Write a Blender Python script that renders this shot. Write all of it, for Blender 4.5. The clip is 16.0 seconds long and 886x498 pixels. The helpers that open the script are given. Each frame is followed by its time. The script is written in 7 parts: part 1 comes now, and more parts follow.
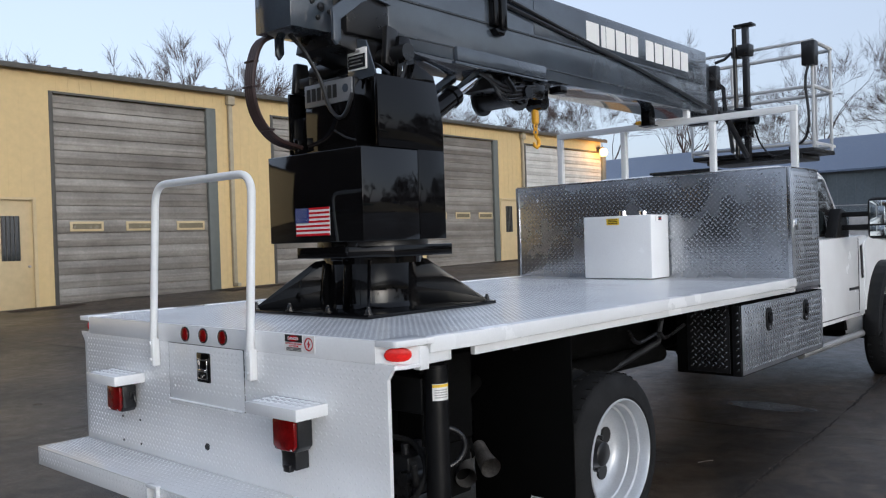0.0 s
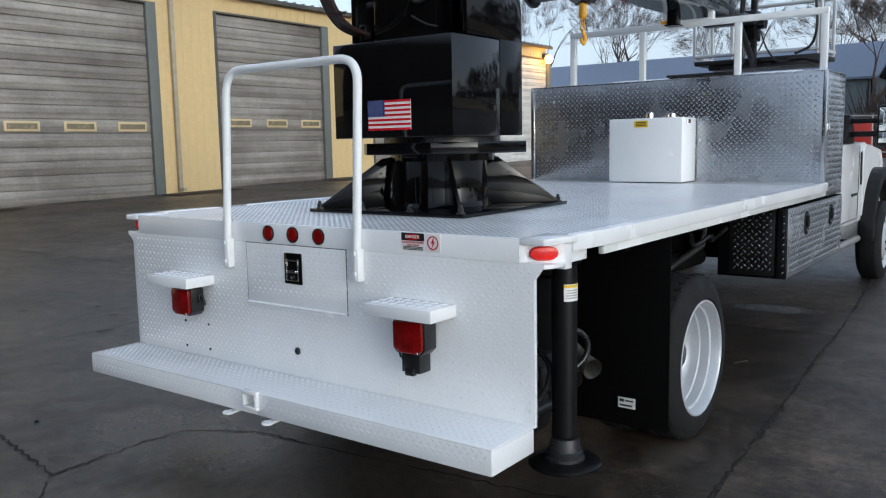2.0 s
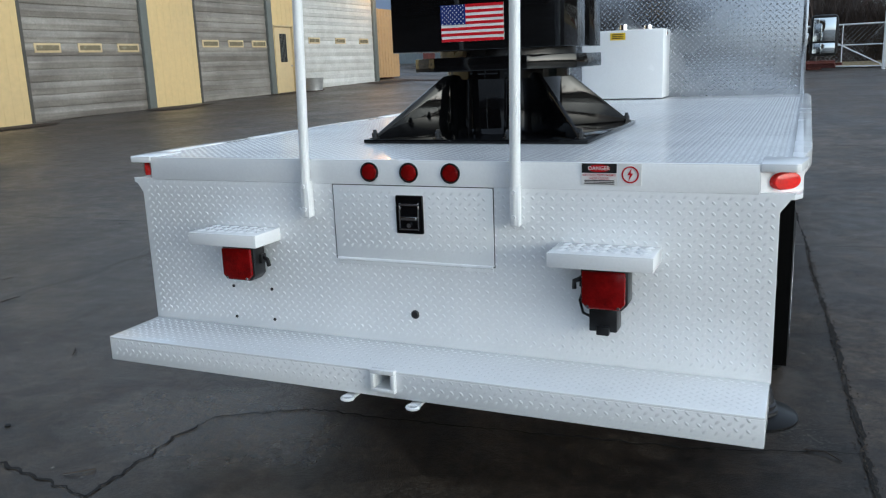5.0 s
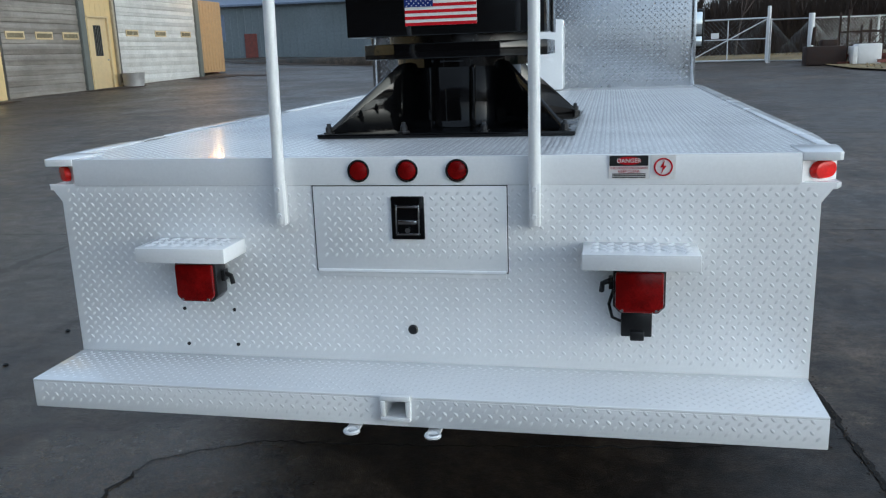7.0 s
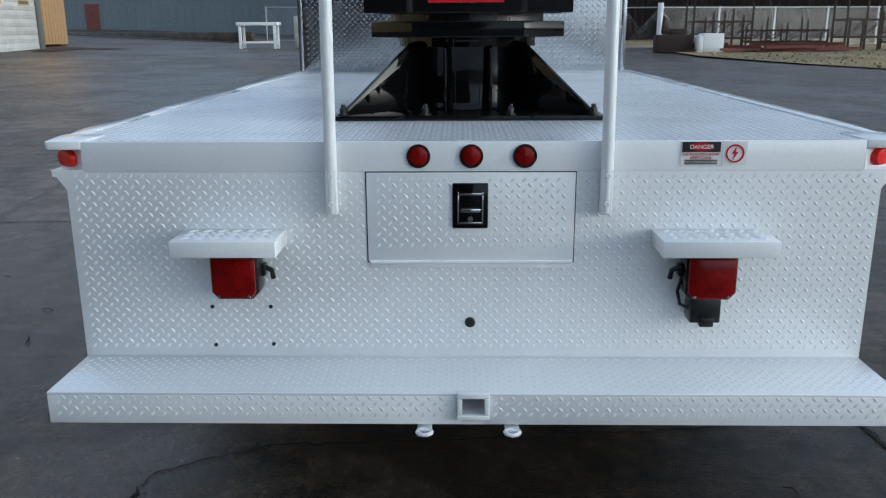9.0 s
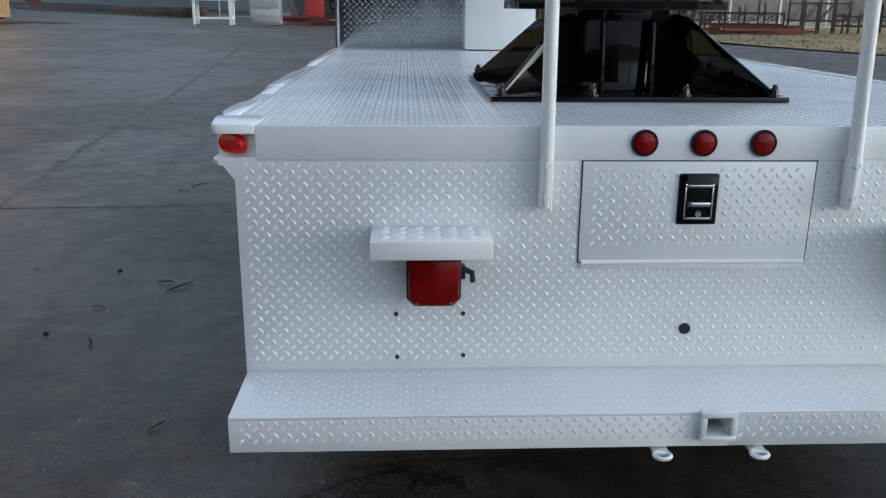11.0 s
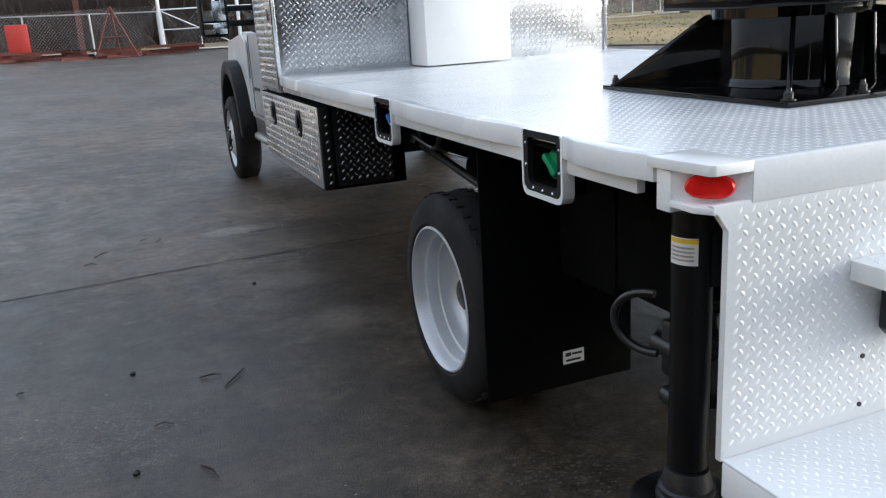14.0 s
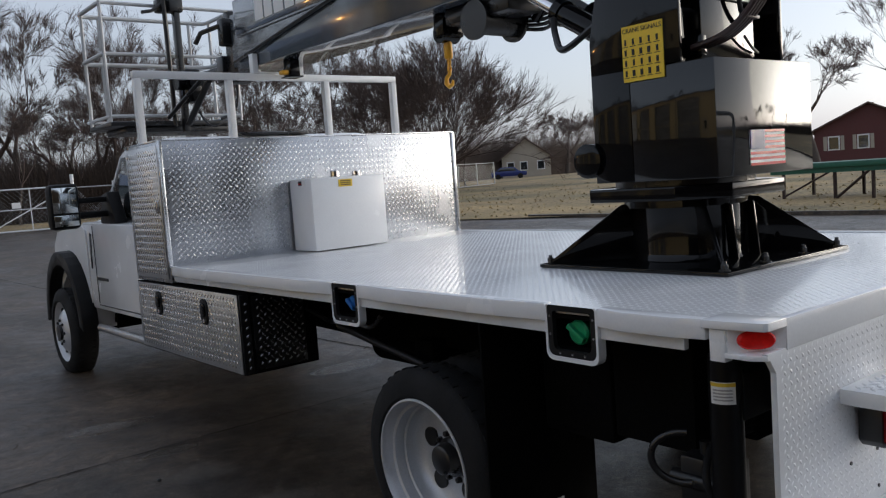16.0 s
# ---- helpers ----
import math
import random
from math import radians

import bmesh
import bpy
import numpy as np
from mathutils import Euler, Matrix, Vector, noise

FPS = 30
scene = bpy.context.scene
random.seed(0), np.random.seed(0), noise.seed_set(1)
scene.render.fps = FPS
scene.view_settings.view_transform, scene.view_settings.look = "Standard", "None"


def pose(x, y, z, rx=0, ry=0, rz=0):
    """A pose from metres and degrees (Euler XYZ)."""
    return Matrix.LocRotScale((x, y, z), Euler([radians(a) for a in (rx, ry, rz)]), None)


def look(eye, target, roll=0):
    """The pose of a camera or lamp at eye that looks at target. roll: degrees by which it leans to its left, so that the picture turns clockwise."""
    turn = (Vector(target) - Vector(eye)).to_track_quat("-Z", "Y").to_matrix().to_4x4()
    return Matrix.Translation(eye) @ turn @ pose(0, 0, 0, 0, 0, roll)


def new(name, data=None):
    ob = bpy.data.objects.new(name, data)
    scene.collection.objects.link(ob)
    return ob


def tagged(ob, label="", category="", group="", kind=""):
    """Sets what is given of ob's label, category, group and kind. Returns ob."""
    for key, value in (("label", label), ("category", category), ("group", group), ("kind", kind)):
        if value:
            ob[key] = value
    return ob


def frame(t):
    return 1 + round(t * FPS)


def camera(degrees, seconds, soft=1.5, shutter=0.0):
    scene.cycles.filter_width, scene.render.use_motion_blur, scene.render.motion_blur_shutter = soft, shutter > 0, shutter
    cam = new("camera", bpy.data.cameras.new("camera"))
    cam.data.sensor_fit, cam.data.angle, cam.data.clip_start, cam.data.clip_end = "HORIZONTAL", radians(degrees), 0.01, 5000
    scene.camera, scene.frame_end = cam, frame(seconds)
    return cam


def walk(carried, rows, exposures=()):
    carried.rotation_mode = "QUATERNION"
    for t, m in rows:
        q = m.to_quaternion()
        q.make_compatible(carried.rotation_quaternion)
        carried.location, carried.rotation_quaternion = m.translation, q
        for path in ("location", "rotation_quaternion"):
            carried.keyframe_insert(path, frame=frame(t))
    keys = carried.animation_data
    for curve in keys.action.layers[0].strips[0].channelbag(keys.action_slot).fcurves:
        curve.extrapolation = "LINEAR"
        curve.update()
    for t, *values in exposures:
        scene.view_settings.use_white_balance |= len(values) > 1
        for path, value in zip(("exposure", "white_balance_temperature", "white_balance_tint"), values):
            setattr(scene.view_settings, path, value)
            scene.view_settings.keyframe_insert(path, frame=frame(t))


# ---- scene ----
cam = camera(56.3, 16.0, 1.2)
PATH = [
    (0, (3.277, -2.048, 1.516), (1.947, -0.555, 1.492), -1.8),
    (0.5, (3.121, -2.233, 1.52), (1.826, -0.71, 1.479), -1.8),
    (1, (2.967, -2.291, 1.488), (1.702, -0.743, 1.422), -1.9),
    (1.5, (2.789, -2.324, 1.492), (1.552, -0.757, 1.36), -1.6),
    (2, (2.577, -2.39, 1.478), (1.387, -0.802, 1.229), -1.1),
    (2.5, (2.354, -2.496, 1.486), (1.206, -0.891, 1.159), -1.3),
    (3, (2.182, -2.492, 1.467), (1.086, -0.859, 1.105), -1.6),
    (3.5, (1.984, -2.443, 1.471), (0.94, -0.783, 1.081), -1.6),
    (4, (1.742, -2.464, 1.461), (0.758, -0.77, 1.057), -2.3),
    (4.2, (1.637, -2.502, 1.472), (0.688, -0.791, 1.056), -2.3),
    (6.3, (0.747, -2.504, 1.475), (0.207, -0.632, 1.02), -2.1),
    (6.5, (0.712, -2.48, 1.464), (0.203, -0.602, 1.002), -2.0),
    (7, (0.597, -2.392, 1.459), (0.205, -0.486, 0.995), -2.0),
    (7.5, (0.44, -2.349, 1.466), (0.164, -0.433, 0.966), -1.9),
    (8, (0.257, -2.36, 1.478), (0.049, -0.438, 0.966), -1.7),
    (8.2, (0.203, -2.363, 1.47), (0.022, -0.437, 0.963), -1.4),
    (10.5, (-0.545, -2.155, 1.465), (-0.406, -0.236, 0.917), 0.6),
    (11, (-0.742, -2.043, 1.439), (-0.654, -0.125, 0.878), 0.5),
    (11.5, (-1.004, -1.931, 1.452), (-0.92, -0.017, 0.879), 0.6),
    (12, (-1.332, -1.865, 1.457), (-1.164, 0.04, 0.871), -0.1),
    (12.5, (-1.576, -1.663, 1.427), (-1.326, 0.227, 0.824), -0.3),
    (13, (-1.797, -1.493, 1.439), (-1.431, 0.377, 0.834), -1.0),
    (13.5, (-2.092, -1.404, 1.474), (-1.528, 0.417, 0.869), -3.3),
    (14, (-2.289, -1.277, 1.473), (-1.583, 0.513, 0.929), -3.5),
    (14.5, (-2.442, -1.152, 1.529), (-1.596, 0.625, 1.173), -3.8),
    (15, (-2.694, -1.048, 1.547), (-1.664, 0.642, 1.261), -3.8),
    (15.5, (-2.942, -1.034, 1.574), (-1.775, 0.573, 1.338), -3.9),
    (16, (-3.172, -1.129, 1.597), (-1.921, 0.422, 1.425), -4.2),
]
walk(cam, [(t, look(eye, target, roll)) for t, eye, target, roll in PATH],
     [(0, 0.56, 5500, 10), (1, 0.62, 5450, 8), (2, 0.72, 5400, 6), (2.5, 0.92, 5400, 5), (3, 0.9, 5350, 5), (4, 0.86, 5350, 3), (8, 0.66, 5200, 2), (10.5, 0.7, 5250, 3), (12, 0.82, 5500, 4), (12.5, 1.02, 5500, 4), (13, 1.28, 5650, 5), (13.5, 1.48, 5700, 5), (14, 1.62, 5750, 6), (14.5, 1.52, 5850, 8), (15, 1.14, 5850, 9), (15.5, 0.86, 5800, 9), (16, 0.46, 5800, 10)])


# ---- world, sun, exposure ----
world = bpy.data.worlds.new("sky")
scene.world = world
world.use_nodes = True
wn = world.node_tree
wn.nodes.clear()
sky = wn.nodes.new("ShaderNodeTexSky")
sky.sky_type = "NISHITA"
sky.sun_disc = False
SUN_TURN, SUN_UP = 109.0, 7.0
sky.sun_elevation = radians(SUN_UP)
sky.sun_rotation = radians(SUN_TURN)
sky.air_density, sky.dust_density, sky.ozone_density = 1.0, 2.6, 1.5
bg = wn.nodes.new("ShaderNodeBackground")
bg.inputs["Strength"].default_value = 0.125
# thin even cloud over the clear sky
veil = wn.nodes.new("ShaderNodeBackground")
veil.inputs["Color"].default_value = (1.01, 1.0, 1.07, 1)
veil.inputs["Strength"].default_value = 0.21
both = wn.nodes.new("ShaderNodeAddShader")
wout = wn.nodes.new("ShaderNodeOutputWorld")
pale = wn.nodes.new("ShaderNodeHueSaturation")
pale.inputs["Saturation"].default_value = 0.42
wn.links.new(sky.outputs[0], pale.inputs["Color"])
wn.links.new(pale.outputs[0], bg.inputs[0])
wn.links.new(bg.outputs[0], both.inputs[0])
wn.links.new(veil.outputs[0], both.inputs[1])
wn.links.new(both.outputs[0], wout.inputs[0])
sun = new("sun", bpy.data.lights.new("sun", "SUN"))
sun.data.energy, sun.data.angle, sun.data.color = 0.38, radians(34), (1.0, 0.87, 0.56)
sun.matrix_world = look((40 * math.sin(radians(SUN_TURN)), 40 * math.cos(radians(SUN_TURN)), 40 * math.tan(radians(SUN_UP))), (0, 0, 0))


# ---- materials ----
def material(name, colour, rough=0.5, metal=0.0, vary=0.12, grain=0.15, scale=6.0, fine=120.0, bump=0.0, bump_scale=200.0,
             coat=0.0, second=None, second_scale=2.0, second_amount=0.5, spec=0.5, per_object=0.0, wet=False):
    """A surface: a base colour broken up at two scales, uneven gloss and a fine relief."""
    m = bpy.data.materials.new(name)
    m.use_nodes = True
    nt = m.node_tree
    N, L = nt.nodes, nt.links
    b = N["Principled BSDF"]
    b.inputs["Roughness"].default_value, b.inputs["Metallic"].default_value = rough, metal
    b.inputs["Coat Weight"].default_value, b.inputs["Coat Roughness"].default_value = coat, 0.06
    b.inputs["Specular IOR Level"].default_value = spec
    tc = N.new("ShaderNodeTexCoord")
    big = N.new("ShaderNodeTexNoise")
    big.inputs["Scale"].default_value, big.inputs["Detail"].default_value = scale, 6
    small = N.new("ShaderNodeTexNoise")
    small.inputs["Scale"].default_value, small.inputs["Detail"].default_value = fine, 3
    for n in (big, small):
        L.new(tc.outputs["Object"], n.inputs["Vector"])

    def spread(src, lo, hi):
        r = N.new("ShaderNodeMapRange")
        r.inputs["From Min"].default_value, r.inputs["From Max"].default_value = 0.3, 0.7
        r.inputs["To Min"].default_value, r.inputs["To Max"].default_value = lo, hi
        L.new(src, r.inputs["Value"])
        return r.outputs[0]

    def times(a, c):
        x = N.new("ShaderNodeMath")
        x.operation = "MULTIPLY"
        L.new(a, x.inputs[0])
        L.new(c, x.inputs[1])
        return x.outputs[0]
    f = times(spread(big.outputs[0], 1 - vary, 1 + vary), spread(small.outputs[0], 1 - grain, 1 + grain))
    if per_object:
        info = N.new("ShaderNodeObjectInfo")
        r = N.new("ShaderNodeMapRange")
        r.inputs["To Min"].default_value, r.inputs["To Max"].default_value = 1 - per_object, 1 + per_object
        L.new(info.outputs["Random"], r.inputs["Value"])
        f = times(f, r.outputs[0])
    base = N.new("ShaderNodeRGB")
    base.outputs[0].default_value = (*colour, 1)
    src = base.outputs[0]
    if second:
        blot = N.new("ShaderNodeTexNoise")
        blot.inputs["Scale"].default_value, blot.inputs["Detail"].default_value = second_scale, 8
        L.new(tc.outputs["Object"], blot.inputs["Vector"])
        mx = N.new("ShaderNodeMix")
        mx.data_type = "RGBA"
        mx.inputs["B"].default_value = (*second, 1)
        L.new(src, mx.inputs["A"])
        cl = N.new("ShaderNodeMapRange")
        cl.inputs["From Min"].default_value, cl.inputs["From Max"].default_value = 0.42, 0.68
        cl.inputs["To Max"].default_value = second_amount
        L.new(blot.outputs[0], cl.inputs["Value"])
        L.new(cl.outputs[0], mx.inputs["Factor"])
        blotch = cl.outputs[0]
        src = mx.outputs["Result"]
    vm = N.new("ShaderNodeVectorMath")
    vm.operation = "SCALE"
    L.new(src, vm.inputs[0])
    L.new(f, vm.inputs["Scale"])
    L.new(vm.outputs[0], b.inputs["Base Color"])
    shine = spread(big.outputs[0], max(0.02, rough * 0.8), min(1, rough * 1.2))
    if wet:
        # damp patches are darker and shinier
        damp = N.new("ShaderNodeMapRange")
        damp.inputs["To Min"].default_value, damp.inputs["To Max"].default_value = 1.15, 0.6
        L.new(blotch, damp.inputs["Value"])
        shine = times(shine, damp.outputs[0])
    L.new(shine, b.inputs["Roughness"])
    if bump:
        t = N.new("ShaderNodeTexNoise")
        t.inputs["Scale"].default_value, t.inputs["Detail"].default_value = bump_scale, 4
        L.new(tc.outputs["Object"], t.inputs["Vector"])
        bp = N.new("ShaderNodeBump")
        bp.inputs["Strength"].default_value, bp.inputs["Distance"].default_value = bump, 0.004
        L.new(t.outputs[0], bp.inputs["Height"])
        L.new(bp.outputs[0], b.inputs["Normal"])
    return m


WHITE = material("white_paint", (0.84, 0.85, 0.86), 0.24, vary=0.03, grain=0.02, scale=3, coat=0.4)
WHITE_TREAD = material("white_painted_treadplate", (0.83, 0.84, 0.85), 0.21, vary=0.03, grain=0.02, scale=3, coat=0.45)
BASKET_PIPE = material("grey_white_basket_pipe", (0.5, 0.51, 0.52), 0.4, vary=0.1, grain=0.06)
WHITE_PIPE = material("white_painted_pipe", (0.78, 0.79, 0.79), 0.35, vary=0.04, grain=0.03)
BLACK = material("black_gloss_paint", (0.0035, 0.0035, 0.004), 0.06, vary=0.2, grain=0.1, spec=0.28)
BLACK_SHEET = material("black_gloss_sheet_metal", (0.0035, 0.0035, 0.004), 0.05, vary=0.2, grain=0.1, spec=0.5, bump=0.3, bump_scale=3.2)
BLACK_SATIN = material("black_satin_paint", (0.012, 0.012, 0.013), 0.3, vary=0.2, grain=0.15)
UNDER = material("black_undercoat", (0.004, 0.004, 0.004), 0.85, vary=0.3, grain=0.3, bump=0.3, spec=0.06)
RUBBER = material("tyre_rubber", (0.011, 0.011, 0.0115), 0.8, vary=0.15, grain=0.2, bump=0.3, spec=0.3)
FLAP = material("black_rubber_flap", (0.003, 0.003, 0.003), 0.85, vary=0.15, grain=0.15, spec=0.06)
# darker second tone paints smeared reflections of trees into the slate boom
GREY = material("slate_boom_paint", (0.058, 0.071, 0.09), 0.14, vary=0.2, grain=0.06, scale=2.5, coat=0.8, second=(0.03, 0.037, 0.047), second_scale=1.6, second_amount=0.6)
GREY_DARK = material("dark_grey_boom_paint", (0.02, 0.024, 0.028), 0.25, vary=0.15, grain=0.1, coat=0.4)
ALU = material("aluminium_treadplate", (0.47, 0.48, 0.5), 0.26, 1.0, vary=0.06, grain=0.06, scale=5)
ALU_LUG = material("aluminium_lug", (0.58, 0.59, 0.61), 0.25, 1.0, vary=0.05, grain=0.05, scale=5)
# paler than ALU: reflected horizon light on side doors is put into colour
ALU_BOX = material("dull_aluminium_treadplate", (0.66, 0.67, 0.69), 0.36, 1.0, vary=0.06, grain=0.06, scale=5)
ALU_EDGE = material("aluminium_trim", (0.75, 0.76, 0.77), 0.22, 1.0, vary=0.05, grain=0.05)
RIM = material("silver_wheel", (0.55, 0.57, 0.6), 0.35, 0.3, vary=0.06, grain=0.05)
CHROME = material("chrome", (0.8, 0.8, 0.81), 0.08, 1.0, vary=0.03, grain=0.02)
ROD = material("dull_grey_rod", (0.05, 0.05, 0.053), 0.45, 0.7, vary=0.2, grain=0.2)
STEEL = material("dull_steel", (0.42, 0.41, 0.4), 0.4, 0.6, vary=0.15, grain=0.15)
RED_LENS = material("red_lens", (0.17, 0.002, 0.002), 0.2, vary=0.35, grain=0.25, scale=22, coat=0.1, fine=300, spec=0.3)
RED_BRIGHT = material("bright_red_lens", (0.72, 0.012, 0.008), 0.2, vary=0.15, grain=0.08, scale=25, coat=0.15, spec=0.35)
STAIN = material("dark_oil_stain", (0.06, 0.05, 0.043), 0.45, vary=0.2, grain=0.3)
LITTER = material("dead_leaf_litter", (0.05, 0.032, 0.02), 0.95, vary=0.35, grain=0.5, bump=0.8)
GLASS_DARK = material("dark_window_glass", (0.02, 0.025, 0.028), 0.03, vary=0.05, grain=0.02, coat=1.0)
SOOT = material("sooty_steel", (0.2, 0.185, 0.17), 0.4, 0.6, vary=0.35, grain=0.25, scale=14)
PLASTIC = material("black_textured_plastic", (0.009, 0.009, 0.0095), 0.55, vary=0.15, grain=0.2, spec=0.25, bump=0.2)
LEG = material("black_leg_paint", (0.005, 0.005, 0.0053), 0.35, vary=0.2, grain=0.15, spec=0.25)
MIRROR = material("mirror_glass", (0.8, 0.84, 0.84), 0.02, 1.0, vary=0.01, grain=0.01)
YELLOW_STICKER = material("yellow_sticker", (0.8, 0.55, 0.03), 0.4, vary=0.05, grain=0.04)
BOARD_GREY = material("silver_grey_board", (0.2, 0.205, 0.215), 0.4, 0.2, vary=0.1, grain=0.05)
WHITE_STICKER = material("white_sticker", (0.8, 0.79, 0.77), 0.55, vary=0.04, grain=0.04)
RED_INK = material("red_ink", (0.5, 0.012, 0.02), 0.2, vary=0.05, grain=0.05, spec=0.5)
BLUE_INK = material("blue_ink", (0.02, 0.035, 0.17), 0.2, vary=0.05, grain=0.05, spec=0.5)
BLACK_INK = material("black_ink", (0.01, 0.01, 0.01), 0.45, vary=0.1, grain=0.05)
GREEN_CAP = material("green_cap", (0.02, 0.3, 0.12), 0.35, vary=0.08, grain=0.05)
BLUE_CAP = material("blue_cap", (0.03, 0.16, 0.5), 0.35, vary=0.08, grain=0.05)
HOOK_YELLOW = material("hook_yellow", (0.75, 0.38, 0.02), 0.4, vary=0.1, grain=0.1)
HOSE = material("red_brown_hose", (0.03, 0.015, 0.014), 0.45, vary=0.25, grain=0.2)
RUST_POST = material("dark_rust_red_steel", (0.085, 0.03, 0.024), 0.8, vary=0.3, grain=0.3, bump=0.3)
BRONZE = material("rust_red_steel", (0.15, 0.045, 0.035), 0.75, vary=0.3, grain=0.3, bump=0.3)


def node_kit(m):
    """Short forms for the nodes of a material: noise spread to a range, mixing and arithmetic."""
    N, L = m.node_tree.nodes, m.node_tree.links

    def noise(vec, scale, detail, rough=0.5, lo=0.35, hi=0.65, to=(0.0, 1.0)):
        n = N.new("ShaderNodeTexNoise")
        n.inputs["Scale"].default_value, n.inputs["Detail"].default_value, n.inputs["Roughness"].default_value = scale, detail, rough
        L.new(vec, n.inputs["Vector"])
        return ramp(n.outputs[0], lo, hi, *to)

    def ramp(src, lo, hi, a=0.0, b=1.0):
        r = N.new("ShaderNodeMapRange")
        for k, v in zip(("From Min", "From Max", "To Min", "To Max"), (lo, hi, a, b)):
            r.inputs[k].default_value = v
        L.new(src, r.inputs["Value"])
        return r.outputs[0]

    def mix(f, a, c):
        x = N.new("ShaderNodeMix")
        x.data_type = "RGBA"
        if isinstance(f, float):
            x.inputs["Factor"].default_value = f
        else:
            L.new(f, x.inputs["Factor"])
        for s, v in (("A", a), ("B", c)):
            if isinstance(v, tuple):
                x.inputs[s].default_value = (*v, 1)
            else:
                L.new(v, x.inputs[s])
        return x.outputs["Result"]

    def calc(op, a, c):
        x = N.new("ShaderNodeMath")
        x.operation = op
        for i, v in enumerate((a, c)):
            if isinstance(v, float):
                x.inputs[i].default_value = v
            else:
                L.new(v, x.inputs[i])
        return x.outputs[0]

    def scaled(col, f):
        vm = N.new("ShaderNodeVectorMath")
        vm.operation = "SCALE"
        L.new(col, vm.inputs[0])
        L.new(f, vm.inputs["Scale"])
        return vm.outputs[0]

    def stretched(vec, x, y, z):
        mp = N.new("ShaderNodeMapping")
        mp.inputs["Scale"].default_value = (x, y, z)
        L.new(vec, mp.inputs["Vector"])
        return mp.outputs[0]
    return N, L, noise, ramp, mix, calc, scaled, stretched


def door_paint(name, base, scuff_glint, rough):
    """Old door paint: slat highlights and scuffs painted as pale level bands, pale upright rub marks and fine grime."""
    m = bpy.data.materials.new(name)
    m.use_nodes = True
    N, L, noise, ramp, mix, calc, scaled, stretched = node_kit(m)
    b = N["Principled BSDF"]
    at = N.new("ShaderNodeNewGeometry").outputs["Position"]
    bands = noise(stretched(at, 1.0, 0.12, 3.2), 1.0, 5, 0.6, 0.45, 0.66)
    rubs = noise(stretched(at, 1.0, 1.5, 0.35), 1.0, 4, 0.55, 0.56, 0.72)
    low = noise(stretched(at, 1.0, 0.4, 0.8), 0.8, 6, 0.6, 0.4, 0.62)
    f = calc("MINIMUM", calc("ADD", calc("MULTIPLY", bands, 0.55), calc("MULTIPLY", calc("MAXIMUM", rubs, low), 0.4)), 1.0)
    col = scaled(mix(f, base, scuff_glint), calc("MULTIPLY", noise(at, 14.0, 6, 0.65, 0.3, 0.7, (0.86, 1.14)), noise(at, 2.0, 4, 0.5, 0.3, 0.7, (0.9, 1.1))))
    L.new(col, b.inputs["Base Color"])
    L.new(noise(at, 3.0, 5, 0.6, 0.3, 0.7, (rough * 0.8, rough * 1.3)), b.inputs["Roughness"])
    return m


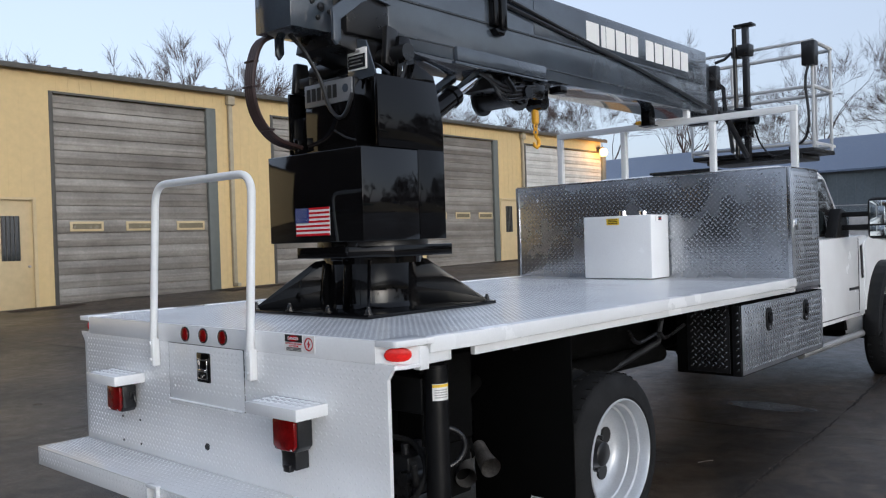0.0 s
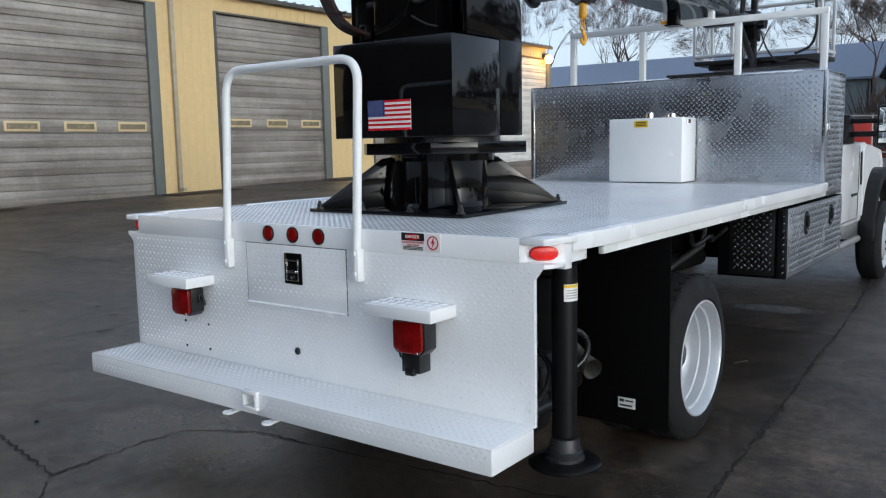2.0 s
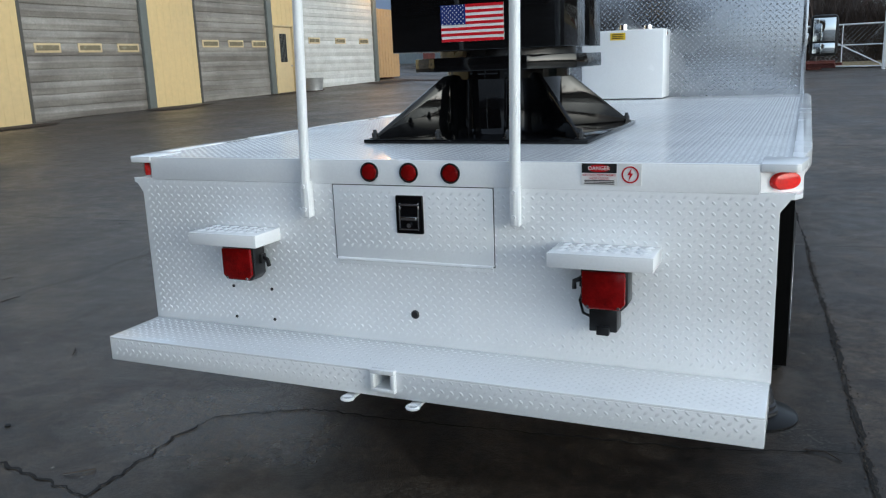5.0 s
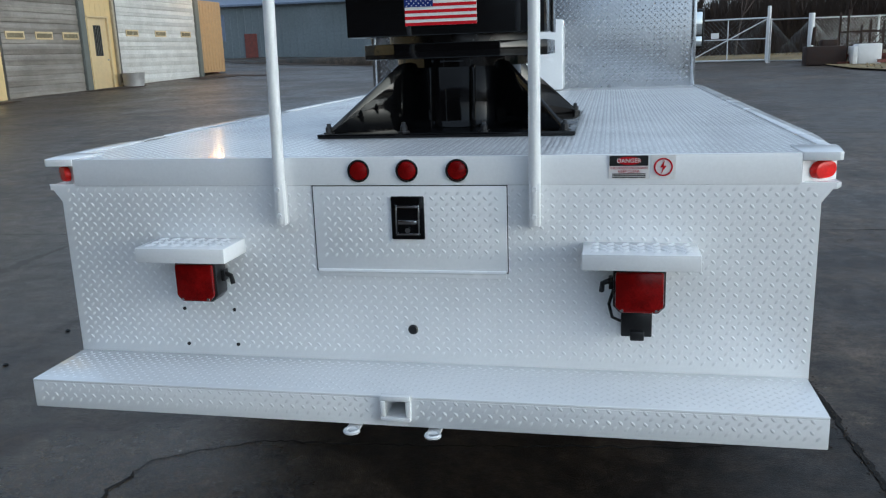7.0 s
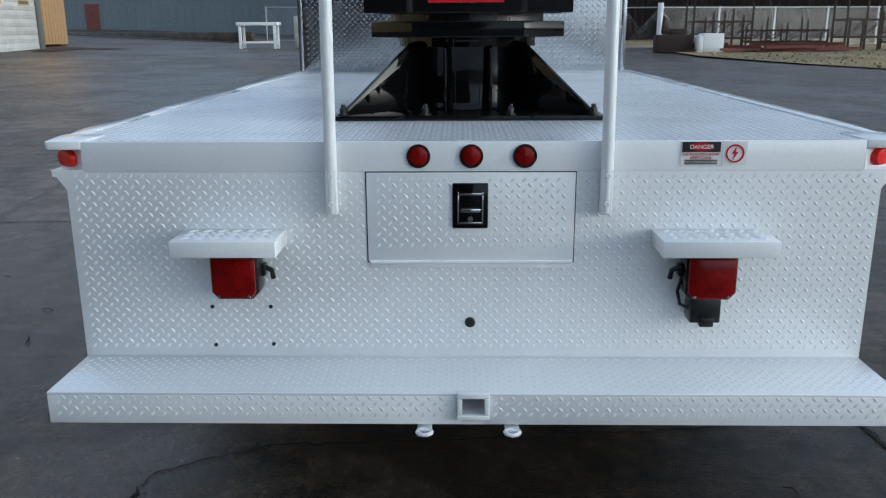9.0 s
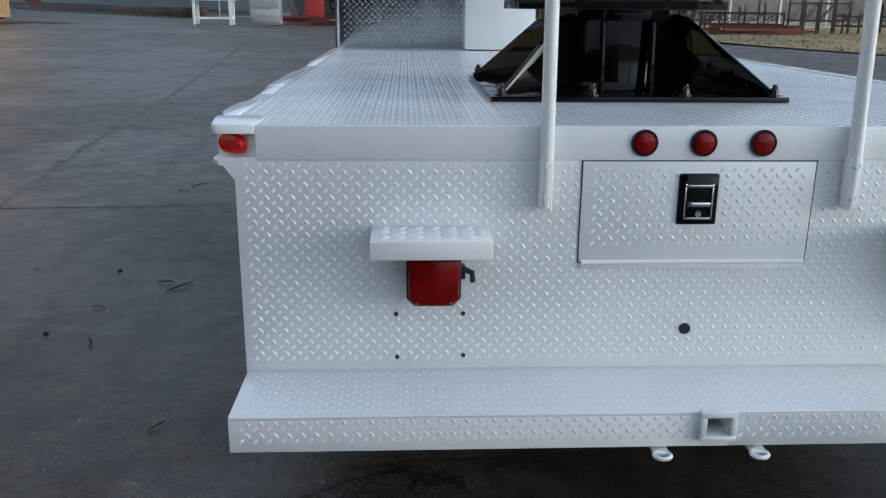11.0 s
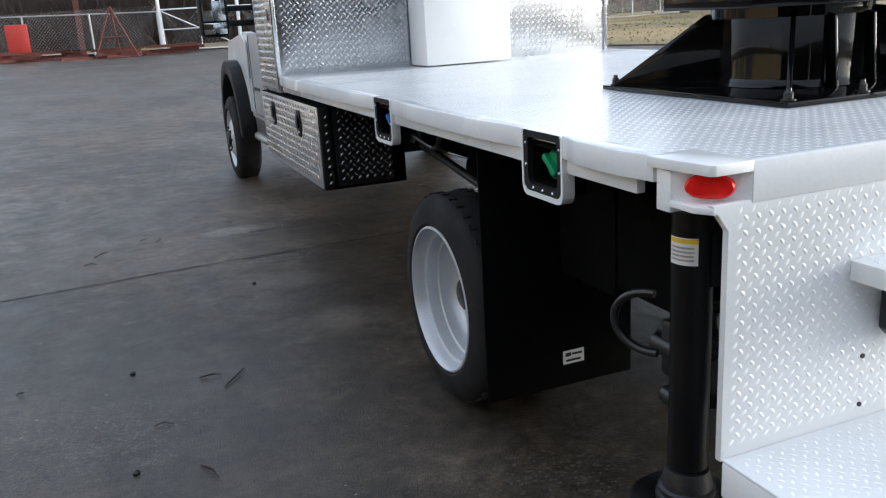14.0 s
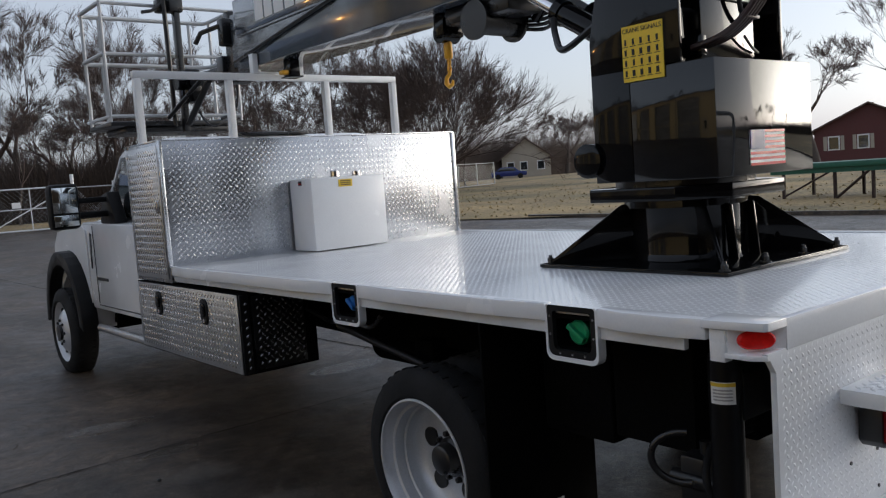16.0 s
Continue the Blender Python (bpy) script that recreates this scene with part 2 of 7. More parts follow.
def yard_concrete():
    """Old slabs: tone steps at the seams, blotches, damp darker patches with a low sheen, spalled aggregate, a puddle's
    reflection painted pale by the toolbox, other pale spots, dark spots under the cab end and fine relief."""
    m = bpy.data.materials.new("weathered_concrete")
    m.use_nodes = True
    N, L, noise, ramp, mix, calc, scaled, stretched = node_kit(m)
    b = N["Principled BSDF"]
    at = N.new("ShaderNodeTexCoord").outputs["Object"]
    sep = N.new("ShaderNodeSeparateXYZ")
    L.new(at, sep.inputs[0])
    px, py = sep.outputs[0], sep.outputs[1]

    def spot(x, y, rx, ry, rag=0.5):
        """A ragged patch of its own round one place."""
        d = calc("ADD", calc("POWER", calc("DIVIDE", calc("SUBTRACT", px, x), rx), 2.0), calc("POWER", calc("DIVIDE", calc("SUBTRACT", py, y), ry), 2.0))
        return ramp(calc("ADD", d, noise(at, 3.5, 8, 0.65, 0.3, 0.7, (-rag * 1.3, rag * 1.3))), 1.15, 0.25)
    worn = noise(at, 0.5, 12, 0.7, 0.42, 0.58)
    damp = noise(stretched(at, 1.0, 0.8, 1.0), 0.24, 10, 0.64, 0.46, 0.57)
    oil = noise(at, 1.1, 9, 0.66, 0.55, 0.7)
    col = mix(worn, (0.036, 0.0255, 0.0175), (0.094, 0.069, 0.047))
    col = mix(calc("MULTIPLY", damp, 0.75), col, (0.04, 0.031, 0.024))
    col = mix(calc("MULTIPLY", oil, 0.6), col, (0.026, 0.021, 0.018))
    col = mix(calc("MULTIPLY", noise(at, 1.5, 11, 0.72, 0.51, 0.63), 0.42), col, (0.135, 0.105, 0.077))
    col = mix(calc("MULTIPLY", noise(stretched(at, 1.0, 1.0, 5.0), 2.3, 11, 0.7, 0.53, 0.64), 0.5), col, (0.024, 0.018, 0.0135))
    # tone steps at the seams: full to the east, lower north, lowest beneath the tail
    east = calc("GREATER_THAN", calc("ADD", px, calc("MULTIPLY", py, 0.055)), 1.53)
    north = calc("GREATER_THAN", calc("SUBTRACT", py, calc("MULTIPLY", px, 0.055)), 4.18)
    tone = calc("MAXIMUM", calc("MULTIPLY", east, 1.0), calc("ADD", calc("MULTIPLY", north, 0.3), 0.64))
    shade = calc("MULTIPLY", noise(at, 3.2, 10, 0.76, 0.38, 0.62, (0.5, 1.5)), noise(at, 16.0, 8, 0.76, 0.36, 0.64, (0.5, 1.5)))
    shade = calc("MULTIPLY", calc("MULTIPLY", shade, noise(at, 85.0, 4, 0.65, 0.34, 0.66, (0.55, 1.45))), tone)
    col = scaled(col, shade)
    # spalled patches that show pale and dark aggregate
    spall = noise(at, 0.9, 8, 0.62, 0.5, 0.6)
    vo = N.new("ShaderNodeTexVoronoi")
    vo.inputs["Scale"].default_value = 46.0
    L.new(at, vo.inputs["Vector"])
    stone = calc("MULTIPLY", calc("LESS_THAN", vo.outputs["Distance"], 0.3), spall)
    col = mix(calc("MULTIPLY", stone, 0.38), col, (0.17, 0.15, 0.125))
    vo2 = N.new("ShaderNodeTexVoronoi")
    vo2.inputs["Scale"].default_value = 9.0
    L.new(at, vo2.inputs["Vector"])
    chip = calc("MULTIPLY", calc("LESS_THAN", vo2.outputs["Distance"], 0.07), noise(at, 1.6, 3, 0.5, 0.5, 0.56))
    col = mix(calc("MULTIPLY", chip, 0.7), col, (0.26, 0.24, 0.21))
    # pale first spot paints a puddle's reflection; dark ones lie under the cab end
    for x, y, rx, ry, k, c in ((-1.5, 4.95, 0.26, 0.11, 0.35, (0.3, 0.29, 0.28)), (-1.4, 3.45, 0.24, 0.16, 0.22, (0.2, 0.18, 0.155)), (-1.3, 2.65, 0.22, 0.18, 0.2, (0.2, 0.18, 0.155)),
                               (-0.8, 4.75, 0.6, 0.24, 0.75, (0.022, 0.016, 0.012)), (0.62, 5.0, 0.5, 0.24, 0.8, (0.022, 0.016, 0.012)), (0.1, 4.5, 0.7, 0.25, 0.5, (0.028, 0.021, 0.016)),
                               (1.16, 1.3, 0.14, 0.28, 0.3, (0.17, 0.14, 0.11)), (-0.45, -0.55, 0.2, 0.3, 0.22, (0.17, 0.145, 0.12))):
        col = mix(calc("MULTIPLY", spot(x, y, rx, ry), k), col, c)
    L.new(col, b.inputs["Base Color"])
    b.inputs["Specular IOR Level"].default_value = 0.46
    # shallow damp film behind the tail and along the far side
    film = calc("MAXIMUM", calc("MULTIPLY", damp, 0.42), calc("MAXIMUM", spot(-1.0, 0.1, 0.75, 0.42, 0.35), calc("MULTIPLY", spot(-3.6, 6.3, 1.0, 1.6, 0.6), 0.4)))
    pool = calc("MAXIMUM", spot(-1.42, 4.93, 0.34, 0.14, 0.45), calc("MAXIMUM", spot(-1.36, 4.0, 0.2, 0.08, 0.5), spot(0.66, 5.05, 0.36, 0.18, 0.45)))
    rough = calc("ADD", calc("MULTIPLY", film, -0.3), noise(at, 6.0, 8, 0.65, 0.3, 0.7, (0.4, 0.58)))
    L.new(calc("MAXIMUM", calc("SUBTRACT", rough, calc("MULTIPLY", pool, 0.5)), 0.07), b.inputs["Roughness"])
    bp = N.new("ShaderNodeBump")
    bp.inputs["Strength"].default_value, bp.inputs["Distance"].default_value = 0.5, 0.004
    L.new(calc("ADD", calc("ADD", noise(at, 26.0, 7, 0.72, 0.0, 1.0), noise(at, 150.0, 3, 0.6, 0.0, 0.6)), calc("MULTIPLY", stone, 0.25)), bp.inputs["Height"])
    L.new(bp.outputs[0], b.inputs["Normal"])
    return m


CONCRETE = yard_concrete()
RUST_DARK = material("dark_rust", (0.035, 0.02, 0.015), 0.85, vary=0.35, grain=0.3)
OLD_JOINT = material("worn_dirt_filled_joint", (0.043, 0.033, 0.025), 0.5, vary=0.5, grain=0.5, scale=3)
CRUMB = material("concrete_crumb", (0.055, 0.043, 0.033), 0.9, vary=0.4, grain=0.5, scale=30)
CRACK = material("crack_fill", (0.008, 0.0065, 0.0055), 0.9, vary=0.3, grain=0.4, bump=0.6)
TAN_WALL = material("tan_metal_siding", (0.62, 0.465, 0.225), 0.55, vary=0.05, grain=0.04, second=(0.55, 0.42, 0.22), second_scale=0.5)
DOOR_GREY = door_paint("grey_brown_door_slat", (0.148, 0.13, 0.112), (0.37, 0.345, 0.31), 0.42)
DOOR_WHITE = door_paint("white_door_slat", (0.5, 0.49, 0.46), (0.66, 0.66, 0.64), 0.5)
TAN_DOOR = material("tan_steel_door", (0.56, 0.44, 0.25), 0.5, vary=0.06, grain=0.05)
DOWNPIPE = material("weathered_tan_downpipe", (0.36, 0.31, 0.22), 0.5, vary=0.12, grain=0.1)
TAN_BOX = material("tan_container", (0.42, 0.27, 0.13), 0.6, vary=0.12, grain=0.1)
TRIM_DARK = material("dark_trim", (0.075, 0.07, 0.06), 0.55, vary=0.15, grain=0.1)
JAMB = material("green_grey_jamb", (0.13, 0.14, 0.13), 0.6, vary=0.1, grain=0.1)
ROOF = material("dull_metal_roof", (0.24, 0.24, 0.24), 0.5, 0.3, vary=0.1, grain=0.1)
BLUE_WALL = material("blue_grey_siding", (0.15, 0.18, 0.2), 0.6, vary=0.12, grain=0.08, second=(0.1, 0.12, 0.13), second_scale=0.3)
BLUE_ROOF = material("blue_metal_roof", (0.16, 0.2, 0.28), 0.45, 0.2, vary=0.1, grain=0.06)
GRASS = material("dry_lawn", (0.31, 0.225, 0.105), 0.95, vary=0.25, grain=0.5, scale=0.3, fine=8, bump=0.6, bump_scale=30,
                 second=(0.115, 0.105, 0.05), second_scale=0.14, second_amount=0.85)
BARK = material("grey_brown_bark", (0.07, 0.055, 0.045), 0.9, vary=0.25, grain=0.3, scale=2, fine=30)
TWIG = material("brown_twig", (0.085, 0.06, 0.05), 0.9, vary=0.3, grain=0.2)
TWIG_DARK = material("dark_dry_twig", (0.02, 0.015, 0.012), 0.9, vary=0.3, grain=0.3)
BRUSH = material("dry_brush", (0.075, 0.054, 0.042), 0.95, vary=0.35, grain=0.3)
BRICK_RED = material("dark_red_siding", (0.1, 0.03, 0.028), 0.7, vary=0.12, grain=0.15)
HOUSE_PALE = material("pale_house_siding", (0.4, 0.35, 0.28), 0.7, vary=0.08, grain=0.1)
SHINGLE = material("brown_shingle", (0.11, 0.075, 0.06), 0.85, vary=0.2, grain=0.3)
GALV = material("galvanised_pipe", (0.5, 0.5, 0.5), 0.45, 0.6, vary=0.1, grain=0.1)
GREEN_STEEL = material("green_painted_steel", (0.015, 0.1, 0.06), 0.5, vary=0.15, grain=0.1)
lamp_m = bpy.data.materials.new("sodium_lamp_glow")
lamp_m.use_nodes = True
lamp_m.node_tree.nodes["Principled BSDF"].inputs["Emission Color"].default_value = (1.0, 0.36, 0.04, 1)
lamp_m.node_tree.nodes["Principled BSDF"].inputs["Emission Strength"].default_value = 9.0


# ---- mesh helpers ----
class Mesh:
    """Gathers vertices and faces of one mesh."""

    def __init__(self):
        self.v, self.f = [], []

    def add(self, verts, faces):
        n = len(self.v)
        self.v.extend(tuple(p) for p in verts)
        self.f.extend(tuple(i + n for i in f) for f in faces)
        return self

    def box(self, x0, x1, y0, y1, z0, z1, b=0.0, m=None):
        bm = bmesh.new()
        bmesh.ops.create_cube(bm, size=1)
        for v in bm.verts:
            v.co = Vector(((x0 + x1) / 2 + v.co.x * (x1 - x0), (y0 + y1) / 2 + v.co.y * (y1 - y0), (z0 + z1) / 2 + v.co.z * (z1 - z0)))
        if b:
            bmesh.ops.bevel(bm, geom=bm.edges[:], offset=b, segments=2, profile=0.5, affect="EDGES", clamp_overlap=True)
        return self.take(bm, m)

    def take(self, bm, m=None):
        bm.verts.index_update()
        self.add([(m @ v.co if m else v.co) for v in bm.verts], [[v.index for v in f.verts] for f in bm.faces])
        bm.free()
        return self

    def prism(self, pts, axis, a, c, b=0.0, m=None):
        """A flat outline (pairs) pushed out along an axis from a to c. x: (y, z), y: (x, z), z: (x, y)."""
        def at(p, d):
            return {"x": (d, p[0], p[1]), "y": (p[0], d, p[1]), "z": (p[0], p[1], d)}[axis]
        bm = bmesh.new()
        lo = [bm.verts.new(at(p, a)) for p in pts]
        hi = [bm.verts.new(at(p, c)) for p in pts]
        bm.faces.new(lo)
        bm.faces.new(hi)
        for i in range(len(pts)):
            j = (i + 1) % len(pts)
            bm.faces.new((lo[i], lo[j], hi[j], hi[i]))
        bmesh.ops.recalc_face_normals(bm, faces=bm.faces[:])
        if b:
            bmesh.ops.bevel(bm, geom=bm.edges[:], offset=b, segments=2, profile=0.5, affect="EDGES", clamp_overlap=True)
        return self.take(bm, m)

    def tube(self, pts, r, n=10, caps=True):
        """A round bar along a line of points; r is one radius or one for each point."""
        pts = [Vector(p) for p in pts]
        rs = r if isinstance(r, (list, tuple)) else [r] * len(pts)
        base = len(self.v)
        side = None
        for i, p in enumerate(pts):
            d = (pts[min(i + 1, len(pts) - 1)] - pts[max(i - 1, 0)]).normalized()
            if side is None:
                side = d.orthogonal().normalized()
            side = (side - d * side.dot(d)).normalized()
            up = d.cross(side)
            for k in range(n):
                a = 2 * math.pi * k / n
                self.v.append(tuple(p + (side * math.cos(a) + up * math.sin(a)) * rs[i]))
        for i in range(len(pts) - 1):
            for k in range(n):
                a, b = base + i * n + k, base + i * n + (k + 1) % n
                self.f.append((a, b, b + n, a + n))
        if caps:
            self.f.append(tuple(base + k for k in range(n))[::-1])
            self.f.append(tuple(base + (len(pts) - 1) * n + k for k in range(n)))
        return self

    def lathe(self, prof, centre, axis="x", n=32):
        """A profile of (along, radius) pairs turned round an axis."""
        base = len(self.v)
        c = Vector(centre)
        for a, r in prof:
            for k in range(n):
                t = 2 * math.pi * k / n
                q = (r * math.cos(t), r * math.sin(t))
                self.v.append(tuple(c + Vector({"x": (a, *q), "y": (q[0], a, q[1]), "z": (*q, a)}[axis])))
        for i in range(len(prof) - 1):
            for k in range(n):
                a, b = base + i * n + k, base + i * n + (k + 1) % n
                self.f.append((a, b, b + n, a + n))
        return self

    def data(self, name, smooth=False):
        me = bpy.data.meshes.new(name)
        me.from_pydata(self.v, [], self.f)
        bm = bmesh.new()
        bm.from_mesh(me)
        bmesh.ops.recalc_face_normals(bm, faces=bm.faces[:])
        bm.to_mesh(me)
        bm.free()
        if smooth:
            me.shade_smooth()
            me.set_sharp_from_angle(angle=radians(38))
        return me


def curve(pts, n=6):
    """A smooth line through the points."""
    P = [Vector(p) for p in pts]
    P = [P[0] * 2 - P[1]] + P + [P[-1] * 2 - P[-2]]
    out = []
    for i in range(1, len(P) - 2):
        a, b, c, d = P[i - 1:i + 3]
        for k in range(n):
            t = k / n
            out.append(0.5 * (2 * b + (c - a) * t + (2 * a - 5 * b + 4 * c - d) * t * t + (3 * b - a - 3 * c + d) * t ** 3))
    return out + [P[-2]]


def rim_plate(outer, inner, x0, x1):
    """A plate with a hole in the y, z plane between x0 and x1; both outlines have as many corners."""
    m, n = Mesh(), len(outer)
    verts = [(x, *p) for x in (x0, x1) for o in (outer, inner) for p in o]
    faces = []
    for i in range(n):
        j = (i + 1) % n
        faces += [(i, j, n + j, n + i), (2 * n + i, 3 * n + i, 3 * n + j, 2 * n + j), (i, 2 * n + i, 2 * n + j, j), (n + i, n + j, 3 * n + j, 3 * n + i)]
    return m.add(verts, faces)


def thing(name, label, category, at=(0, 0, 0), group="", kind=""):
    return_ob = new(name)
    return_ob.location = at
    return tagged(return_ob, label, category, group, kind)


def part(name, m, mat, parent=None, label="", smooth=True, kind=""):
    """Links a gathered mesh as one object under its thing."""
    me = m.data(name, smooth) if isinstance(m, Mesh) else m
    if not me.materials:
        me.materials.append(mat)
    ob = new(name, me)
    if parent is not None:
        ob.parent = parent
        if parent.data is None:
            ob.matrix_parent_inverse = Matrix.Translation(-parent.location)
    return tagged(ob, label, kind=kind)


def raw_mesh(name, v, f):
    me = bpy.data.meshes.new(name)
    me.from_pydata([tuple(p) for p in v], [], [tuple(q) for q in f])
    me.update()
    return me


def treads(name, origin, u, v, w, h, mat, parent, pitch=0.0325, length=0.0205, width=0.0085, height=0.0021, keep=None, faint=0.4):
    """Raised lugs of treadplate in alternating slants over a w by h sheet spanned by u and v; one slant may be lower,
    so the shape imitates light from one side.
    """
    o, u, v = Vector(origin), Vector(u).normalized(), Vector(v).normalized()
    n = u.cross(v)
    verts, faces = [], []
    i = 0
    step = pitch / 2
    cols, rows = int(w / step), int(h / step)
    for r in range(rows):
        for c in range(cols):
            if (r + c) % 2:
                continue
            a, d = (c + 0.5) * step, (r + 0.5) * step
            if a < length / 2 or d < length / 2 or a > w - length / 2 or d > h - length / 2 or (keep and not keep(a, d)):
                continue
            p = o + u * a + v * d
            s = 1 if (c % 2) else -1
            along = (u + v * s).normalized() * (length / 2)
            side = (v - u * s).normalized() * (width / 2)
            top = n * height * (faint if s > 0 else 1.0)
            b = len(verts)
            verts += [p - along, p - along * 0.35 - side, p + along * 0.35 - side, p + along, p + along * 0.35 + side, p - along * 0.35 + side,
                      p - along * 0.55 + top, p + along * 0.55 + top]
            faces += [(b, b + 1, b + 6), (b + 1, b + 2, b + 7, b + 6), (b + 2, b + 3, b + 7), (b + 3, b + 4, b + 7), (b + 4, b + 5, b + 6, b + 7), (b + 5, b, b + 6)]
    me = raw_mesh(name, verts, faces)
    me.shade_smooth()
    return part(name, me, mat, parent, "raised lugs of treadplate", kind="stuff")


# ---- ground ----
def ground_z(x, y):
    """The yard is level round the truck and climbs gently towards the garage and the gate."""
    xs, ys = min(max(0, -x - 3), 22), min(max(0, y - 5), 60)
    return 0.0135 * ys + 0.0065 * xs + 0.0005 * xs * ys


xs_ = [-420, -200, -90] + [-50 + 2.5 * i for i in range(33)] + [40, 60, 90, 200, 420]
ys_ = [-420, -150, -60, -30, -15, -8] + [-4 + 3 * i for i in range(26)] + [90, 120, 200, 420]
gv = [(x, y, ground_z(x, y)) for y in ys_ for x in xs_]
gw = len(xs_)
gf = [(j * gw + i, j * gw + i + 1, (j + 1) * gw + i + 1, (j + 1) * gw + i) for j in range(len(ys_) - 1) for i in range(gw - 1)]
gm = raw_mesh("ground", gv, gf)
gm.shade_smooth()
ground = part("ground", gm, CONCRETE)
tagged(ground, "dark weathered concrete yard with stains and cracks", "ground", kind="structure")


def wiggle(a, b, n, amount, seed):
    """A ragged line from a to b."""
    rnd = random.Random(seed)
    out = []
    for i in range(n + 1):
        t = i / n
        k = amount * (0 if i in (0, n) else 1)
        out.append((a[0] + (b[0] - a[0]) * t + rnd.uniform(-k, k), a[1] + (b[1] - a[1]) * t + rnd.uniform(-k, k)))
    return out


def crack(pts, width, seed, lift=0.004, mat=None):
    """A dark ragged seam lying on the concrete, its two sides broken independently."""
    rnd = random.Random(seed)
    verts, faces = [], []
    wa = wb = 0.6
    for i, p in enumerate(pts):
        q, r = pts[max(i - 1, 0)], pts[min(i + 1, len(pts) - 1)]
        d = Vector((r[0] - q[0], r[1] - q[1], 0)).normalized()
        s = Vector((-d.y, d.x, 0)) * width
        wa, wb = [min(1.15, max(0.12, w + rnd.uniform(-0.45, 0.45))) for w in (wa, wb)]
        z = ground_z(*p) + lift
        verts += [(p[0] - s.x * wa, p[1] - s.y * wa, z), (p[0] + s.x * wb, p[1] + s.y * wb, z)]
    for i in range(len(pts) - 1):
        faces.append((2 * i, 2 * i + 1, 2 * i + 3, 2 * i + 2))
    return part("crack", raw_mesh("crack", verts, faces), mat or CRACK, ground, "dark crack in the concrete")


def chain_of(points, step, amount, seed):
    """A ragged line through several points, broken into short pieces."""
    out = []
    for i in range(len(points) - 1):
        a, b = points[i], points[i + 1]
        n = max(3, int(math.hypot(b[0] - a[0], b[1] - a[1]) / step))
        out += wiggle(a, b, n, amount, seed + i)[(1 if i else 0):]
    return out


SEAMS = [
    (((1.62, -4.0), (1.52, -2.0), (1.50, 0.42), (1.485, 0.72), (1.43, 1.8), (1.31, 3.57), (1.28, 4.25)), 0.025, 0.008, 0.015),
    (((1.28, 4.25), (1.035, 7.5), (0.5, 15), (0.1, 24)), 0.05, 0.009, 0.013),
    (((-0.3, 0.40), (0.89, 0.53), (1.485, 0.69)), 0.03, 0.011, 0.0062),
    (((-1.083, -0.548), (-1.40, -0.50), (-1.776, -0.44), (-2.15, -0.40)), 0.028, 0.013, 0.0085),
    (((-1.083, -0.548), (-0.95, -0.66), (-0.844, -0.74), (-0.5, -1.25)), 0.028, 0.013, 0.0085),
    (((-1.083, -0.548), (-1.09, -0.32), (-1.12, -0.05), (-1.075, 0.17)), 0.028, 0.013, 0.0075),
    (((-1.075, 0.17), (-0.9, 0.28), (-0.71, 0.38), (-0.3, 0.40)), 0.028, 0.011, 0.006),
    (((-14, 3.3), (-3.72, 3.94), (-2.08, 4.08), (-0.62, 4.14), (0.9, 4.2), (1.28, 4.25), (2.2, 4.38), (14, 5.0)), 0.045, 0.005, 0.0085),
    (((-14, 10.2), (12, 11.2)), 0.2, 0.02, 0.0085),
    (((-14, 17.2), (12, 18.0)), 0.25, 0.02, 0.01),
]
for i, (pts, step, amount, width) in enumerate(SEAMS):
    crack(chain_of(pts, step, amount, 10 * i), width, i)
crack(chain_of(((-3.75, -6), (-3.74, 3.96), (-4.08, 7.05), (-4.36, 11.2), (-6.05, 28.4), (-7.4, 43)), 0.05, 0.028, 90), 0.055, 90, 0.003, OLD_JOINT)
# crumbs of broken concrete in the widest seam
rnd = random.Random(3)
verts, faces = [], []
for px, py in chain_of(SEAMS[0][0], 0.012, 0.012, 70) :
    for k in range(2):
        x, y, r = px + rnd.gauss(0, 0.012), py + rnd.uniform(-0.01, 0.01), rnd.uniform(0.0015, 0.006)
        b, a0 = len(verts), rnd.uniform(0, 2)
        verts += [(x + r * math.cos(a0 + a), y + r * math.sin(a0 + a), 0.003) for a in (0, 1.7, 3.1, 4.6)] + [(x, y, 0.004 + r * 0.9)]
        faces += [(b + i, b + (i + 1) % 4, b + 4) for i in range(4)]
part("crumb", raw_mesh("crumb", verts, faces), CRUMB, ground, "crumbs of broken concrete in the seam", kind="stuff")


def blot(name, mat, x, y, rx, ry, seed, label, lift=0.0025, turn=0.0):
    """A thin ragged stain on the concrete."""
    r = random.Random(seed)
    n = 44
    ph = [r.uniform(0, 6.28) for _ in range(5)]
    verts = [(x, y, ground_z(x, y) + lift)]
    for i in range(n):
        a = 2 * math.pi * i / n
        k = 1 + sum(0.14 / (j + 1) * math.sin((j + 2) * a + ph[j]) for j in range(5)) + r.uniform(-0.07, 0.07)
        px, py = rx * k * math.cos(a), ry * k * math.sin(a)
        qx, qy = x + px * math.cos(turn) - py * math.sin(turn), y + px * math.sin(turn) + py * math.cos(turn)
        verts.append((qx, qy, ground_z(qx, qy) + lift))
    return part(name, raw_mesh(name, verts, [(0, 1 + i, 1 + (i + 1) % n) for i in range(n)]), mat, ground, label)


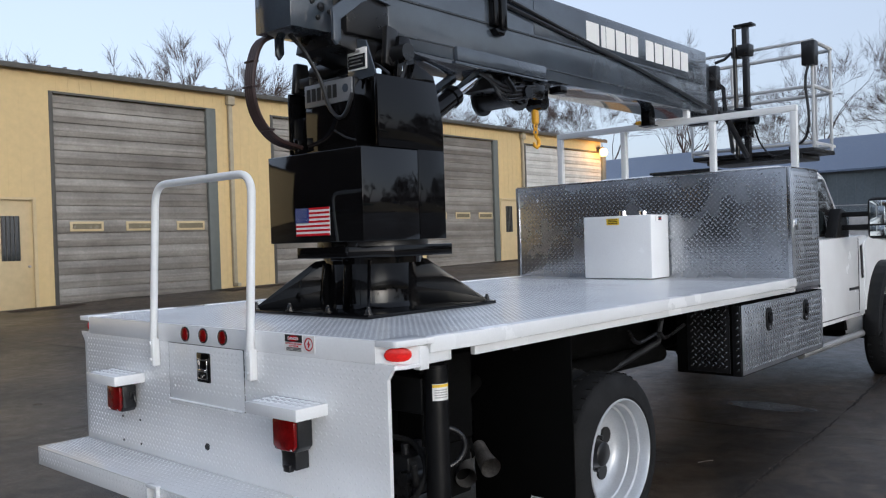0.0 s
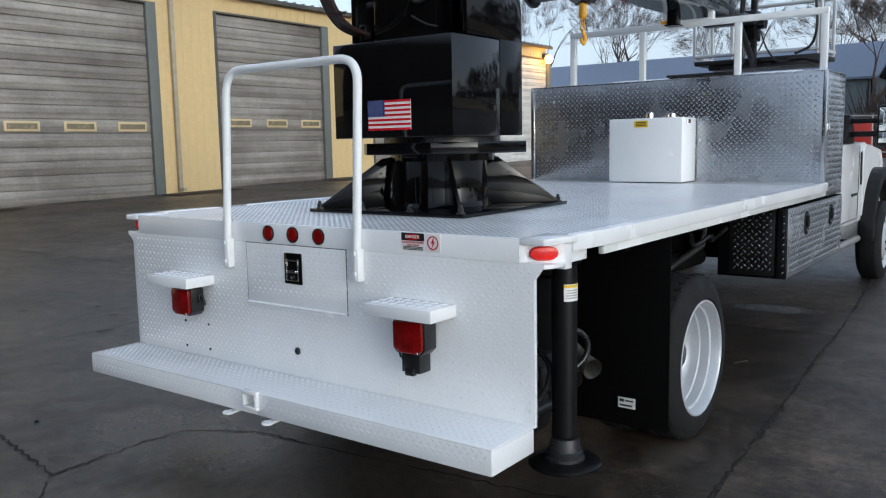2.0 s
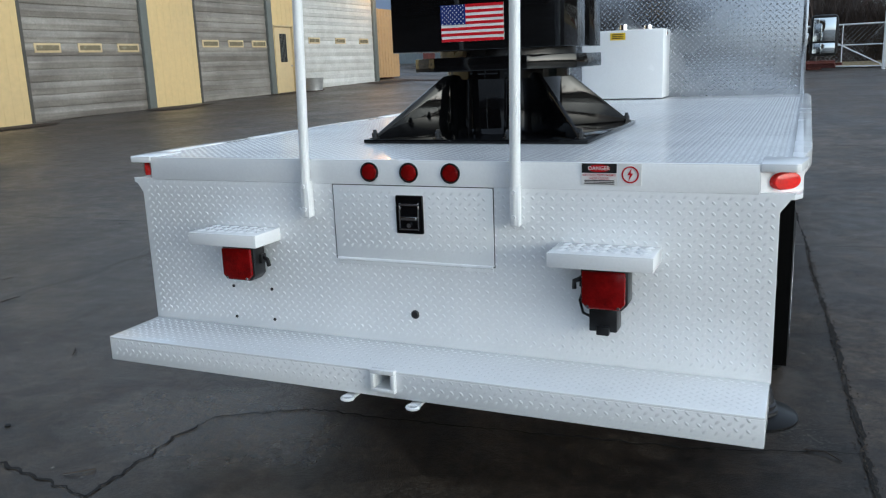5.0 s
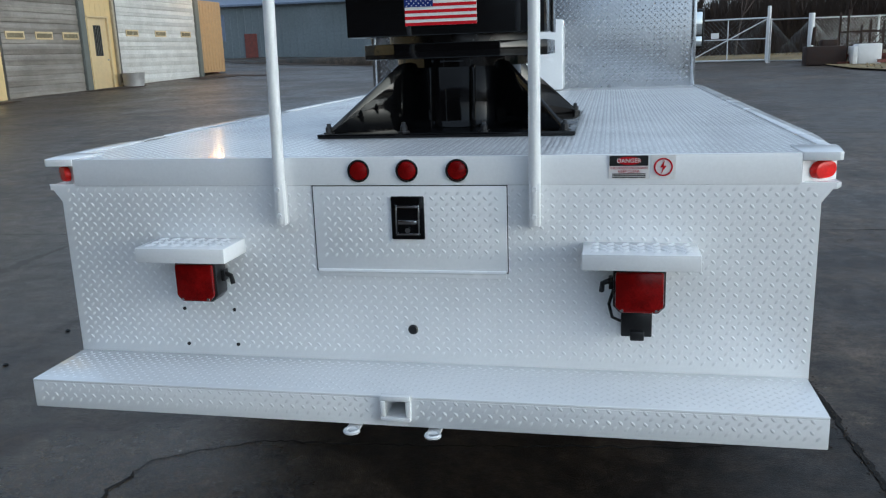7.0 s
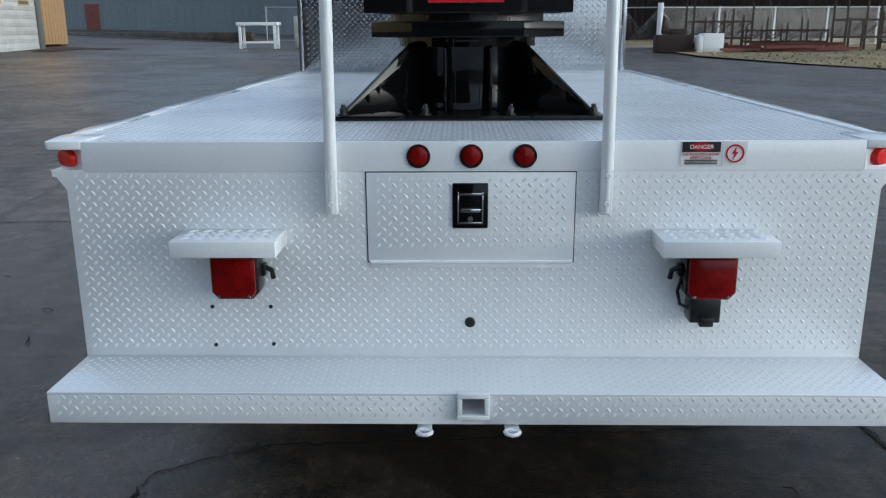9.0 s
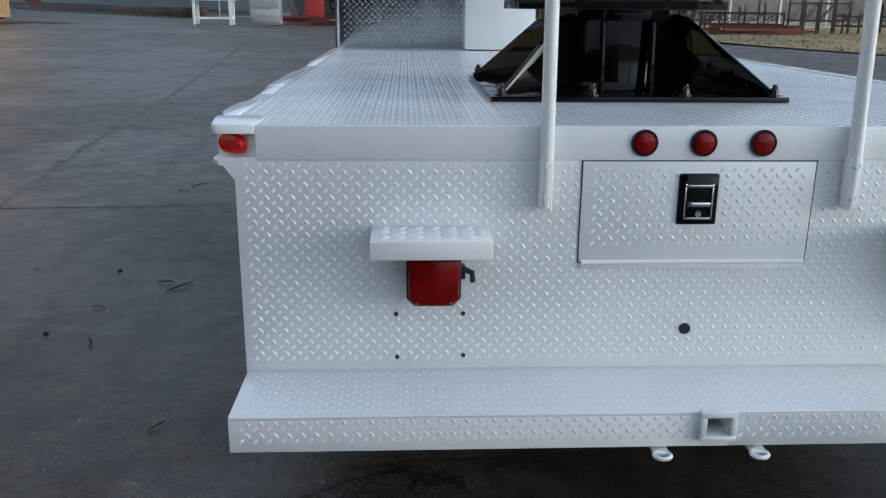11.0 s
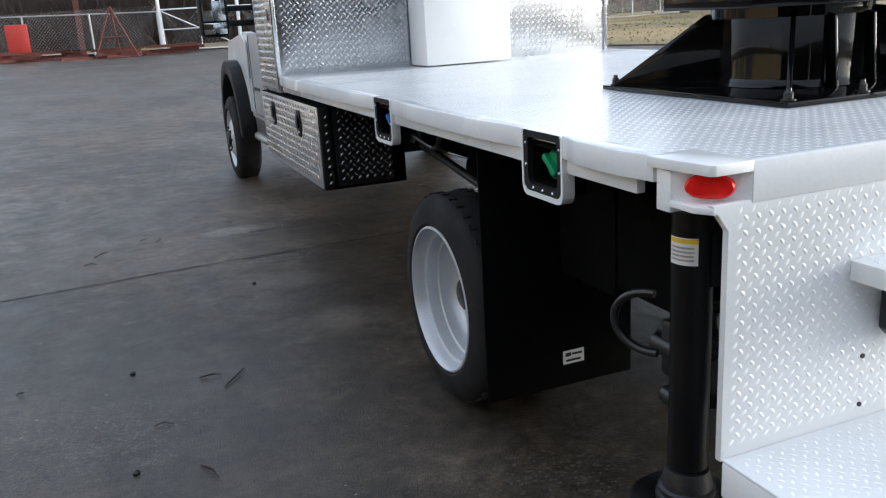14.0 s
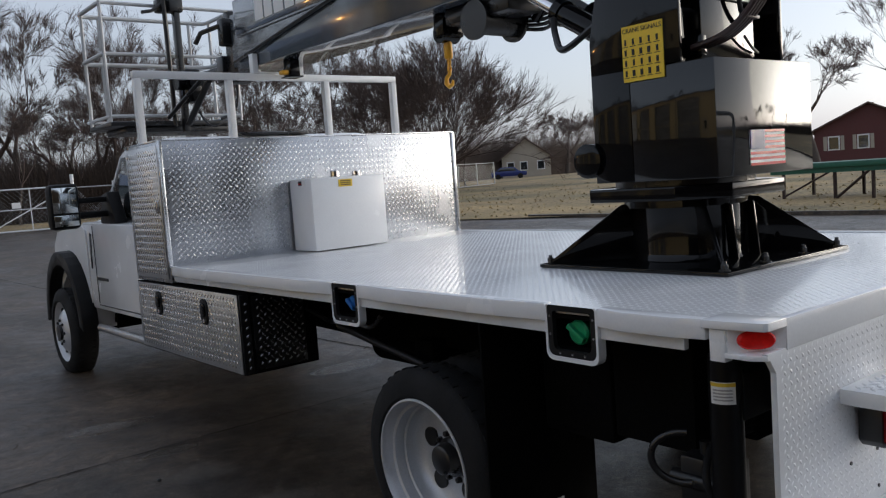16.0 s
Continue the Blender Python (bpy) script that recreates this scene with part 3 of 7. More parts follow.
for i, (x, y, r) in enumerate(((-0.774, 3.62, 0.03), (-0.667, 3.58, 0.025), (-0.745, 3.53, 0.02), (-0.71, 3.63, 0.018), (-0.82, 3.57, 0.015))):
    blot("stain", STAIN, x, y, r, r * 0.7, 40 + i, "dark oil drip", 0.0015)
for i, (x, y, rx, ry) in enumerate(((-17.3, 12.6, 0.5, 1.2), (-17.3, 18.9, 0.55, 1.4), (-17.3, 26.0, 0.5, 1.6), (-17.0, 33.5, 0.8, 1.8), (-17.4, 6.6, 0.4, 0.8), (-16.0, 34.5, 1.2, 0.5))):
    blot("leaf_litter", LITTER, x, y, rx, ry, 20 + i, "dark drift of dead leaves", 0.02)

blot("leaf_litter", LITTER, -18.3, 46.8, 6.6, 0.7, 31, "dark drift of dead leaves along the yard end", 0.03, -0.475)
part("yard_kerb", Mesh().box(-8, 8, -0.15, 0.15, -0.3, 0.3, 0.02, Matrix.Translation((-18.6, 48.3, ground_z(-18.6, 48.3))) @ Matrix.Rotation(-0.475, 4, "Z")), CONCRETE, ground, "low concrete kerb at the yard end")

# ---- truck ----
DECK = 1.155
truck = thing("flatbed_truck", "white flatbed work truck with treadplate deck, parked on concrete", "truck")

# deck with a folded edge and the rear band
m = Mesh().prism([(-1.1, 0.004), (1.1, 0.004), (1.195, 0.11), (1.195, 4.05), (-1.195, 4.05), (-1.195, 0.11)], "z", DECK - 0.03, DECK)
part("deck", m, WHITE_TREAD, truck, "glossy white treadplate deck")
treads("deck_tread", (-1.19, 0.01, DECK), (1, 0, 0), (0, 1, 0), 2.38, 3.7, WHITE_TREAD, truck, height=0.0011, faint=1.0,
       keep=lambda a, d: not (abs(a - 1.19) < 0.49 and 0.54 < d < 1.53))
for s in (-1, 1):
    cups = ((0.555, 0.775), (1.9, 2.12)) if s < 0 else ()
    ends, y = [], 0.17
    for a, b in cups:
        ends.append((y, a))
        y = b
    ends.append((y, 4.05))
    if s > 0:
        part("rub_rail", Mesh().box(s * 1.2 - 0.012, s * 1.2 + 0.012, 0.15, 0.3, DECK - 0.095, DECK - 0.05, 0.003), WHITE, truck)
    for a, b in ends:
        # the folded edge bulges out between the stake pockets
        e = min(0.3, 0.3 * (b - a))
        swell = [(s * (1.227 + 0.02 * (0.5 - 0.5 * math.cos(math.pi * i / 6))), a + e * i / 6) for i in range(7)]
        outline = [(s * 1.19, a)] + swell + [(x_, b - (y_ - a)) for x_, y_ in swell[::-1]] + [(s * 1.19, b)]
        part("deck_edge", Mesh().prism(outline, "z", DECK - 0.055, DECK + 0.006, 0.006), WHITE, truck, "white folded deck edge")
        part("rub_rail", Mesh().box(s * 1.2 - 0.012, s * 1.2 + 0.012, max(a, 0.25 if s < 0 else 0.44), b, DECK - 0.095, DECK - 0.05, 0.003), WHITE, truck)
m = Mesh().box(-1.112, 1.112, -0.003, 0.02, 1.072, DECK + 0.004, 0.003)
part("rear_band", m, WHITE, truck, "smooth white band across the tail")

# rear panel of treadplate
m = Mesh().prism([(-1.168, 0.50), (1.168, 0.50), (1.168, 1.02), (1.21, 1.078), (-1.21, 1.078), (-1.168, 1.02)], "y", 0.0, 0.018, 0.002)
part("rear_panel", m, WHITE_TREAD, truck, "white treadplate tail panel")
treads("panel_tread", (-1.165, 0.0, 0.515), (1, 0, 0), (0, 0, 1), 2.33, 0.555, WHITE_TREAD, truck, height=0.0026,
       keep=lambda a, d: not (0.868 - 0.01 < a < 1.47 and 0.27 < d < 0.565))
# hatch with hinge and paddle latch
hatch = part("hatch", Mesh().box(-0.297, 0.302, -0.004, 0.004, 0.806, 1.07, 0.002), WHITE_TREAD, truck, "white hatch door in the tail")
treads("hatch_tread", (-0.29, -0.004, 0.83), (1, 0, 0), (0, 0, 1), 0.585, 0.236, WHITE_TREAD, hatch, height=0.0026,
       keep=lambda a, d: not (0.24 < a < 0.345 and d > 0.06))
part("hatch_gap", Mesh().box(-0.2995, 0.3045, -0.0025, 0.0, 0.8035, 1.0725), BLACK_INK, truck)
part("hinge", Mesh().tube([(-0.29, -0.008, 0.806), (0.298, -0.008, 0.806)], 0.006, 8).box(-0.29, 0.298, -0.006, 0, 0.786, 0.803, 0.002), WHITE, hatch)
latch = part("latch", Mesh().box(-0.05, 0.053, -0.012, -0.002, 0.907, 1.04, 0.006), BLACK, hatch, "black paddle latch with chrome handle")
part("latch_frame", Mesh().box(-0.036, 0.039, -0.016, -0.011, 1.005, 1.012, 0.001).box(-0.036, 0.039, -0.016, -0.011, 0.921, 0.927, 0.001)
     .box(-0.036, -0.031, -0.016, -0.011, 0.92, 1.015, 0.001).box(0.034, 0.039, -0.016, -0.011, 0.92, 1.015, 0.001), CHROME, latch)
part("paddle", Mesh().box(-0.028, 0.031, -0.022, -0.011, 0.955, 0.968, 0.003), CHROME, latch)
part("lock", Mesh().lathe([(-0.02, 0.0), (-0.02, 0.008), (-0.011, 0.008)], (0.002, 0, 0.937), "y", 12), CHROME, latch)

# bumper step
m = Mesh().box(-1.165, -0.0225, -0.268, -0.001, 0.415, 0.5, 0.004).box(0.0385, 1.165, -0.268, -0.001, 0.415, 0.5, 0.004)
m.box(-1.165, 1.165, -0.268, -0.001, 0.4985, 0.508, 0.004).box(-0.0245, 0.0405, -0.267, -0.002, 0.416, 0.4485)
bumper = part("bumper_step", m, WHITE_TREAD, truck, "white treadplate rear step bumper")
treads("step_tread", (-1.16, -0.262, 0.508), (1, 0, 0), (0, 1, 0), 2.32, 0.255, WHITE_TREAD, bumper, height=0.0012, faint=1.0)
treads("bumper_tread", (-1.16, -0.268, 0.42), (1, 0, 0), (0, 0, 1), 2.32, 0.085, WHITE_TREAD, bumper, height=0.002,
       keep=lambda a, d: not 1.11 < a < 1.225)
m = Mesh()
for x0, x1, z0, z1 in ((-0.036, 0.052, 0.498, 0.514), (-0.036, 0.052, 0.436, 0.449), (-0.036, -0.022, 0.449, 0.498), (0.038, 0.052, 0.449, 0.498)):
    m.box(x0, x1, -0.285, -0.262, z0, z1, 0.003)
part("hitch_receiver", m, WHITE, bumper)
part("receiver_hole", Mesh().box(-0.022, 0.038, -0.13, -0.12, 0.449, 0.498), BLACK_INK, bumper)
for x in (-0.125, 0.115):
    m = Mesh().box(x - 0.02, x + 0.02, -0.28, -0.2, 0.397, 0.405, 0.002).box(x + 0.01, x + 0.018, -0.25, -0.2, 0.405, 0.416)
    m.tube([(x + 0.02 * math.cos(a / 6 * math.pi), -0.283 + 0.018 * math.sin(a / 6 * math.pi), 0.401) for a in range(13)], 0.006, 6, False)
    part("chain_tab", m, WHITE, bumper)

# side steps with tail lamps
for s, x0, x1 in ((-1, -0.83, -0.535), (1, 0.525, 0.843)):
    step = part("foot_step", Mesh().box(x0, x1, -0.157, -0.001, 0.858, 0.905, 0.004), WHITE_TREAD, truck, "white treadplate foot step")
    treads("foot_tread", (x0 + 0.004, -0.155, 0.9045), (1, 0, 0), (0, 1, 0), x1 - x0 - 0.008, 0.15, WHITE_TREAD, step, pitch=0.042, length=0.040, width=0.012, height=0.006, faint=1.0)
    a, b = (-0.743, -0.605) if s < 0 else (0.611, 0.757)
    lampb = part("tail_lamp", Mesh().prism([(a, 0.842), (b, 0.842), (b, 0.735), (b - 0.02, 0.714), (a + 0.02, 0.714), (a, 0.735)], "y", -0.082, -0.012, 0.004), BLACK_SATIN, truck,
                 "square red tail lamp in black housing")
    part("lens", Mesh().prism([(a + 0.006, 0.838), (b - 0.006, 0.838), (b - 0.006, 0.738), (b - 0.024, 0.719), (a + 0.024, 0.719), (a + 0.006, 0.738)], "y", -0.098, -0.08, 0.006),
         RED_LENS, lampb)
    for x in (a + 0.026, b - 0.026):
        part("screw", Mesh().lathe([(-0.1005, 0.0), (-0.1005, 0.004), (-0.097, 0.005)], (x, 0, 0.728), "y", 10), CHROME, lampb)
    k = b if s < 0 else a
    m = Mesh().box(k - 0.012 if s > 0 else k, k if s > 0 else k + 0.012, -0.05, -0.02, 0.775, 0.81, 0.002)
    m.tube([(k - s * 0.005, -0.035, 0.8), (k - s * 0.03, -0.04, 0.79), (k - s * 0.032, -0.035, 0.765)], 0.008, 8)
    part("plug", m, BLACK_SATIN, lampb)
m = Mesh().box(0.635, 0.722, -0.07, -0.004, 0.64, 0.712, 0.004).box(0.66, 0.70, -0.085, -0.06, 0.632, 0.66, 0.004)
m.tube([(0.615, -0.04, 0.78), (0.60, -0.045, 0.73), (0.61, -0.045, 0.69), (0.64, -0.04, 0.675)], 0.005, 6)
part("plate_lamp", m, BLACK_SATIN, truck, "black lamp and camera bracket")

# three round lamps, two corner lamps
for x in (-0.146, 0.004, 0.156):
    rl = part("marker_lamp", Mesh().lathe([(-0.004, 0.034), (-0.009, 0.034), (-0.009, 0.029), (-0.003, 0.029)], (x, 0, 1.117), "y", 28), BLACK_SATIN, truck, "round red marker lamp")
    part("lens", Mesh().lathe([(-0.005, 0.029), (-0.012, 0.026), (-0.015, 0.016), (-0.016, 0.0)], (x, 0, 1.117), "y", 24), RED_LENS, rl)
for s in (-1, 1):
    cl = part("corner_lamp", Mesh().prism([(s * 1.08, 0.03), (s * 1.1135, 0.0), (s * 1.226, 0.104), (s * 1.19, 0.14)], "z", 1.066, 1.14), WHITE, truck, "red corner marker lamp in a white corner niche")
    part("corner_cheek", Mesh().box(min(s * 1.19, s * 1.226), max(s * 1.19, s * 1.226), 0.112, 0.16, 1.045, 1.134, 0.003), WHITE, cl)
    part("ledge", Mesh().prism([(s * 1.09, 0.0005), (s * 1.206, 0.0005), (s * 1.226, 0.04), (s * 1.226, 0.115), (s * 1.15, 0.115)], "z", 1.058, 1.072, 0.002), WHITE, cl)
    part("lip", Mesh().prism([(s * 1.1125, -0.0045), (s * 1.207, -0.0045), (s * 1.218, 0.004), (s * 1.238, 0.14), (s * 1.238, 0.178), (s * 1.1125, 0.178)], "z", 1.137, DECK + 0.0055, 0.0025), WHITE, cl)
    nrm, tan_ = Vector((s * 0.679, -0.734, 0)), Vector((s * 0.734, 0.679, 0))
    c = Vector((s * 1.172, 0.054, 1.106)) + nrm * 0.002
    rows_ = []
    for dist, k in ((0.0, 1.0), (0.012, 1.0), (0.018, 0.9), (0.02, 0.6)):
        rows_.append([tuple(c + nrm * (dist - 0.001) + tan_ * (0.05 * k * math.copysign(abs(math.cos(t)) ** 0.7, math.cos(t))) + Vector((0, 0, 0.025 * k * math.sin(t)))) for t in (2 * math.pi * i / 24 for i in range(24))])
    vs = [p for r_ in rows_ for p in r_]
    fs = [(a * 24 + i, a * 24 + (i + 1) % 24, a * 24 + 24 + (i + 1) % 24, a * 24 + 24 + i) for a in range(3) for i in range(24)] + [tuple(72 + i for i in range(24))]
    part("lens", Mesh().add(vs, fs), RED_BRIGHT, cl)

# small holes and bolts in the panel
for x, z in ((-0.77, 0.665), (-0.594, 0.665), (-0.768, 0.543), (-0.592, 0.546)):
    part("screw_hole", Mesh().lathe([(-0.0035, 0.0), (-0.0035, 0.006), (0, 0.006)], (x, 0, z), "y", 10), BLACK_INK, truck)
part("grommet", Mesh().lathe([(-0.008, 0.0), (-0.008, 0.012), (-0.004, 0.016), (0, 0.016)], (0.002, 0, 0.617), "y", 18), BLACK_SATIN, truck, "black rubber grommet")

# grab rail of bent pipe
def bend(a, b, c, r, n=8):
    """Points of a rounded corner at b between a and c."""
    a, b, c = Vector(a), Vector(b), Vector(c)
    p, q = b + (a - b).normalized() * r, b + (c - b).normalized() * r
    return [tuple((1 - t) ** 2 * p + 2 * t * (1 - t) * b + t * t * q) for t in (i / n for i in range(n + 1))]


y, yt = -0.026, 0.012
pts = [(-0.394, y, 0.96), (-0.394, y, 1.08)] + bend((-0.394, y, 1.08), (-0.394, yt, 1.818), (0.386, yt, 1.818), 0.1) + bend((-0.394, yt, 1.818), (0.386, yt, 1.818), (0.386, y, 1.08), 0.1) + [(0.386, y, 1.08), (0.386, y, 0.96)]
rail = part("grab_rail", Mesh().tube(pts, 0.0175, 16), WHITE_PIPE, truck, "white bent pipe grab rail")
for x in (-0.394, 0.386):
    part("rail_foot", Mesh().box(x - 0.0165, x + 0.0165, -0.041, -0.003, 0.953, 1.085, 0.006), WHITE, rail)
    for z in (0.985, 1.066):
        part("bolt", Mesh().lathe([(-0.049, 0.0), (-0.049, 0.008), (-0.043, 0.009)], (x, 0, z), "y", 6), WHITE, rail)

# frame rails, cross members and the dark gear under the deck
for s in (-1, 1):
    part("chassis_rail", Mesh().box(s * 0.43 - 0.035, s * 0.43 + 0.035, 0.25, 7.4, 0.70, 0.93, 0.004), UNDER, truck)
    part("long_sill", Mesh().box(s * 0.43 - 0.04, s * 0.43 + 0.04, 0.05, 4.05, 0.93, 1.05, 0.004), UNDER, truck)
for i in range(9):
    y0 = 0.35 + i * 0.44
    part("cross_member", Mesh().box(-1.15, 1.15, y0 - 0.025, y0 + 0.025, 1.03, DECK - 0.03), UNDER, truck)
part("axle", Mesh().tube([(-1.0, 1.56, 0.42), (1.0, 1.56, 0.42)], 0.06, 14).lathe([(-0.2, 0.05), (-0.14, 0.16), (0, 0.2), (0.14, 0.16), (0.2, 0.05)], (0, 1.56, 0.42), "x", 20), UNDER, truck)
part("front_axle", Mesh().tube([(-0.95, 7.1, 0.42), (0.95, 7.1, 0.42)], 0.05, 12), UNDER, truck)
# added dark blocks close the shaded gap under the deck; last is outrigger beam
for x, y0, y1, z0, z1 in ((0.93, 0.42, 0.75, 0.64, 1.02), (0.8, 0.28, 0.42, 0.68, 1.02), (0.42, 0.75, 1.0, 0.55, 0.72), (0.9, 0.12, 0.26, 0.82, 1.0)):
    part("subframe", Mesh().box(-x, x, y0, y1, z0, z1, 0.01), UNDER, truck)
# two more added blocks keep the underside black on each side
part("pump_housing", Mesh().box(0.25, 0.92, 0.44, 0.74, 0.4, 0.638, 0.01), UNDER, truck)
part("hydraulic_tank", Mesh().box(-0.93, -0.45, 0.76, 1.1, 0.6, 1.0, 0.02), UNDER, truck)
part("driveline", Mesh().tube([(0, 1.6, 0.5), (0, 5, 0.6)], 0.05, 12).box(-0.3, 0.3, 4.8, 6.2, 0.45, 0.75, 0.03), UNDER, truck)
part("air_tank", Mesh().tube([(0.35, 2.2, 0.72), (0.35, 3.0, 0.72)], 0.13, 18), UNDER, truck)
part("air_tank", Mesh().tube([(-0.3, 2.35, 0.62), (-0.3, 3.05, 0.62)], 0.11, 18), UNDER, truck)
for sx in (-1, 1):
    part("spring_hanger", Mesh().tube([(sx * 0.62, 2.15, 0.62), (sx * 0.72, 2.9, 0.8)], 0.022, 10).tube([(sx * 0.72, 2.9, 0.8), (sx * 0.72, 2.95, 0.95)], 0.02, 8), ROD, truck)
    part("leaf_spring", Mesh().box(sx * 0.52 - 0.04, sx * 0.52 + 0.04, 0.95, 2.3, 0.50, 0.53, 0.004).box(sx * 0.52 - 0.04, sx * 0.52 + 0.04, 1.15, 2.05, 0.465, 0.5, 0.004).box(sx * 0.52 - 0.05, sx * 0.52 + 0.05, 2.25, 2.4, 0.5, 0.75, 0.01), UNDER, truck)
    part("wiring_loom", Mesh().tube(curve([(sx * 0.9, 2.2, 0.95), (sx * 0.85, 2.4, 0.86), (sx * 0.88, 2.6, 0.9), (sx * 0.8, 2.85, 0.84), (sx * 0.82, 3.08, 0.9)]), 0.012, 8), BLACK_SATIN, truck)
part("muffler", Mesh().tube([(0.62, 1.9, 0.72), (0.62, 3.1, 0.70)], 0.06, 14), UNDER, truck)


# wheels
def tyre(cx, cy, cz, r, w, s):
    """A tyre and its dished rim; s points outwards."""
    wh = part("wheel", Mesh().lathe([(s * 0.02, 0.285), (s * (w - 0.01), 0.285), (s * w, 0.30), (s * (w - 0.004), 0.345), (s * (w - 0.028), r - 0.012), (s * (w - 0.05), r),
                                    (s * 0.05, r), (s * 0.028, r - 0.012), (0, 0.345), (s * 0.02, 0.285)], (cx, cy, cz), "x", 48), RUBBER, truck, "black tyre")
    m = Mesh()
    for k in range(40):
        a = 2 * math.pi * k / 40
        rot = Matrix.Translation((cx, cy, cz)) @ Matrix.Rotation(a, 4, "X")
        m.box(s * (w - 0.075), s * (w - 0.045), -0.012, 0.012, r - 0.004, r + 0.004, 0, rot)
        m.box(s * 0.05, s * 0.08, -0.012, 0.012, r - 0.004, r + 0.004, 0, rot)
    part("tread_block", m, RUBBER, wh, kind="stuff")
    return wh


for s in (-1, 1):
    # outer dual with deep dish, and inner dual
    wh = tyre(s * 0.98, 1.565, 0.41, 0.41, 0.225, s)
    o = s * 0.98
    part("rim", Mesh().lathe([(s * 0.213, 0.290), (s * 0.222, 0.287), (s * 0.224, 0.280), (s * 0.215, 0.272), (s * 0.195, 0.268), (s * 0.175, 0.262), (s * 0.170, 0.250),
                              (s * 0.150, 0.247), (s * 0.125, 0.245), (s * 0.120, 0.236), (s * 0.085, 0.232), (s * 0.062, 0.222), (s * 0.045, 0.2), (s * 0.035, 0.15), (s * 0.04, 0.10), (s * 0.045, 0.0)],
                             (o, 1.565, 0.41), "x", 56), RIM, wh, "silver dished steel rim")
    m = Mesh().lathe([(s * 0.036, 0.088), (s * 0.06, 0.085), (s * 0.07, 0.07), (s * 0.115, 0.062), (s * 0.122, 0.052), (s * 0.124, 0.0)], (o, 1.565, 0.41), "x", 24)
    part("hub", m, BLACK_SATIN, wh)
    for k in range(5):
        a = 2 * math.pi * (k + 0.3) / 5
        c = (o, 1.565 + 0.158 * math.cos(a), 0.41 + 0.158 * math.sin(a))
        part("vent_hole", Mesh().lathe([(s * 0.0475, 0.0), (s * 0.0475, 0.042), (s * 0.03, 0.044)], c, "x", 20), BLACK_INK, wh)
    for k in range(10):
        a = 2 * math.pi * k / 10
        part("wheel_nut", Mesh().lathe([(s * 0.035, 0.013), (s * 0.062, 0.012), (s * 0.066, 0.0)], (o, 1.565 + 0.1 * math.cos(a), 0.41 + 0.1 * math.sin(a)), "x", 6), BLACK_SATIN, wh)
    tyre(s * 0.72, 1.565, 0.41, 0.41, 0.225, s)
    wh = tyre(s * 0.92, 7.17, 0.41, 0.41, 0.235, s)
    o = s * 0.92
    part("rim", Mesh().lathe([(s * 0.21, 0.290), (s * 0.22, 0.283), (s * 0.20, 0.262), (s * 0.17, 0.25), (s * 0.175, 0.22), (s * 0.21, 0.18), (s * 0.235, 0.13), (s * 0.24, 0.0)],
                             (o, 7.17, 0.41), "x", 40), RIM, wh, "silver front rim")
    part("hub", Mesh().lathe([(s * 0.235, 0.075), (s * 0.262, 0.07), (s * 0.268, 0.0)], (o, 7.17, 0.41), "x", 18), BLACK_SATIN, wh)
    for k in range(8):
        a = 2 * math.pi * k / 8
        part("wheel_nut", Mesh().lathe([(s * 0.225, 0.016), (s * 0.25, 0.014), (s * 0.254, 0.0)], (o, 7.17 + 0.11 * math.cos(a), 0.41 + 0.11 * math.sin(a)), "x", 6), BLACK_SATIN, wh)
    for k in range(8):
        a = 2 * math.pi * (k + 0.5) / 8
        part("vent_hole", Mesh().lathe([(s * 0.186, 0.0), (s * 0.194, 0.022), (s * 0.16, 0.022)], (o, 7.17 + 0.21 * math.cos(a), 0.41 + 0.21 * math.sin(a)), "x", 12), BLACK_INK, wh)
    # mud flap with a small label, and the dark shield in front of the wheel
    x0, x1 = sorted((s * 0.61, s * 1.2))
    flap = part("mud_flap", Mesh().box(x0, x1, 1.135, 1.145, 0.15, 1.06, 0.003), FLAP, truck, "black rubber mud flap")
    xa = 0.955 if s > 0 else -0.90
    part("flap_label", Mesh().box(xa, xa + 0.085, 1.131, 1.1355, 0.235, 0.285), WHITE_STICKER, flap)
    part("label_text", Mesh().box(xa + 0.008, xa + 0.03, 1.1285, 1.1315, 0.265, 0.278).box(xa + 0.035, xa + 0.075, 1.1285, 1.1315, 0.268, 0.275)
         .box(xa + 0.01, xa + 0.07, 1.1285, 1.1315, 0.245, 0.252), BLACK_INK, flap)
    # outrigger leg with its foot; the two stand at slightly different places
    lx, ly = (1.094, 0.2) if s < 0 else (1.112, 0.315)
    og = part("outrigger", Mesh().tube([(s * lx, ly, 0.375), (s * lx, ly, 1.02)], 0.048, 28).tube([(s * lx, ly, 1.02), (s * lx, ly, 1.032), (s * lx, ly, 1.037)], [0.046, 0.046, 0.04], 28)
              .box(min(s * 0.85, s * 1.08), max(s * 0.85, s * 1.08), ly - 0.05, ly + 0.04, 0.84, 0.98, 0.006), LEG, truck, "black hydraulic outrigger leg")
    part("rod", Mesh().tube([(s * lx, ly, 0.275), (s * lx, ly, 0.385)], 0.034, 20).lathe([(0.282, 0.076), (0.296, 0.076), (0.3, 0.068), (0.314, 0.07), (0.319, 0.062), (0.335, 0.06), (0.366, 0.052), (0.37, 0.03)], (s * lx, ly, 0), "z", 28), ROD, og, "dull grey stepped collar")
    part("foot", Mesh().lathe([(0.258, 0.0), (0.258, 0.134), (0.263, 0.14), (0.272, 0.14), (0.278, 0.133), (0.285, 0.06)], (s * lx, ly, 0), "z", 40), LEG, og)
    if s < 0:
        a0 = radians(158)
    else:
        a0 = radians(296)
    verts, faces = [], []
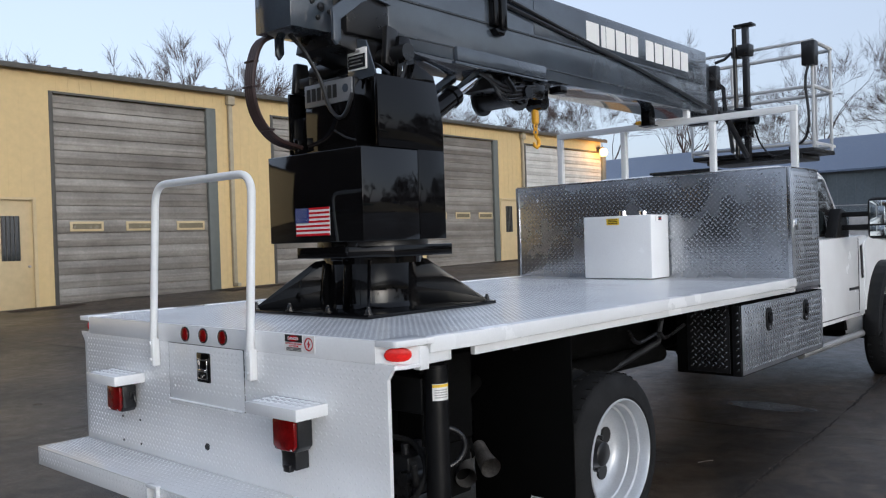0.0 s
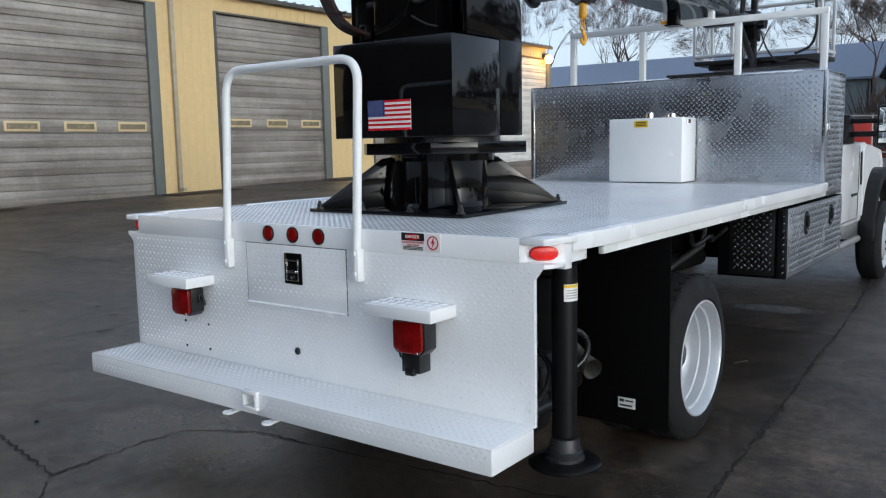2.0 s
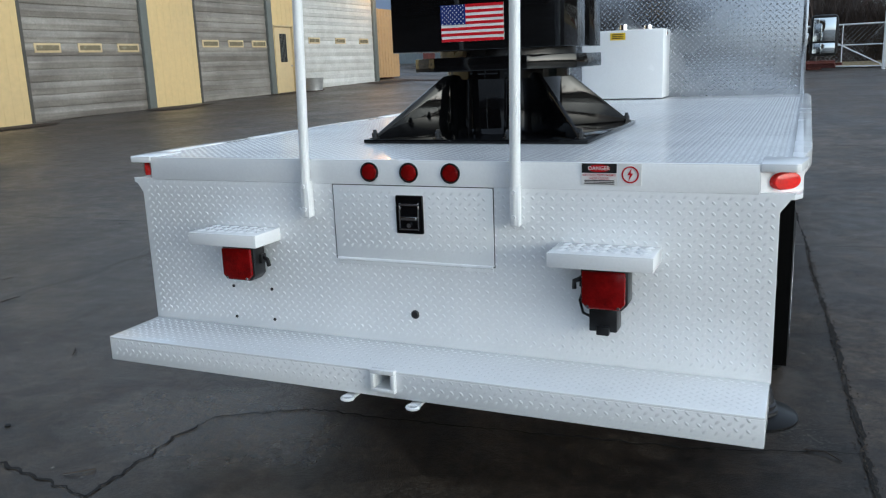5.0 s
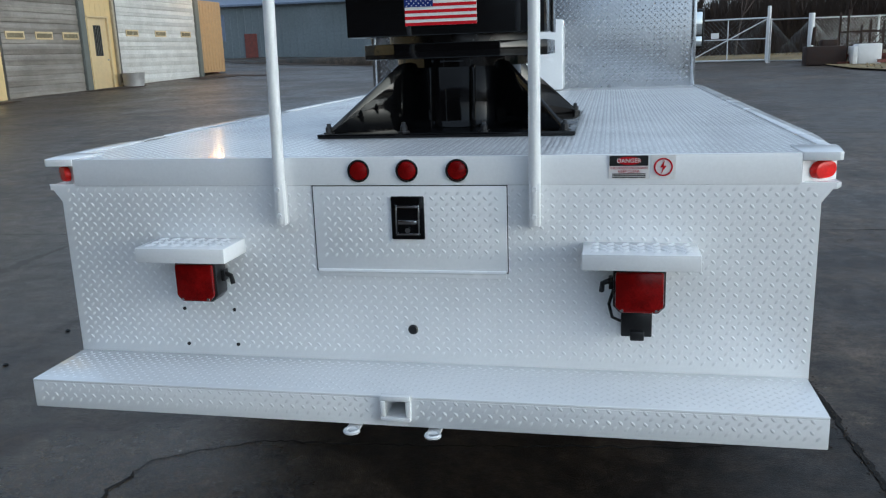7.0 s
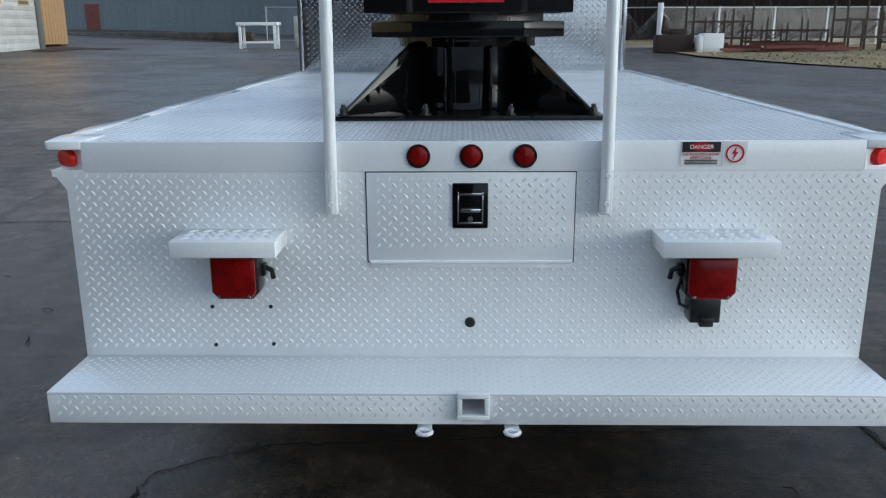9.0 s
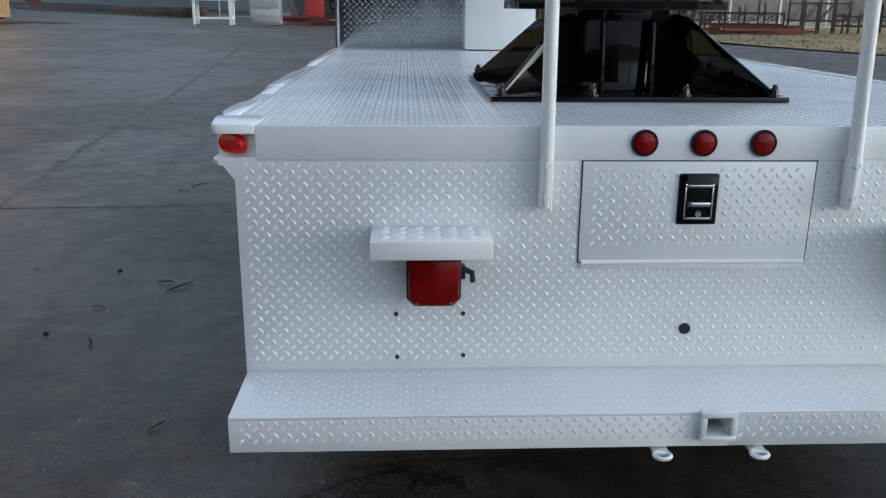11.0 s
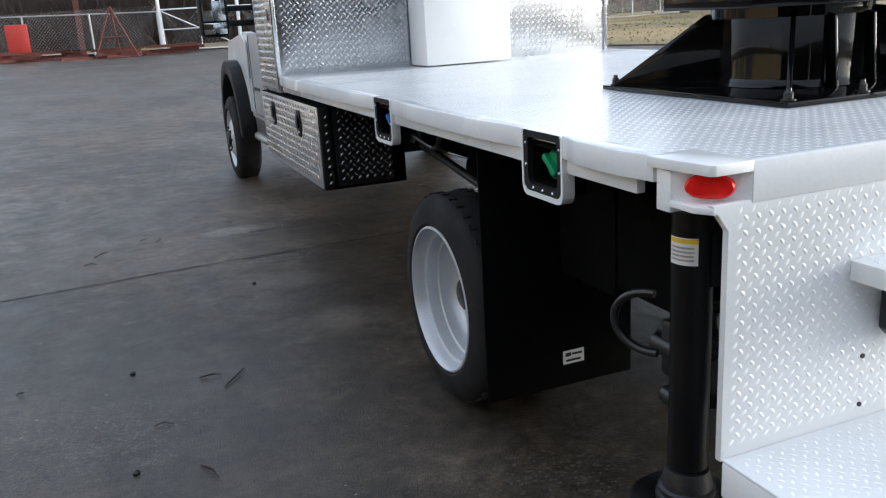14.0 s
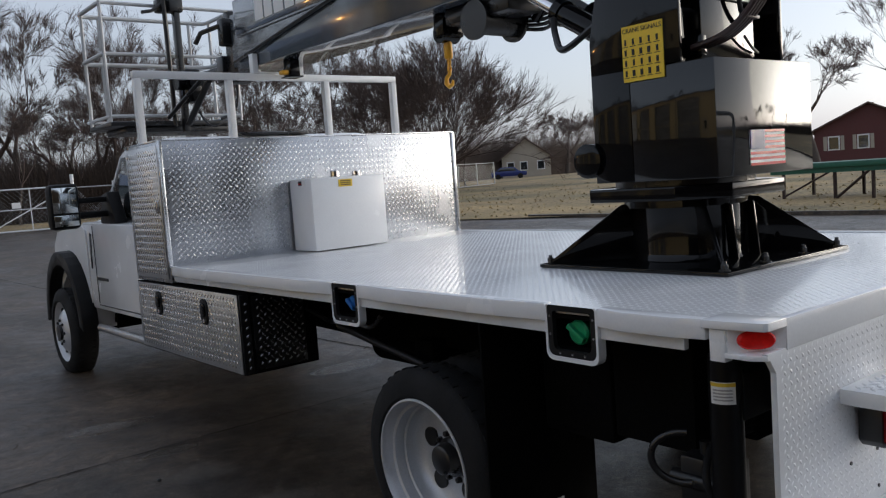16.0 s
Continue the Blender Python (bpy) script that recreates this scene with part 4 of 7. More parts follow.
    for i in range(9):
        a = a0 + radians(88) * i / 8
        for z in (0.898, 0.962):
            verts.append((s * lx + 0.0492 * math.cos(a), ly + 0.0492 * math.sin(a), z))
    faces = [(2 * i, 2 * i + 2, 2 * i + 3, 2 * i + 1) for i in range(8)]
    part("leg_label", raw_mesh("leg_label", verts, faces), WHITE_STICKER, og, "white and yellow warning label")
    verts = [(s * lx + (x - s * lx) * 1.012, ly + (y - ly) * 1.012, 0.949 if z < 0.93 else 0.960) for x, y, z in verts]
    part("label_band", raw_mesh("label_band", verts, faces), YELLOW_STICKER, og)
    for k in range(4):
        lines = [(x, y, (0.908 if z < 0.955 else 0.9125) + 0.0095 * k) for x, y, z in verts[2:-2]]
        part("label_text", raw_mesh("label_text", lines, faces[:6]), STEEL, og)
    for pts, r in (([(s * 0.95, 0.35, 0.62), (s * 1.0, 0.3, 0.56), (s * 1.05, 0.25, 0.58), (s * 1.07, 0.22, 0.66)], 0.014),
                   ([(s * 0.8, 0.3, 0.72), (s * 0.95, 0.34, 0.70), (s * 1.06, 0.3, 0.62), (s * 1.02, 0.26, 0.5), (s * 0.9, 0.25, 0.47)], 0.012),
                   ([(s * (1.10 + 0.05 * math.cos(a)), 0.345 + 0.088 * math.cos(a), 0.697 + 0.08 * math.sin(a)) for a in (radians(95 - 13 * i) for i in range(16))], 0.0115)):
        part("hydraulic_hose", Mesh().tube(curve(pts), r, 10), BLACK_SATIN if r < 0.012 else RUBBER, truck)
    m = Mesh().box(min(s * 0.88, s * 1.0), max(s * 0.88, s * 1.0), 0.26, 0.44, 0.5, 0.66, 0.012).box(min(s * 0.9, s * 1.0), max(s * 0.9, s * 1.0), 0.28, 0.41, 0.36, 0.502, 0.02)
    for q, z in ((0.31, 0.675), (0.38, 0.675), (0.34, 0.345)):
        m.tube([(s * 0.94, q, z - 0.025), (s * 0.94, q, z + 0.025)], 0.018, 10)
    m.tube([(s * 0.985, 0.24, 0.58), (s * 0.985, 0.47, 0.58)], 0.03, 12).tube([(s * 0.985, 0.26, 0.44), (s * 0.985, 0.43, 0.44)], 0.026, 12)
    part("valve_block", m, BLACK_SATIN, truck, "black lumpy valve block with fittings")

# twin exhaust tips
for p in ([(0.83, 0.80, 0.545), (0.88, 0.745, 0.52), (0.925, 0.695, 0.502), (0.97, 0.645, 0.488)], [(0.85, 0.88, 0.56), (0.9, 0.845, 0.535), (0.945, 0.815, 0.517), (0.995, 0.785, 0.503)]):
    part("exhaust_tip", Mesh().tube(p, [0.031, 0.035, 0.04, 0.0465], 24, False).tube(p[::-1], [0.0435, 0.037, 0.032, 0.028], 24, False), SOOT, truck, "sooty steel exhaust tip")
part("tailpipe", Mesh().tube([(0.62, 1.9, 0.75), (0.62, 1.2, 0.82), (0.7, 0.9, 0.72), (0.78, 0.86, 0.6), (0.86, 0.79, 0.54)], 0.034, 14), UNDER, truck)

# filler cups let into the left edge
def cup_outline(y0, y1, z0, z1, c):
    d = c * 0.3
    return [(y0, z1 - d), (y0 + d, z1), (y1 - d, z1), (y1, z1 - d), (y1, z0 + c), (y1 - c * 0.08, z0 + c * 0.62), (y1 - c * 0.29, z0 + c * 0.29), (y1 - c * 0.62, z0 + c * 0.08), (y1 - c, z0),
            (y0 + c, z0), (y0 + c * 0.62, z0 + c * 0.08), (y0 + c * 0.29, z0 + c * 0.29), (y0 + c * 0.08, z0 + c * 0.62), (y0, z0 + c)]


for y0, y1, cap, z0 in ((0.557, 0.772, GREEN_CAP, 0.978), (1.902, 2.118, BLUE_CAP, 0.975)):
    z1 = DECK + 0.003
    o1 = cup_outline(y0 - 0.004, y1 + 0.004, z0 - 0.004, z1, 0.03)
    o2 = cup_outline(y0 + 0.005, y1 - 0.005, z0 + 0.011, z1 - 0.001, 0.026)
    o3 = cup_outline(y0 + 0.027, y1 - 0.027, z0 + 0.032, z1 - 0.02, 0.02)
    o4 = cup_outline(y0 + 0.005, y1 - 0.005, z0 + 0.011, z1 - 0.036, 0.026)
    o5 = cup_outline(y0 + 0.027, y1 - 0.027, z0 + 0.032, z1 - 0.046, 0.02)
    fc = part("fuel_cup", rim_plate(o1, o2, -1.226, -1.19), WHITE, truck, "white framed filler cup with black surround", smooth=False)
    part("surround", rim_plate(o2, o3, -1.2235, -1.205), PLASTIC, fc, smooth=False)
    part("recess", rim_plate(o4, o5, -1.206, -1.146).box(-1.148, -1.142, y0 + 0.014, y1 - 0.014, z0 + 0.014, z1 - 0.036), FLAP, fc, "deep black filler recess", smooth=False)
    yc, zc = (y0 + y1) / 2 + 0.01, (z0 + z1) / 2 - 0.004
    r = 0.042 if y0 < 1 else 0.034
    part("cap", Mesh().lathe([(-1.145, r), (-1.176, r), (-1.182, r * 0.85), (-1.182, 0.0)], (0, yc, zc), "x", 24).box(-1.199, -1.178, yc - r * 0.95, yc + r * 0.95, zc - 0.009, zc + 0.009, 0.003, Matrix.Translation((0, yc, zc)) @ Matrix.Rotation(0.6, 4, "X") @ Matrix.Translation((0, -yc, -zc))), cap, fc)
    for a, b in ((y0 + 0.016, 1.12), (y0 + 0.016, 1.06), (y1 - 0.016, 1.12), (y1 - 0.016, 1.06), ((y0 + y1) / 2, z0 + 0.021), (y0 + 0.055, z0 + 0.021), (y1 - 0.055, z0 + 0.021)):
        part("rivet", Mesh().lathe([(-1.2225, 0.005), (-1.226, 0.0035), (-1.226, 0.0)], (0, a, b), "x", 8), CHROME, fc)

# ---- cab ----
cab = part("cab", Mesh()
           .prism([(4.72, 0.66), (6.6, 0.66), (6.68, 1.0), (6.72, 1.43), (4.72, 1.40)], "x", -1.0, 1.0, 0.02)
           .prism([(4.74, 1.38), (6.66, 1.40), (5.95, 1.98), (5.75, 2.035), (4.85, 2.035), (4.76, 1.98)], "x", -0.86, 0.86, 0.045), WHITE, truck, "white truck cab")
part("hood", Mesh().prism([(6.62, 0.75), (8.07, 0.75), (8.11, 1.22), (7.97, 1.34), (6.68, 1.45), (6.62, 1.40)], "x", -0.84, 0.84, 0.05), WHITE, cab)
for s in (-1, 1):
    fen = []
    for i in range(13):
        a = math.pi * i / 12
        fen.append((7.14 - 0.48 * math.cos(a), 0.46 + 0.5 * math.sin(a)))
    x0, x1 = sorted((s * 0.80, s * 1.01))
    part("fender", Mesh().prism([(6.6, 0.62)] + fen[0:] + [(7.64, 0.62), (7.70, 0.9), (7.66, 1.2), (7.5, 1.34), (6.72, 1.41), (6.6, 1.36)], "x", x0, x1), WHITE, cab)
    part("wheel_arch", Mesh().box(min(s * 0.5, s * 0.82), max(s * 0.5, s * 0.82), 6.55, 7.65, 0.5, 1.12), UNDER, cab)
    inner = [(7.16 - 0.49 * math.cos(math.pi * i / 16), 0.50 + 0.54 * math.sin(math.pi * i / 16)) for i in range(17)]
    outer = [(7.16 - 0.60 * math.cos(math.pi * i / 16), 0.46 + 0.71 * math.sin(math.pi * i / 16)) for i in range(17)]
    x0, x1 = sorted((s * 0.98, s * 1.125))
    part("fender_flare", Mesh().prism(inner + outer[::-1], "x", x0, x1, 0.012), PLASTIC, cab, "black plastic wheel arch flare")
    x0, x1 = sorted((s * 1.0, s * 1.004))
    part("door_seam", Mesh().box(x0, x1, 4.86, 4.868, 0.7, 1.4).box(x0, x1, 6.4, 6.408, 0.72, 1.4).box(x0, x1, 4.86, 6.408, 0.70, 0.708), BLACK_INK, cab)
    part("fender_vent", Mesh().prism([(6.50, 1.02), (6.535, 1.03), (6.50, 1.34), (6.46, 1.33)], "x", x0, s * 1.012 if s > 0 else x1), BLACK_SATIN, cab)
    part("badge", Mesh().box(min(s * 1.0, s * 1.008), max(s * 1.0, s * 1.008), 6.1, 6.38, 0.925, 0.95), BLACK_SATIN, cab)
    part("door_handle", Mesh().box(min(s * 1.0, s * 1.03), max(s * 1.0, s * 1.03), 4.98, 5.2, 1.22, 1.25, 0.008), BLACK_SATIN, cab)
    x0, x1 = sorted((s * 0.855, s * 0.864))
    part("side_window", Mesh().prism([(4.95, 1.45), (6.4, 1.46), (5.88, 1.92), (4.98, 1.93)], "x", x0, x1, 0.003), GLASS_DARK, cab)
    part("window_rim", Mesh().prism([(4.90, 1.425), (6.48, 1.435), (5.9, 1.95), (4.93, 1.96)], "x", min(s * 0.853, s * 0.861), max(s * 0.853, s * 0.861), 0.003), BLACK_SATIN, cab)
    mir = part("mirror", Mesh().box(min(s * 1.215, s * 1.45), max(s * 1.215, s * 1.45), 5.89, 6.02, 1.40, 1.765, 0.04), PLASTIC, cab, "black towing mirror with two panes")
    part("mirror_glass", Mesh().box(min(s * 1.24, s * 1.425), max(s * 1.24, s * 1.425), 5.884, 5.892, 1.53, 1.735, 0.003), MIRROR, mir)
    part("lower_glass", Mesh().box(min(s * 1.24, s * 1.425), max(s * 1.24, s * 1.425), 5.884, 5.892, 1.425, 1.515, 0.003), MIRROR, mir)
    m = Mesh().box(min(s * 0.98, s * 1.26), max(s * 0.98, s * 1.26), 5.93, 5.99, 1.60, 1.645, 0.01).box(min(s * 0.98, s * 1.26), max(s * 0.98, s * 1.26), 5.93, 5.99, 1.48, 1.53, 0.01)
    m.prism([(5.75, 1.42), (6.15, 1.42), (6.05, 1.66), (5.9, 1.68)], "x", min(s * 0.9, s * 1.0), max(s * 0.9, s * 1.0), 0.01)
    part("mirror_arm", m, PLASTIC, mir)
    part("running_board", Mesh().tube([(s * 1.0, 4.75, 0.5), (s * 1.0, 6.45, 0.5)], 0.034, 14).box(min(s * 0.6, s * 1.0), max(s * 0.6, s * 1.0), 5.0, 5.06, 0.5, 0.54), STEEL, cab, "dull metal tube running board")
part("windscreen", Mesh().prism([(6.6, 1.47), (6.62, 1.48), (6.0, 1.985), (5.98, 1.97)], "x", -0.78, 0.78), GLASS_DARK, cab)
part("rear_window", Mesh().box(-0.6, 0.6, 4.735, 4.745, 1.5, 1.9), GLASS_DARK, cab)
part("roof_lamp", Mesh().box(-0.3, 0.3, 4.8, 5.0, 2.03, 2.055, 0.01), BLACK_SATIN, cab)
part("grille", Mesh().box(-0.7, 0.7, 8.07, 8.13, 0.8, 1.2, 0.01), BLACK_SATIN, cab)
part("front_bumper", Mesh().box(-0.86, 0.86, 8.05, 8.23, 0.52, 0.76, 0.02), CHROME, cab)

# ---- headboard cabinet, boxes, tank and rack on the truck ----
cabinet = thing("headboard_cabinet", "tall polished aluminium treadplate cabinet standing across the deck front", "cabinet", (0, 4.37, 1.06))
part("body", Mesh().box(-1.225, 1.185, 4.05, 4.69, 1.05, 1.955, 0.004), ALU, cabinet)
treads("board_tread", (-1.205, 4.05, 1.165), (1, 0, 0), (0, 0, 1), 2.375, 0.78, ALU_LUG, cabinet, pitch=0.0425, length=0.034, width=0.0095, height=0.0023, faint=1.0)
for x, u in ((-1.2255, 1), (1.1855, -1)):
    s = -1 if x < 0 else 1
    door = part("door", Mesh().box(min(x, x + s * 0.006), max(x, x + s * 0.006), 4.09, 4.67, 1.075, 1.93, 0.002), ALU_BOX, cabinet, "treadplate cabinet door")
    o = (x + s * 0.006, 4.66, 1.08) if s < 0 else (x + s * 0.006, 4.1, 1.08)
    treads("door_tread", o, (0, -1 if s < 0 else 1, 0), (0, 0, 1), 0.56, 0.845, ALU_LUG, door, pitch=0.0425, length=0.034, width=0.0095, height=0.003, faint=1.0)
    part("door_handle", Mesh().box(min(x, x + s * 0.022), max(x, x + s * 0.022), 4.13, 4.16, 1.5, 1.58, 0.004), CHROME, door)
    part("corner_trim", Mesh().box(x - 0.015, x + 0.015, 4.042, 4.052, 1.15, 1.955, 0.002), ALU_EDGE, cabinet)
part("top_trim", Mesh().box(-1.23, 1.19, 4.043, 4.7, 1.953, 1.962, 0.002), ALU_EDGE, cabinet)

for s, x in ((-1, -1.232), (1, 1.195)):
    tb = thing("underbody_toolbox", "aluminium treadplate toolbox hung under the deck edge", "toolbox", (s, 3.9, 0.58), group="underbody toolboxes")
    xi = s * 0.76
    # body, end and corner strip painted black for the shade on their aluminium
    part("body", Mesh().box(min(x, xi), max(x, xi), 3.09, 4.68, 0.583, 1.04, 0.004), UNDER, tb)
    lid = part("door", Mesh().box(min(x, x + s * 0.006), max(x, x + s * 0.006), 3.10, 4.67, 0.59, 1.035, 0.002), ALU_BOX, tb, "bright treadplate drop door")
    o = (x + s * 0.006, 4.66, 0.595) if s < 0 else (x + s * 0.006, 3.11, 0.595)
    treads("door_tread", o, (0, -1 if s < 0 else 1, 0), (0, 0, 1), 1.55, 0.435, ALU_LUG, lid, pitch=0.0425, length=0.034, width=0.0095, height=0.003, faint=1.0)
    end = part("end_panel", Mesh().box(min(x * 0.94, xi * 1.1), max(x * 0.94, xi * 1.1), 3.085, 3.092, 0.6, 1.02, 0.002), BLACK_SATIN, tb, "aluminium treadplate end, painted black for its shade")
    a = min(x * 0.94, xi * 1.1)
    treads("end_tread", (a, 3.085, 0.605), (1, 0, 0), (0, 0, 1), abs(x * 0.94 - xi * 1.1), 0.41, ALU_LUG, end, pitch=0.045, length=0.028, width=0.009, height=0.0035, faint=1.0)
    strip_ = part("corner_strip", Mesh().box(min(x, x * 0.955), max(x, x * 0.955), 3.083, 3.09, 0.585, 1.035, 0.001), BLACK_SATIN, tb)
    treads("strip_tread", (min(x, x * 0.955), 3.083, 0.59), (1, 0, 0), (0, 0, 1), abs(x) * 0.045, 0.44, ALU_LUG, strip_, pitch=0.045, length=0.026, width=0.009, height=0.0035, faint=1.0)
    for yy in (3.55, 4.28):
        oval = [(yy + 0.05 * math.copysign(abs(math.cos(t)) ** 0.6, math.cos(t)), 0.91 + 0.078 * math.copysign(abs(math.sin(t)) ** 0.75, math.sin(t))) for t in (2 * math.pi * i / 28 for i in range(28))]
        h = part("paddle_latch", Mesh().prism(oval, "x", min(x, x + s * 0.015), max(x, x + s * 0.015), 0.003), PLASTIC, tb, "black paddle latch")
        part("paddle", Mesh().prism([(yy + (a - yy) * 0.62, 0.922 + (b - 0.91) * 0.5) for a, b in oval], "x", min(x + s * 0.012, x + s * 0.026), max(x + s * 0.012, x + s * 0.026), 0.004), BLACK, h)
        part("lock", Mesh().lathe([(s * 0.012, 0.014), (s * 0.02, 0.013), (s * 0.021, 0.0)], (x, yy, 0.857), "x", 14), CHROME, h)

tank = thing("fuel_tank", "white steel transfer tank with caps standing on the deck", "tank", (-0.04, 3.88, DECK))
part("body", Mesh().box(-0.341, 0.259, 3.736, 4.03, DECK + 0.006, 1.655, 0.012), WHITE, tank)
part("yellow_label", Mesh().box(-0.125, -0.015, 3.732, 3.7365, 1.585, 1.635), YELLOW_STICKER, tank)
m = Mesh()
for i in range(3):
    m.box(-0.11, -0.03, 3.7295, 3.7325, 1.595 + i * 0.013, 1.601 + i * 0.013)
part("label_text", m, BLACK_INK, tank)
for x in (-0.3455, 0.2585):
    lab = part("side_label", Mesh().box(x, x + 0.005, 3.86, 3.90, 1.61, 1.64), BLACK_INK, tank)
    part("label_text", Mesh().box(x - 0.002 if x < 0 else x + 0.004, x + 0.001 if x < 0 else x + 0.007, 3.865, 3.895, 1.618, 1.626), RED_INK, lab)
    part("side_label", Mesh().box(x, x + 0.005, 3.81, 3.85, 1.605, 1.645), WHITE_STICKER, tank)
for x, h in ((-0.06, 0.04), (0.12, 0.03)):
    part("cap", Mesh().lathe([(1.654, 0.04), (1.66, 0.04), (1.662, 0.03), (1.655 + h, 0.03), (1.66 + h, 0.026), (1.66 + h, 0.0)], (x, 3.88, 0), "z", 20), CHROME, tank, "bright metal filler cap")

rack = thing("pipe_rack", "white square tube rack over the cabinet", "rack", (0, 4.6, 1.962))
part("top_bar", Mesh().box(-1.147, 1.068, 4.595, 4.645, 2.425, 2.475, 0.006), WHITE_PIPE, rack)
for x in (-1.12, -0.443, 0.383, 1.042):
    part("post", Mesh().box(x - 0.025, x + 0.025, 4.595, 4.645, 1.962, 2.425, 0.005), WHITE_PIPE, rack)
part("boom_rest", Mesh().box(-0.25, 0.18, 4.59, 4.65, 2.475, 2.487, 0.003).box(-0.25, -0.205, 4.59, 4.65, 2.487, 2.62, 0.004).box(0.135, 0.18, 4.59, 4.65, 2.487, 2.61, 0.004), WHITE_PIPE, rack)

# ---- crane ----
crane = thing("truck_crane", "black telescopic boom crane bolted to the deck", "crane", (0, 1.04, DECK))
plate = part("base_plate", Mesh().box(-0.476, 0.476, 0.565, 1.52, DECK + 0.001, DECK + 0.017, 0.002), BLACK, crane)
for x in (-0.44, -0.15, 0.15, 0.44):
    for y in (0.6, 1.485):
        if abs(x) > 0.4 or y < 1:
            part("bolt", Mesh().lathe([(DECK + 0.016, 0.022), (DECK + 0.022, 0.022), (DECK + 0.022, 0.014), (DECK + 0.04, 0.014), (DECK + 0.045, 0.009), (DECK + 0.055, 0.008), (DECK + 0.055, 0.0)],
                                      (x, y, 0), "z", 8), BLACK_SATIN, plate)
part("pedestal", Mesh().lathe([(DECK + 0.017, 0.255), (DECK + 0.03, 0.245), (DECK + 0.045, 0.24), (1.40, 0.24), (1.42, 0.25), (1.435, 0.25)], (0, 1.04, 0), "z", 40), BLACK, crane, "round black pedestal")
for k in range(4):
    rot = Matrix.Translation((0, 1.04, 0)) @ Matrix.Rotation(math.pi / 2 * k + math.pi / 4, 4, "Z")
    part("gusset", Mesh().prism([(0.2, DECK + 0.017), (0.62, DECK + 0.017), (0.62, DECK + 0.03), (0.3, 1.415), (0.2, 1.43)], "y", -0.008, 0.008, 0.002, rot), BLACK, crane)
for q in (-0.084, 0.084):
    part("weld_rib", Mesh().prism([(0.80, DECK + 0.017), (0.755, DECK + 0.017), (0.778, 1.40), (0.815, 1.41)], "x", q - 0.006, q + 0.006, 0.002), BLACK, crane)
octo = [(-0.2, 0.70), (0.2, 0.70), (0.36, 0.86), (0.36, 1.30), (0.2, 1.42), (-0.2, 1.42), (-0.36, 1.30), (-0.36, 0.86)]
part("slew_ring", Mesh().prism(octo, "z", 1.435, 1.492, 0.003).lathe([(1.40, 0.27), (1.437, 0.27)], (0, 1.06, 0), "z", 32), BLACK, crane)
part("slew_collar", Mesh().lathe([(1.49, 0.30), (1.525, 0.30)], (0, 1.06, 0), "z", 36), BLACK_SATIN, crane)

# turret: oil tank box behind, two tall side plates, inner box
box_ = part("oil_tank", Mesh().box(-0.365, 0.365, 0.655, 1.05, 1.518, 1.975, 0.004), BLACK_SHEET, crane, "glossy black tank box")
part("turret_body", Mesh().box(-0.34, 0.34, 1.05, 1.24, 1.525, 1.98, 0.004), BLACK, crane)
part("inner_box", Mesh().box(-0.215, 0.175, 0.80, 1.2, 1.977, 2.35, 0.004), BLACK_SHEET, crane)
part("hose_bracket", Mesh().box(-0.346, -0.217, 0.84, 0.852, 1.977, 2.2, 0.003).box(-0.28, -0.24, 0.76, 0.84, 2.0, 2.08, 0.006), BLACK, crane)
for s, y0 in ((-1, 0.80), (1, 0.775)):
    x0, x1 = sorted((s * 0.345, s * 0.367))
    sp = part("side_plate", Mesh().prism([(y0, 1.979), (1.25, 1.979), (1.25, 2.12), (1.2, 2.335), (y0, 2.335)], "x", x0, x1, 0.003)
              .prism([(1.05, 1.52), (1.25, 1.52), (1.25, 1.98), (1.05, 1.98)], "x", x0, x1, 0.003), BLACK, crane)
part("right_box", Mesh().box(0.2, 0.346, 0.95, 1.2, 1.977, 2.33, 0.004), BLACK, crane)
part("swing_motor", Mesh().lathe([(-0.335, 0.05), (-0.345, 0.05), (-0.347, 0.075), (-0.362, 0.075), (-0.364, 0.068), (-0.376, 0.068), (-0.384, 0.075), (-0.39, 0.06), (-0.39, 0.0)], (0, 1.285, 1.62), "x", 24), BLACK, crane, "black drum-shaped swing motor")

# name board: plain bars in place of the maker's name
nb = part("name_board", Mesh().box(-0.205, 0.165, 0.789, 0.801, 2.235, 2.352, 0.002), BOARD_GREY, crane, "silver grey board with dark bars")
for i in range(6):
    part("bar_print", Mesh().box(-0.185 + i * 0.042, -0.157 + i * 0.042, 0.7865, 0.790, 2.262, 2.33), BLACK_INK, nb)
part("emblem", Mesh().lathe([(0.7865, 0.0), (0.7865, 0.022), (0.790, 0.022)], (0.12, 0, 2.3), "y", 16), GREY, nb)


